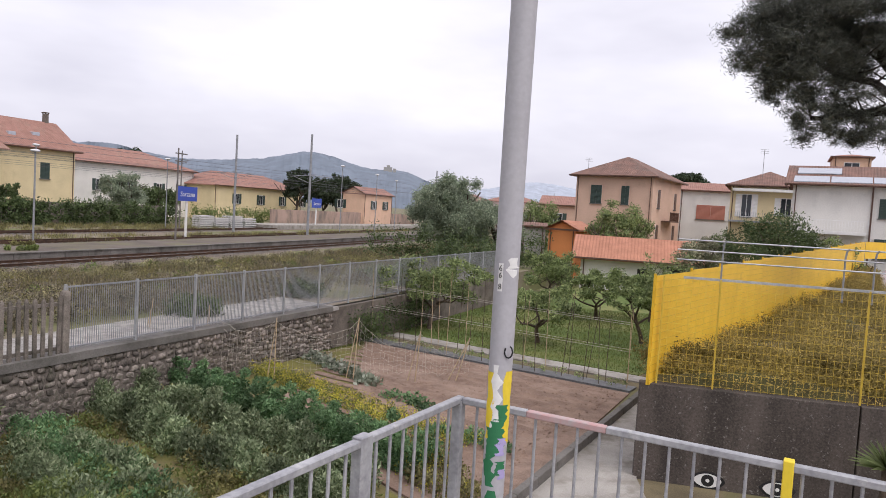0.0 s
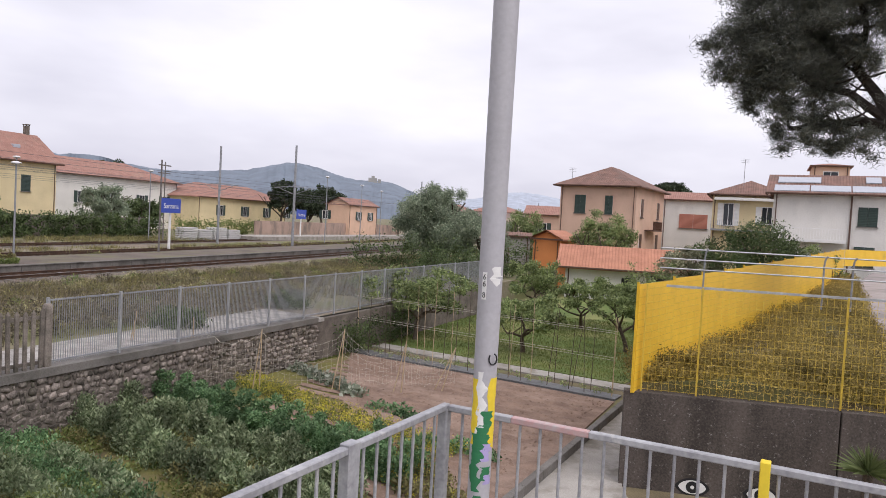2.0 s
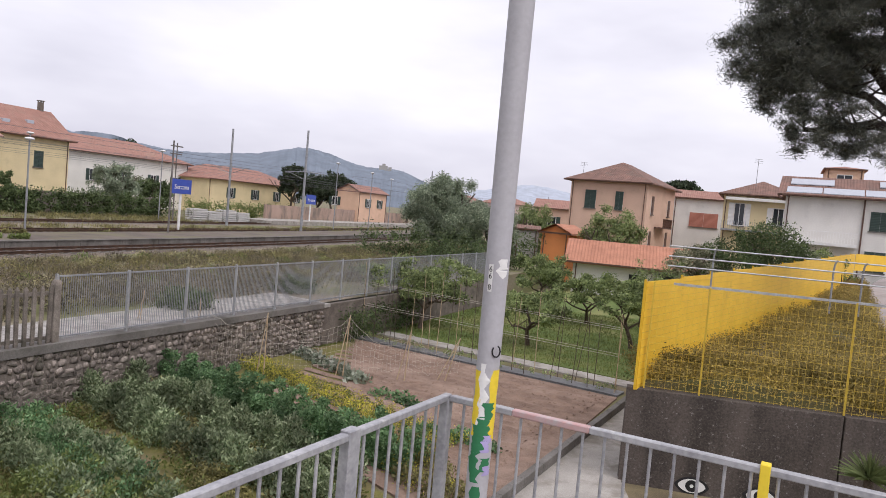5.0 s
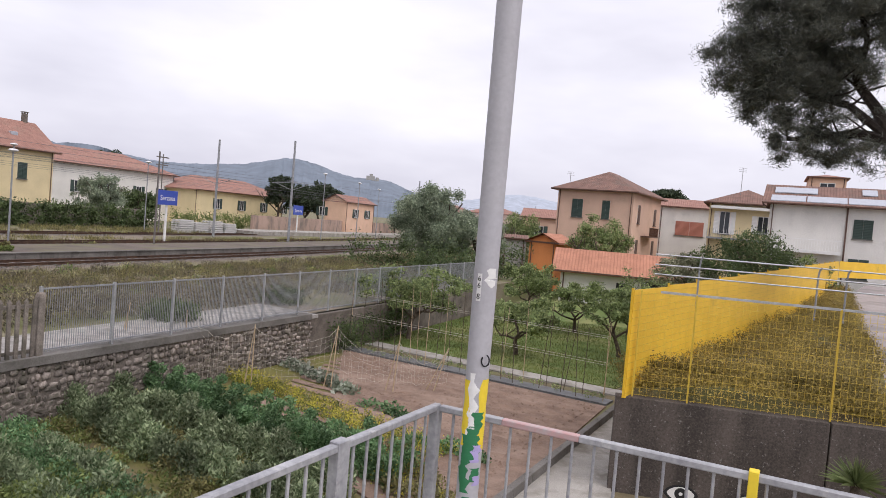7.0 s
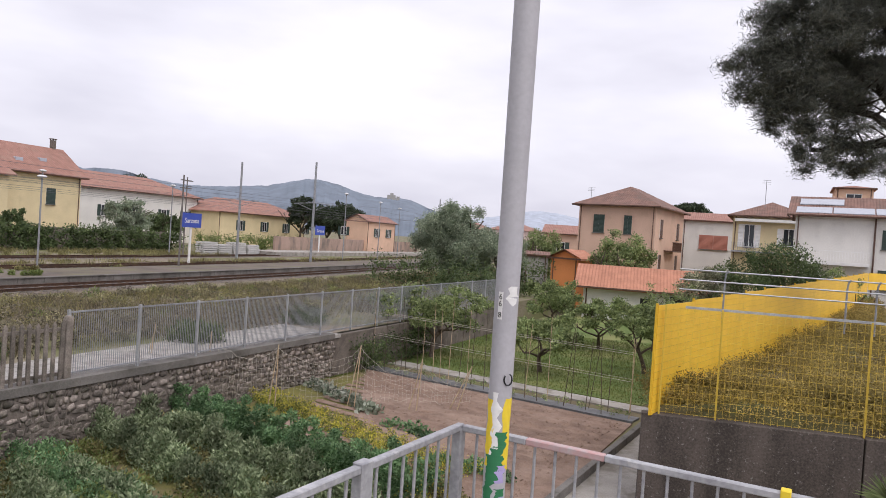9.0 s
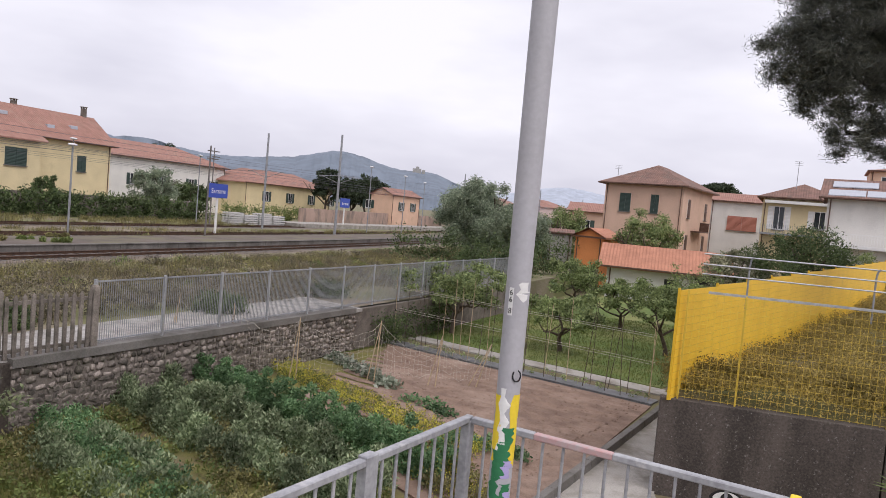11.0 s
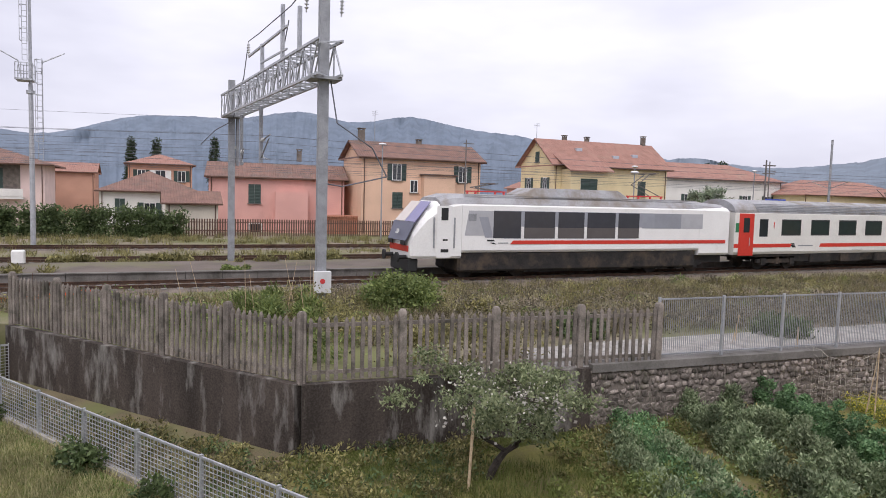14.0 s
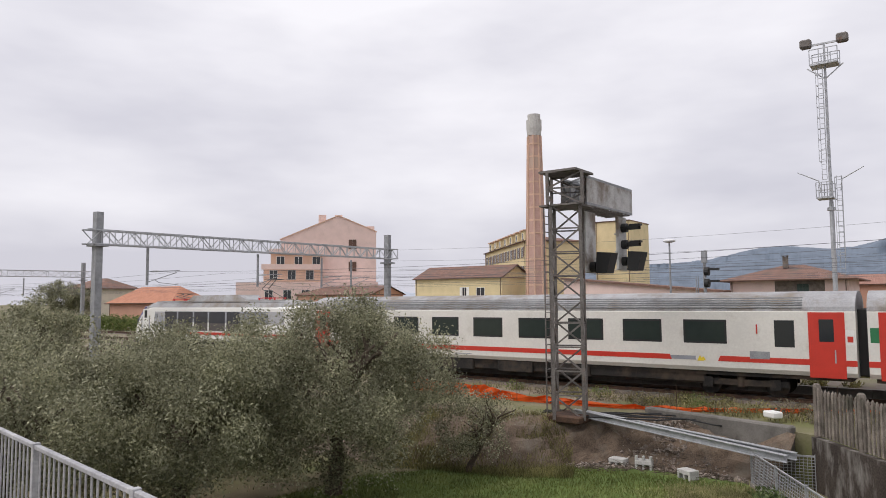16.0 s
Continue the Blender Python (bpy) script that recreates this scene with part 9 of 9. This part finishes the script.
def planting():
    fruit_tree(3.9, 30.6, 2.6, 1.8, "fruit", "pruned fruit tree with dark trunk on the lawn", 7500, seed=61, lean=(0.0, 0))
    fruit_tree(8.1, 38.8, 2.8, 2.1, "fruit", "low spreading fruit tree on the lawn", 8000, seed=62)
    fruit_tree(-0.95, 32.4, 3.1, 3.0, "fruit", "wide espalier-like fruit tree by the trellis", 13000, seed=63, flat=0.3, lean=(-0.05, 0), trunk=0.12)
    fruit_tree(11.2, 39.2, 2.9, 1.6, "fruit", "half-bare fruit tree with dark limbs", 2400, seed=64)
    fruit_tree(8.8, 31.9, 3.0, 1.5, "fruit", "fruit tree beside the yellow fence", 4600, seed=65)
    fruit_tree(5.9, 43.6, 3.3, 1.8, "fruit", "dense green fruit tree behind the lawn", 7000, seed=66, flat=0.8)
    fruit_tree(13.6, 45, 3.6, 1.8, "fruit", "bare-branched tree before the shed", 900, seed=67)
    fruit_tree(-9.4, 10.25, 2.2, 2.0, "apple", "small pale-leaved apple tree in the garden", 11000, 0.085, seed=68, flat=0.45, lean=(0.12, 0.1), bark="bark_dark", trunk=0.1)
    cen = [(-9.2 + 1.5 * math.cos(i * 1.1) * (0.3 + 0.02 * i), 10.4 + 1.5 * math.sin(i * 1.1) * (0.3 + 0.02 * i), LOW + 1.7 + 0.3 * math.sin(i * 2.3)) for i in range(30)]
    tagged(leaves("apple_blossom", cen, 0.4, 420, 0.07, L["blossom"], seed=168, aspect=1.3), "pale blossom on the apple tree", "blossom", kind="stuff")
    bm = bmesh.new()
    tube(bm, (-9.2, 9.5, LOW), (-9.15, 9.55, 0.0), 0.03, seg=8)
    tagged(part("tree_stake", bm, M["cane"]), "plain wooden stake beside the apple tree", "stake")
    # olives left of the lawn
    ol = "olive tree"
    broad_tree("olive_tree", -19.6, -9.1, LOW, 6.3, 4.6, "olive", "grey-green olive tree beside the lawn", 125000, 0.085, 71, 0.28, 0.08, 0.95, "olive trees", category=ol)
    broad_tree("olive_tree", -15.6, -11.6, LOW, 5.5, 3.9, "olive", "grey-green olive tree in front of the tracks", 95000, 0.085, 72, 0.25, 0.05, 0.95, "olive trees", category=ol)
    broad_tree("olive_tree", -13.2, -15.0, LOW, 5.0, 3.8, "olive", "bushy olive tree below the railing", 60000, 0.09, 73, 0.25, 0.05, 0.95, "olive trees", category=ol)
    broad_tree("olive_tree", -22.0, -16.5, LOW, 5.4, 4.2, "olive", "olive tree by the railway bank", 46000, 0.1, 74, 0.25, 0.05, 0.95, "olive trees", category=ol)
    broad_tree("olive_tree", -19.5, -21.5, LOW, 5.0, 3.9, "olive", "dense green tree below the landing", 42000, 0.11, 75, 0.25, 0.05, 0.95, "olive trees", category=ol)
    broad_tree("olive_tree", -23.2, -5.9, LOW, 3.3, 1.9, "olive", "young olive shoots at the bank", 8000, 0.085, 76, 0.12, 0.05, 0.95, "olive trees", category=ol)
    broad_tree("tree", -31, -33, TOP, 4.4, 3.8, "olive", "green tree behind the olives", 20000, 0.16, 77, 0.25, 0.05)
    broad_tree("tree", *rail_xy(150, 70), TOP, 9.5, 6.0, "olive", "grey-green tree by the villa", 16000, 0.3, 78, 0.3, 0.1)
    broad_tree("tree", *rail_xy(86, 57), TOP, 4.2, 4.0, "willow", "shrubby tree with pale blossom", 9000, 0.25, 79, 0.2, 0.05)
    # big tree by the line and the thicket before it
    broad_tree("willow_tree", -0.6, 60.5, TOP, 7.6, 4.3, "willow", "large grey-green rounded tree by the track", 80000, 0.17, 81, 0.4, 0.12, 0.95, hang=0.4)
    broad_tree("tree", 3.6, 63, TOP, 5.6, 3.2, "willow", "rounded tree beside the large one", 22000, 0.17, 82, 0.3, 0.1)
    broad_tree("tree", 8.4, 75, LOW, 7.4, 3.6, "fruit", "leafy tree behind the garden huts", 18000, 0.2, 83, 0.3, 0.15)
    broad_tree("tree", 14.6, 63, LOW, 7.6, 3.0, "fruit", "leafy tree before the salmon villa", 16000, 0.2, 84, 0.25, 0.2)
    broad_tree("tree", 20.4, 46, LOW, 6.9, 4.2, "hedge", "dark green tree before the white house", 20000, 0.16, 85, 0.25, 0.1)
    broad_tree("tree", 17.3, 47.5, LOW, 5.4, 2.6, "olive", "dark green tree beside the shed", 14000, 0.16, 86, 0.25, 0.1)
    broad_tree("tree", 23.6, 44, LOW, 5.6, 2.2, "fruit", "yellow-green tree before the white house", 9000, 0.16, 87, 0.2, 0.1)
    hedge_run("thicket", [(-6.4, 55), (-2, 53.5), (3.2, 52.8), (6.4, 52)], TOP, 2.6, 2.4, "hedge", "dense dark thicket by the fence end", 2600, 0.2, 88)
    hedge_run("thicket", [(-1.5, 50.0), (3.6, 48.6)], TOP, 1.7, 1.6, "hedge", "lower dark thicket by the fence end", 2200, 0.18, 89)
    hedge_run("garden_hedge", [(5.4, 57.5), (9.4, 57.0)], LOW, 2.3, 1.8, "hedge", "dark hedge before the garden huts", 2200, 0.17, 105)
    hedge_run("garden_hedge", [(-3.75, 27.5), (-1.2, 33.2)], LOW, 1.45, 1.0, "hedge", "dark clipped hedge along the stone wall", 1600, 0.11, 90)
    hedge_run("brambles", [(-14.6, 14.4), (-12.0, 19.6), (-9.0, 25.0), (-6.6, 30.5)], TOP, 0.75, 1.5, "bramble", "grey-green brambles behind the bar fence", 1900, 0.1, 103)
    hedge_run("brambles", [(-16.6, 16.4), (-13.6, 21.4), (-10.4, 27.0), (-7.4, 33.5)], TOP, 0.85, 1.6, "bramble", "low scrub between the fence and the track", 900, 0.1, 104)
    hedge_run("far_hedge", [rail_xy(118, 57), rail_xy(80, 57)], TOP, 2.2, 1.9, "bush", "bushes before the orange-roofed house", 1800, 0.32, 106)
    hedge_run("far_hedge", [rail_xy(75, 64), rail_xy(10, 64.5), rail_xy(-3, 64)], TOP, 2.4, 1.9, "hedge", "long dark hedge beyond the tracks", 6500, 0.25, 91)
    hedge_run("wall_hedge", [rail_xy(-33.5, 71.6), rail_xy(-47, 71.6)], 2.3, 1.2, 1.2, "hedge", "dark hedge above the retaining wall", 1800, 0.2, 107)
    hedge_run("ivy_hedge", [rail_xy(-38, 65), rail_xy(-70, 64)], TOP, 2.7, 1.8, "hedge", "ivy-covered wall before the yellow house", 2400, 0.3, 92)
    hedge_run("station_hedge", [rail_xy(-75, 66), rail_xy(-100, 66)], TOP, 2.4, 2.0, "bush", "green shrubs by the station", 1000, 0.3, 93)
    broad_tree("tree", *rail_xy(-69, 72), TOP, 6.6, 3.6, "willow", "round tree before the white house", 9000, 0.3, 94, 0.25, 0.1)
    broad_tree("tree", *rail_xy(-78, 74), TOP, 5.0, 3.2, "hedge", "dark round tree before the white house", 7000, 0.3, 95, 0.25, 0.3)
    broad_tree("tree", *rail_xy(-50, 67), TOP, 4.4, 1.8, "hedge", "dark shrub against the yellow house", 4000, 0.25, 96, 0.15, 0.05)
    for s, n, h, r in ((-111, 73, 10.2, 3.3), (-119, 73, 9.0, 4.4), (-128, 73.5, 10.6, 4.2), (-136, 75, 8.4, 4.0), (-98, 101, 12.5, 4.0)):
        broad_tree("pine_tree", *rail_xy(s, n), TOP, h, r, "cypress", "dark umbrella pine down the line", 6000, 0.5, int(200 + s), 0.3, 0.35, group="far pines")
    for s, n, h in ((2.2, 140, 13.0), (-2.1, 140, 13.1), (-12.3, 140, 14.0)):
        t = thing("cypress", "slim dark cypress behind the houses", "cypress", pose(*rail_pt(s, n, 0)), "cypresses")
        bm = bmesh.new()
        tube(bm, (0, 0, -0.5), (0, 0, h * 0.5), 0.25, 0.1)
        part("trunk", bm, M["bark"], t)
        cen = [(0.2 * math.sin(i * 2.1), 0.2 * math.cos(i * 1.7), 1 + i * h / 14) for i in range(13)]
        leaves("crown", cen, [1.3 - 0.06 * abs(i - 4) for i in range(13)], 4500, 0.4, L["cypress"], t, squash=1.2, seed=300 + int(s))
    # pine behind the villa roofs
    broad_tree("pine_tree", *at_yaw(-18.0, 118)[:2], LOW, 13.9, 3.6, "cypress", "dark pine behind the villa", 6000, 0.4, 97, 0.3, 0.78, 0.6)
    # creeper on the bank behind the yellow mesh
    cen = []
    rng = np.random.default_rng(98)
    for _ in range(460):
        f, g = rng.random() ** 1.5, rng.random()
        p = Vector((4.75, 15.75)).lerp(Vector((27.3, 47.6)), f) + Vector((0.976, -0.218)) * (0.25 + (5.4 - 4.6 * f) * g)
        cen.append((p.x, p.y + 0.05, 0.22 + f * 0.7 + float(np.interp(g, [0, 0.35, 0.7, 1], [0.15, 0.4, 0.3, 0.05])) + 0.35 * rng.random()))
    for k in range(46):
        x = 0.45 + 5.2 * k / 45
        cen.append((4.2 + 0.976 * x + 0.1, 15.18 - 0.218 * x + 0.62, 0.42 + 0.3 * rng.random()))
        cen.append((4.2 + 0.976 * x + 0.1, 15.18 - 0.218 * x + 1.3, 0.62 + 0.3 * rng.random()))
    tagged(leaves("creeper", cen, 0.46, 230000, 0.06, L["ivy"], squash=0.75, shell=0.3, seed=99), "yellowish brown creeper over the bank", "creeper", kind="stuff")
    # pine hanging into the view
    pt = thing("umbrella_pine", "big dark umbrella pine with heavy limbs", "pine tree", pose(16.8, 22.6, LOW))
    bm = bmesh.new()
    rng = np.random.default_rng(101)
    chain(bm, [(0, 0, 0), (0.2, 0.1, 3), (0.0, 0.3, 6), (-0.4, 0.4, 8.6), (-0.9, 0.6, 11)], 0.42, 10, 0.6)
    tips = []
    boughs = [[(0.0, 0.3, 6.4), (-1.2, 0.1, 8.1), (-2.2, 0.7, 9.7), (-3.2, 1.3, 10.7), (-4.2, 1.8, 11.0), (-5.2, 2.3, 11.9)],
              [(-1.7, 0.4, 8.9), (-2.5, 0.9, 10.6), (-3.1, 1.2, 11.5), (-2.9, 1.1, 12.8), (-3.2, 1.4, 14.5)],
              [(-2.0, 0.6, 9.5), (-2.9, 1.2, 9.75), (-3.9, 1.7, 9.6), (-4.8, 2.1, 9.5)],
              [(-0.2, 0.4, 7.6), (-0.6, -1.4, 9.4), (-1.8, -2.6, 11.4)], [(-0.4, 0.4, 8.6), (1.6, 1.0, 10.6), (3.4, 1.2, 12.4)], [(-0.5, 0.5, 9.4), (0.6, 2.6, 11.6), (0.9, 3.8, 13.6)], [(-0.3, 0.3, 8.0), (1.8, -1.4, 10.0), (2.8, -2.6, 12.4)]]
    for pts in boughs:
        chain(bm, pts, 0.22, 8, 0.3)
        for j in range(9):
            k = int(rng.integers(1, len(pts) - 1)) if len(pts) > 3 else 1
            a = Vector(pts[k]).lerp(Vector(pts[k + 1]), rng.random())
            b = a + Vector((rng.normal() * 0.9, rng.normal() * 0.9, 0.3 + rng.random() * 0.9))
            chain(bm, [a, a.lerp(b, 0.5) + Vector((0, 0, -0.12)), b], 0.05, 6, 0.35)
            tips.append(tuple(b))
    part("trunk", bm, M["bark_dark"], pt)
    # lobes of the crown: middle, radius, clumps of needles
    cen = list(tips)
    for cx, cy, cz, rr, cnt in ((-6.3, 2.8, 12.3, 1.35, 46), (-4.9, 2.2, 12.9, 2.3, 120), (-3.4, 1.4, 13.3, 2.3, 120), (-4.6, 2.0, 11.3, 1.6, 70), (-4.6, 2.1, 9.55, 0.95, 30), (-3.8, 1.6, 9.2, 0.9, 26), (-3.1, 1.2, 9.35, 0.7, 14), (-2.4, 0.8, 9.0, 0.7, 12), (-5.6, 2.5, 10.8, 0.9, 30),
                                (-5.0, 2.3, 15.8, 2.8, 150), (-2.6, 1.0, 15.8, 3.2, 190), (-0.4, -0.2, 13.8, 3.0, 120), (1.8, 0.2, 14.6, 3.2, 110), (0.4, 2.4, 15.4, 2.8, 80), (0.0, -2.4, 14.6, 2.8, 80)):
        for _ in range(cnt):
            d = rng.normal(size=3)
            d /= np.linalg.norm(d)
            d *= 0.55 + 0.45 * rng.random()
            cen.append((cx + rr * d[0], cy + rr * d[1], cz + rr * 0.85 * d[2]))
    rad = np.where(np.array(cen)[:, 2] > 10.4, 0.42, 0.28) + 0.3 * rng.random(len(cen))
    leaves("crown", cen, rad, 470000, 0.2, L["pine"], pt, aspect=12, squash=0.7, shell=0.1, seed=102, upright=0.25)
    # yucca at the wall's foot
    yc = thing("yucca", "spiky yucca with long pale green leaves", "yucca", pose(8.55, 13.4, LOW))
    bm = bmesh.new()
    tube(bm, (0, 0, 0), (0, 0, 1.2), 0.12, 0.09, 8)
    part("stem", bm, M["bark"], yc)
    vs, n = [], 150
    for i in range(n):
        a, e = rng.random() * 6.283, rng.random() * 1.5
        d = np.array([math.cos(a) * math.cos(e), math.sin(a) * math.cos(e), math.sin(e)])
        w = np.array([-math.sin(a), math.cos(a), 0]) * 0.022
        o = np.array([0, 0, 1.15])
        ln = 0.5 + 0.25 * rng.random()
        vs += [o + w * 0.6, o - w * 0.6, o + d * ln * 0.5 - w, o + d * ln + np.array([0, 0, -0.1])]
    me = quad_mesh("leaf_rosette", np.array(vs), np.arange(4 * n).reshape(-1, 4))
    mesh_ob("leaf_rosette", me, L["yucca"], yc)


M["net_sheet"] = mat("weathered_mesh_sheet", (0.56, 0.555, 0.55), (0.38, 0.375, 0.37), 0.75, 0.1, 2.0, 20, 0.1, stain=(0.22, 0.18, 0.15), stain_scale=0.9)
near_portal()
far_portal(48.9, "wide catenary gantry across the station tracks")
far_portal(122.0, "distant catenary gantry across the tracks", 22, 60)
signal_tower()
flood_mast()
small_posts()
tv_aerials()
lamp_pole()
canes_and_net()
kitchen_garden()
railway_weeds()
debris()
planting()

rubble_stones(RUBBLE)
motions()
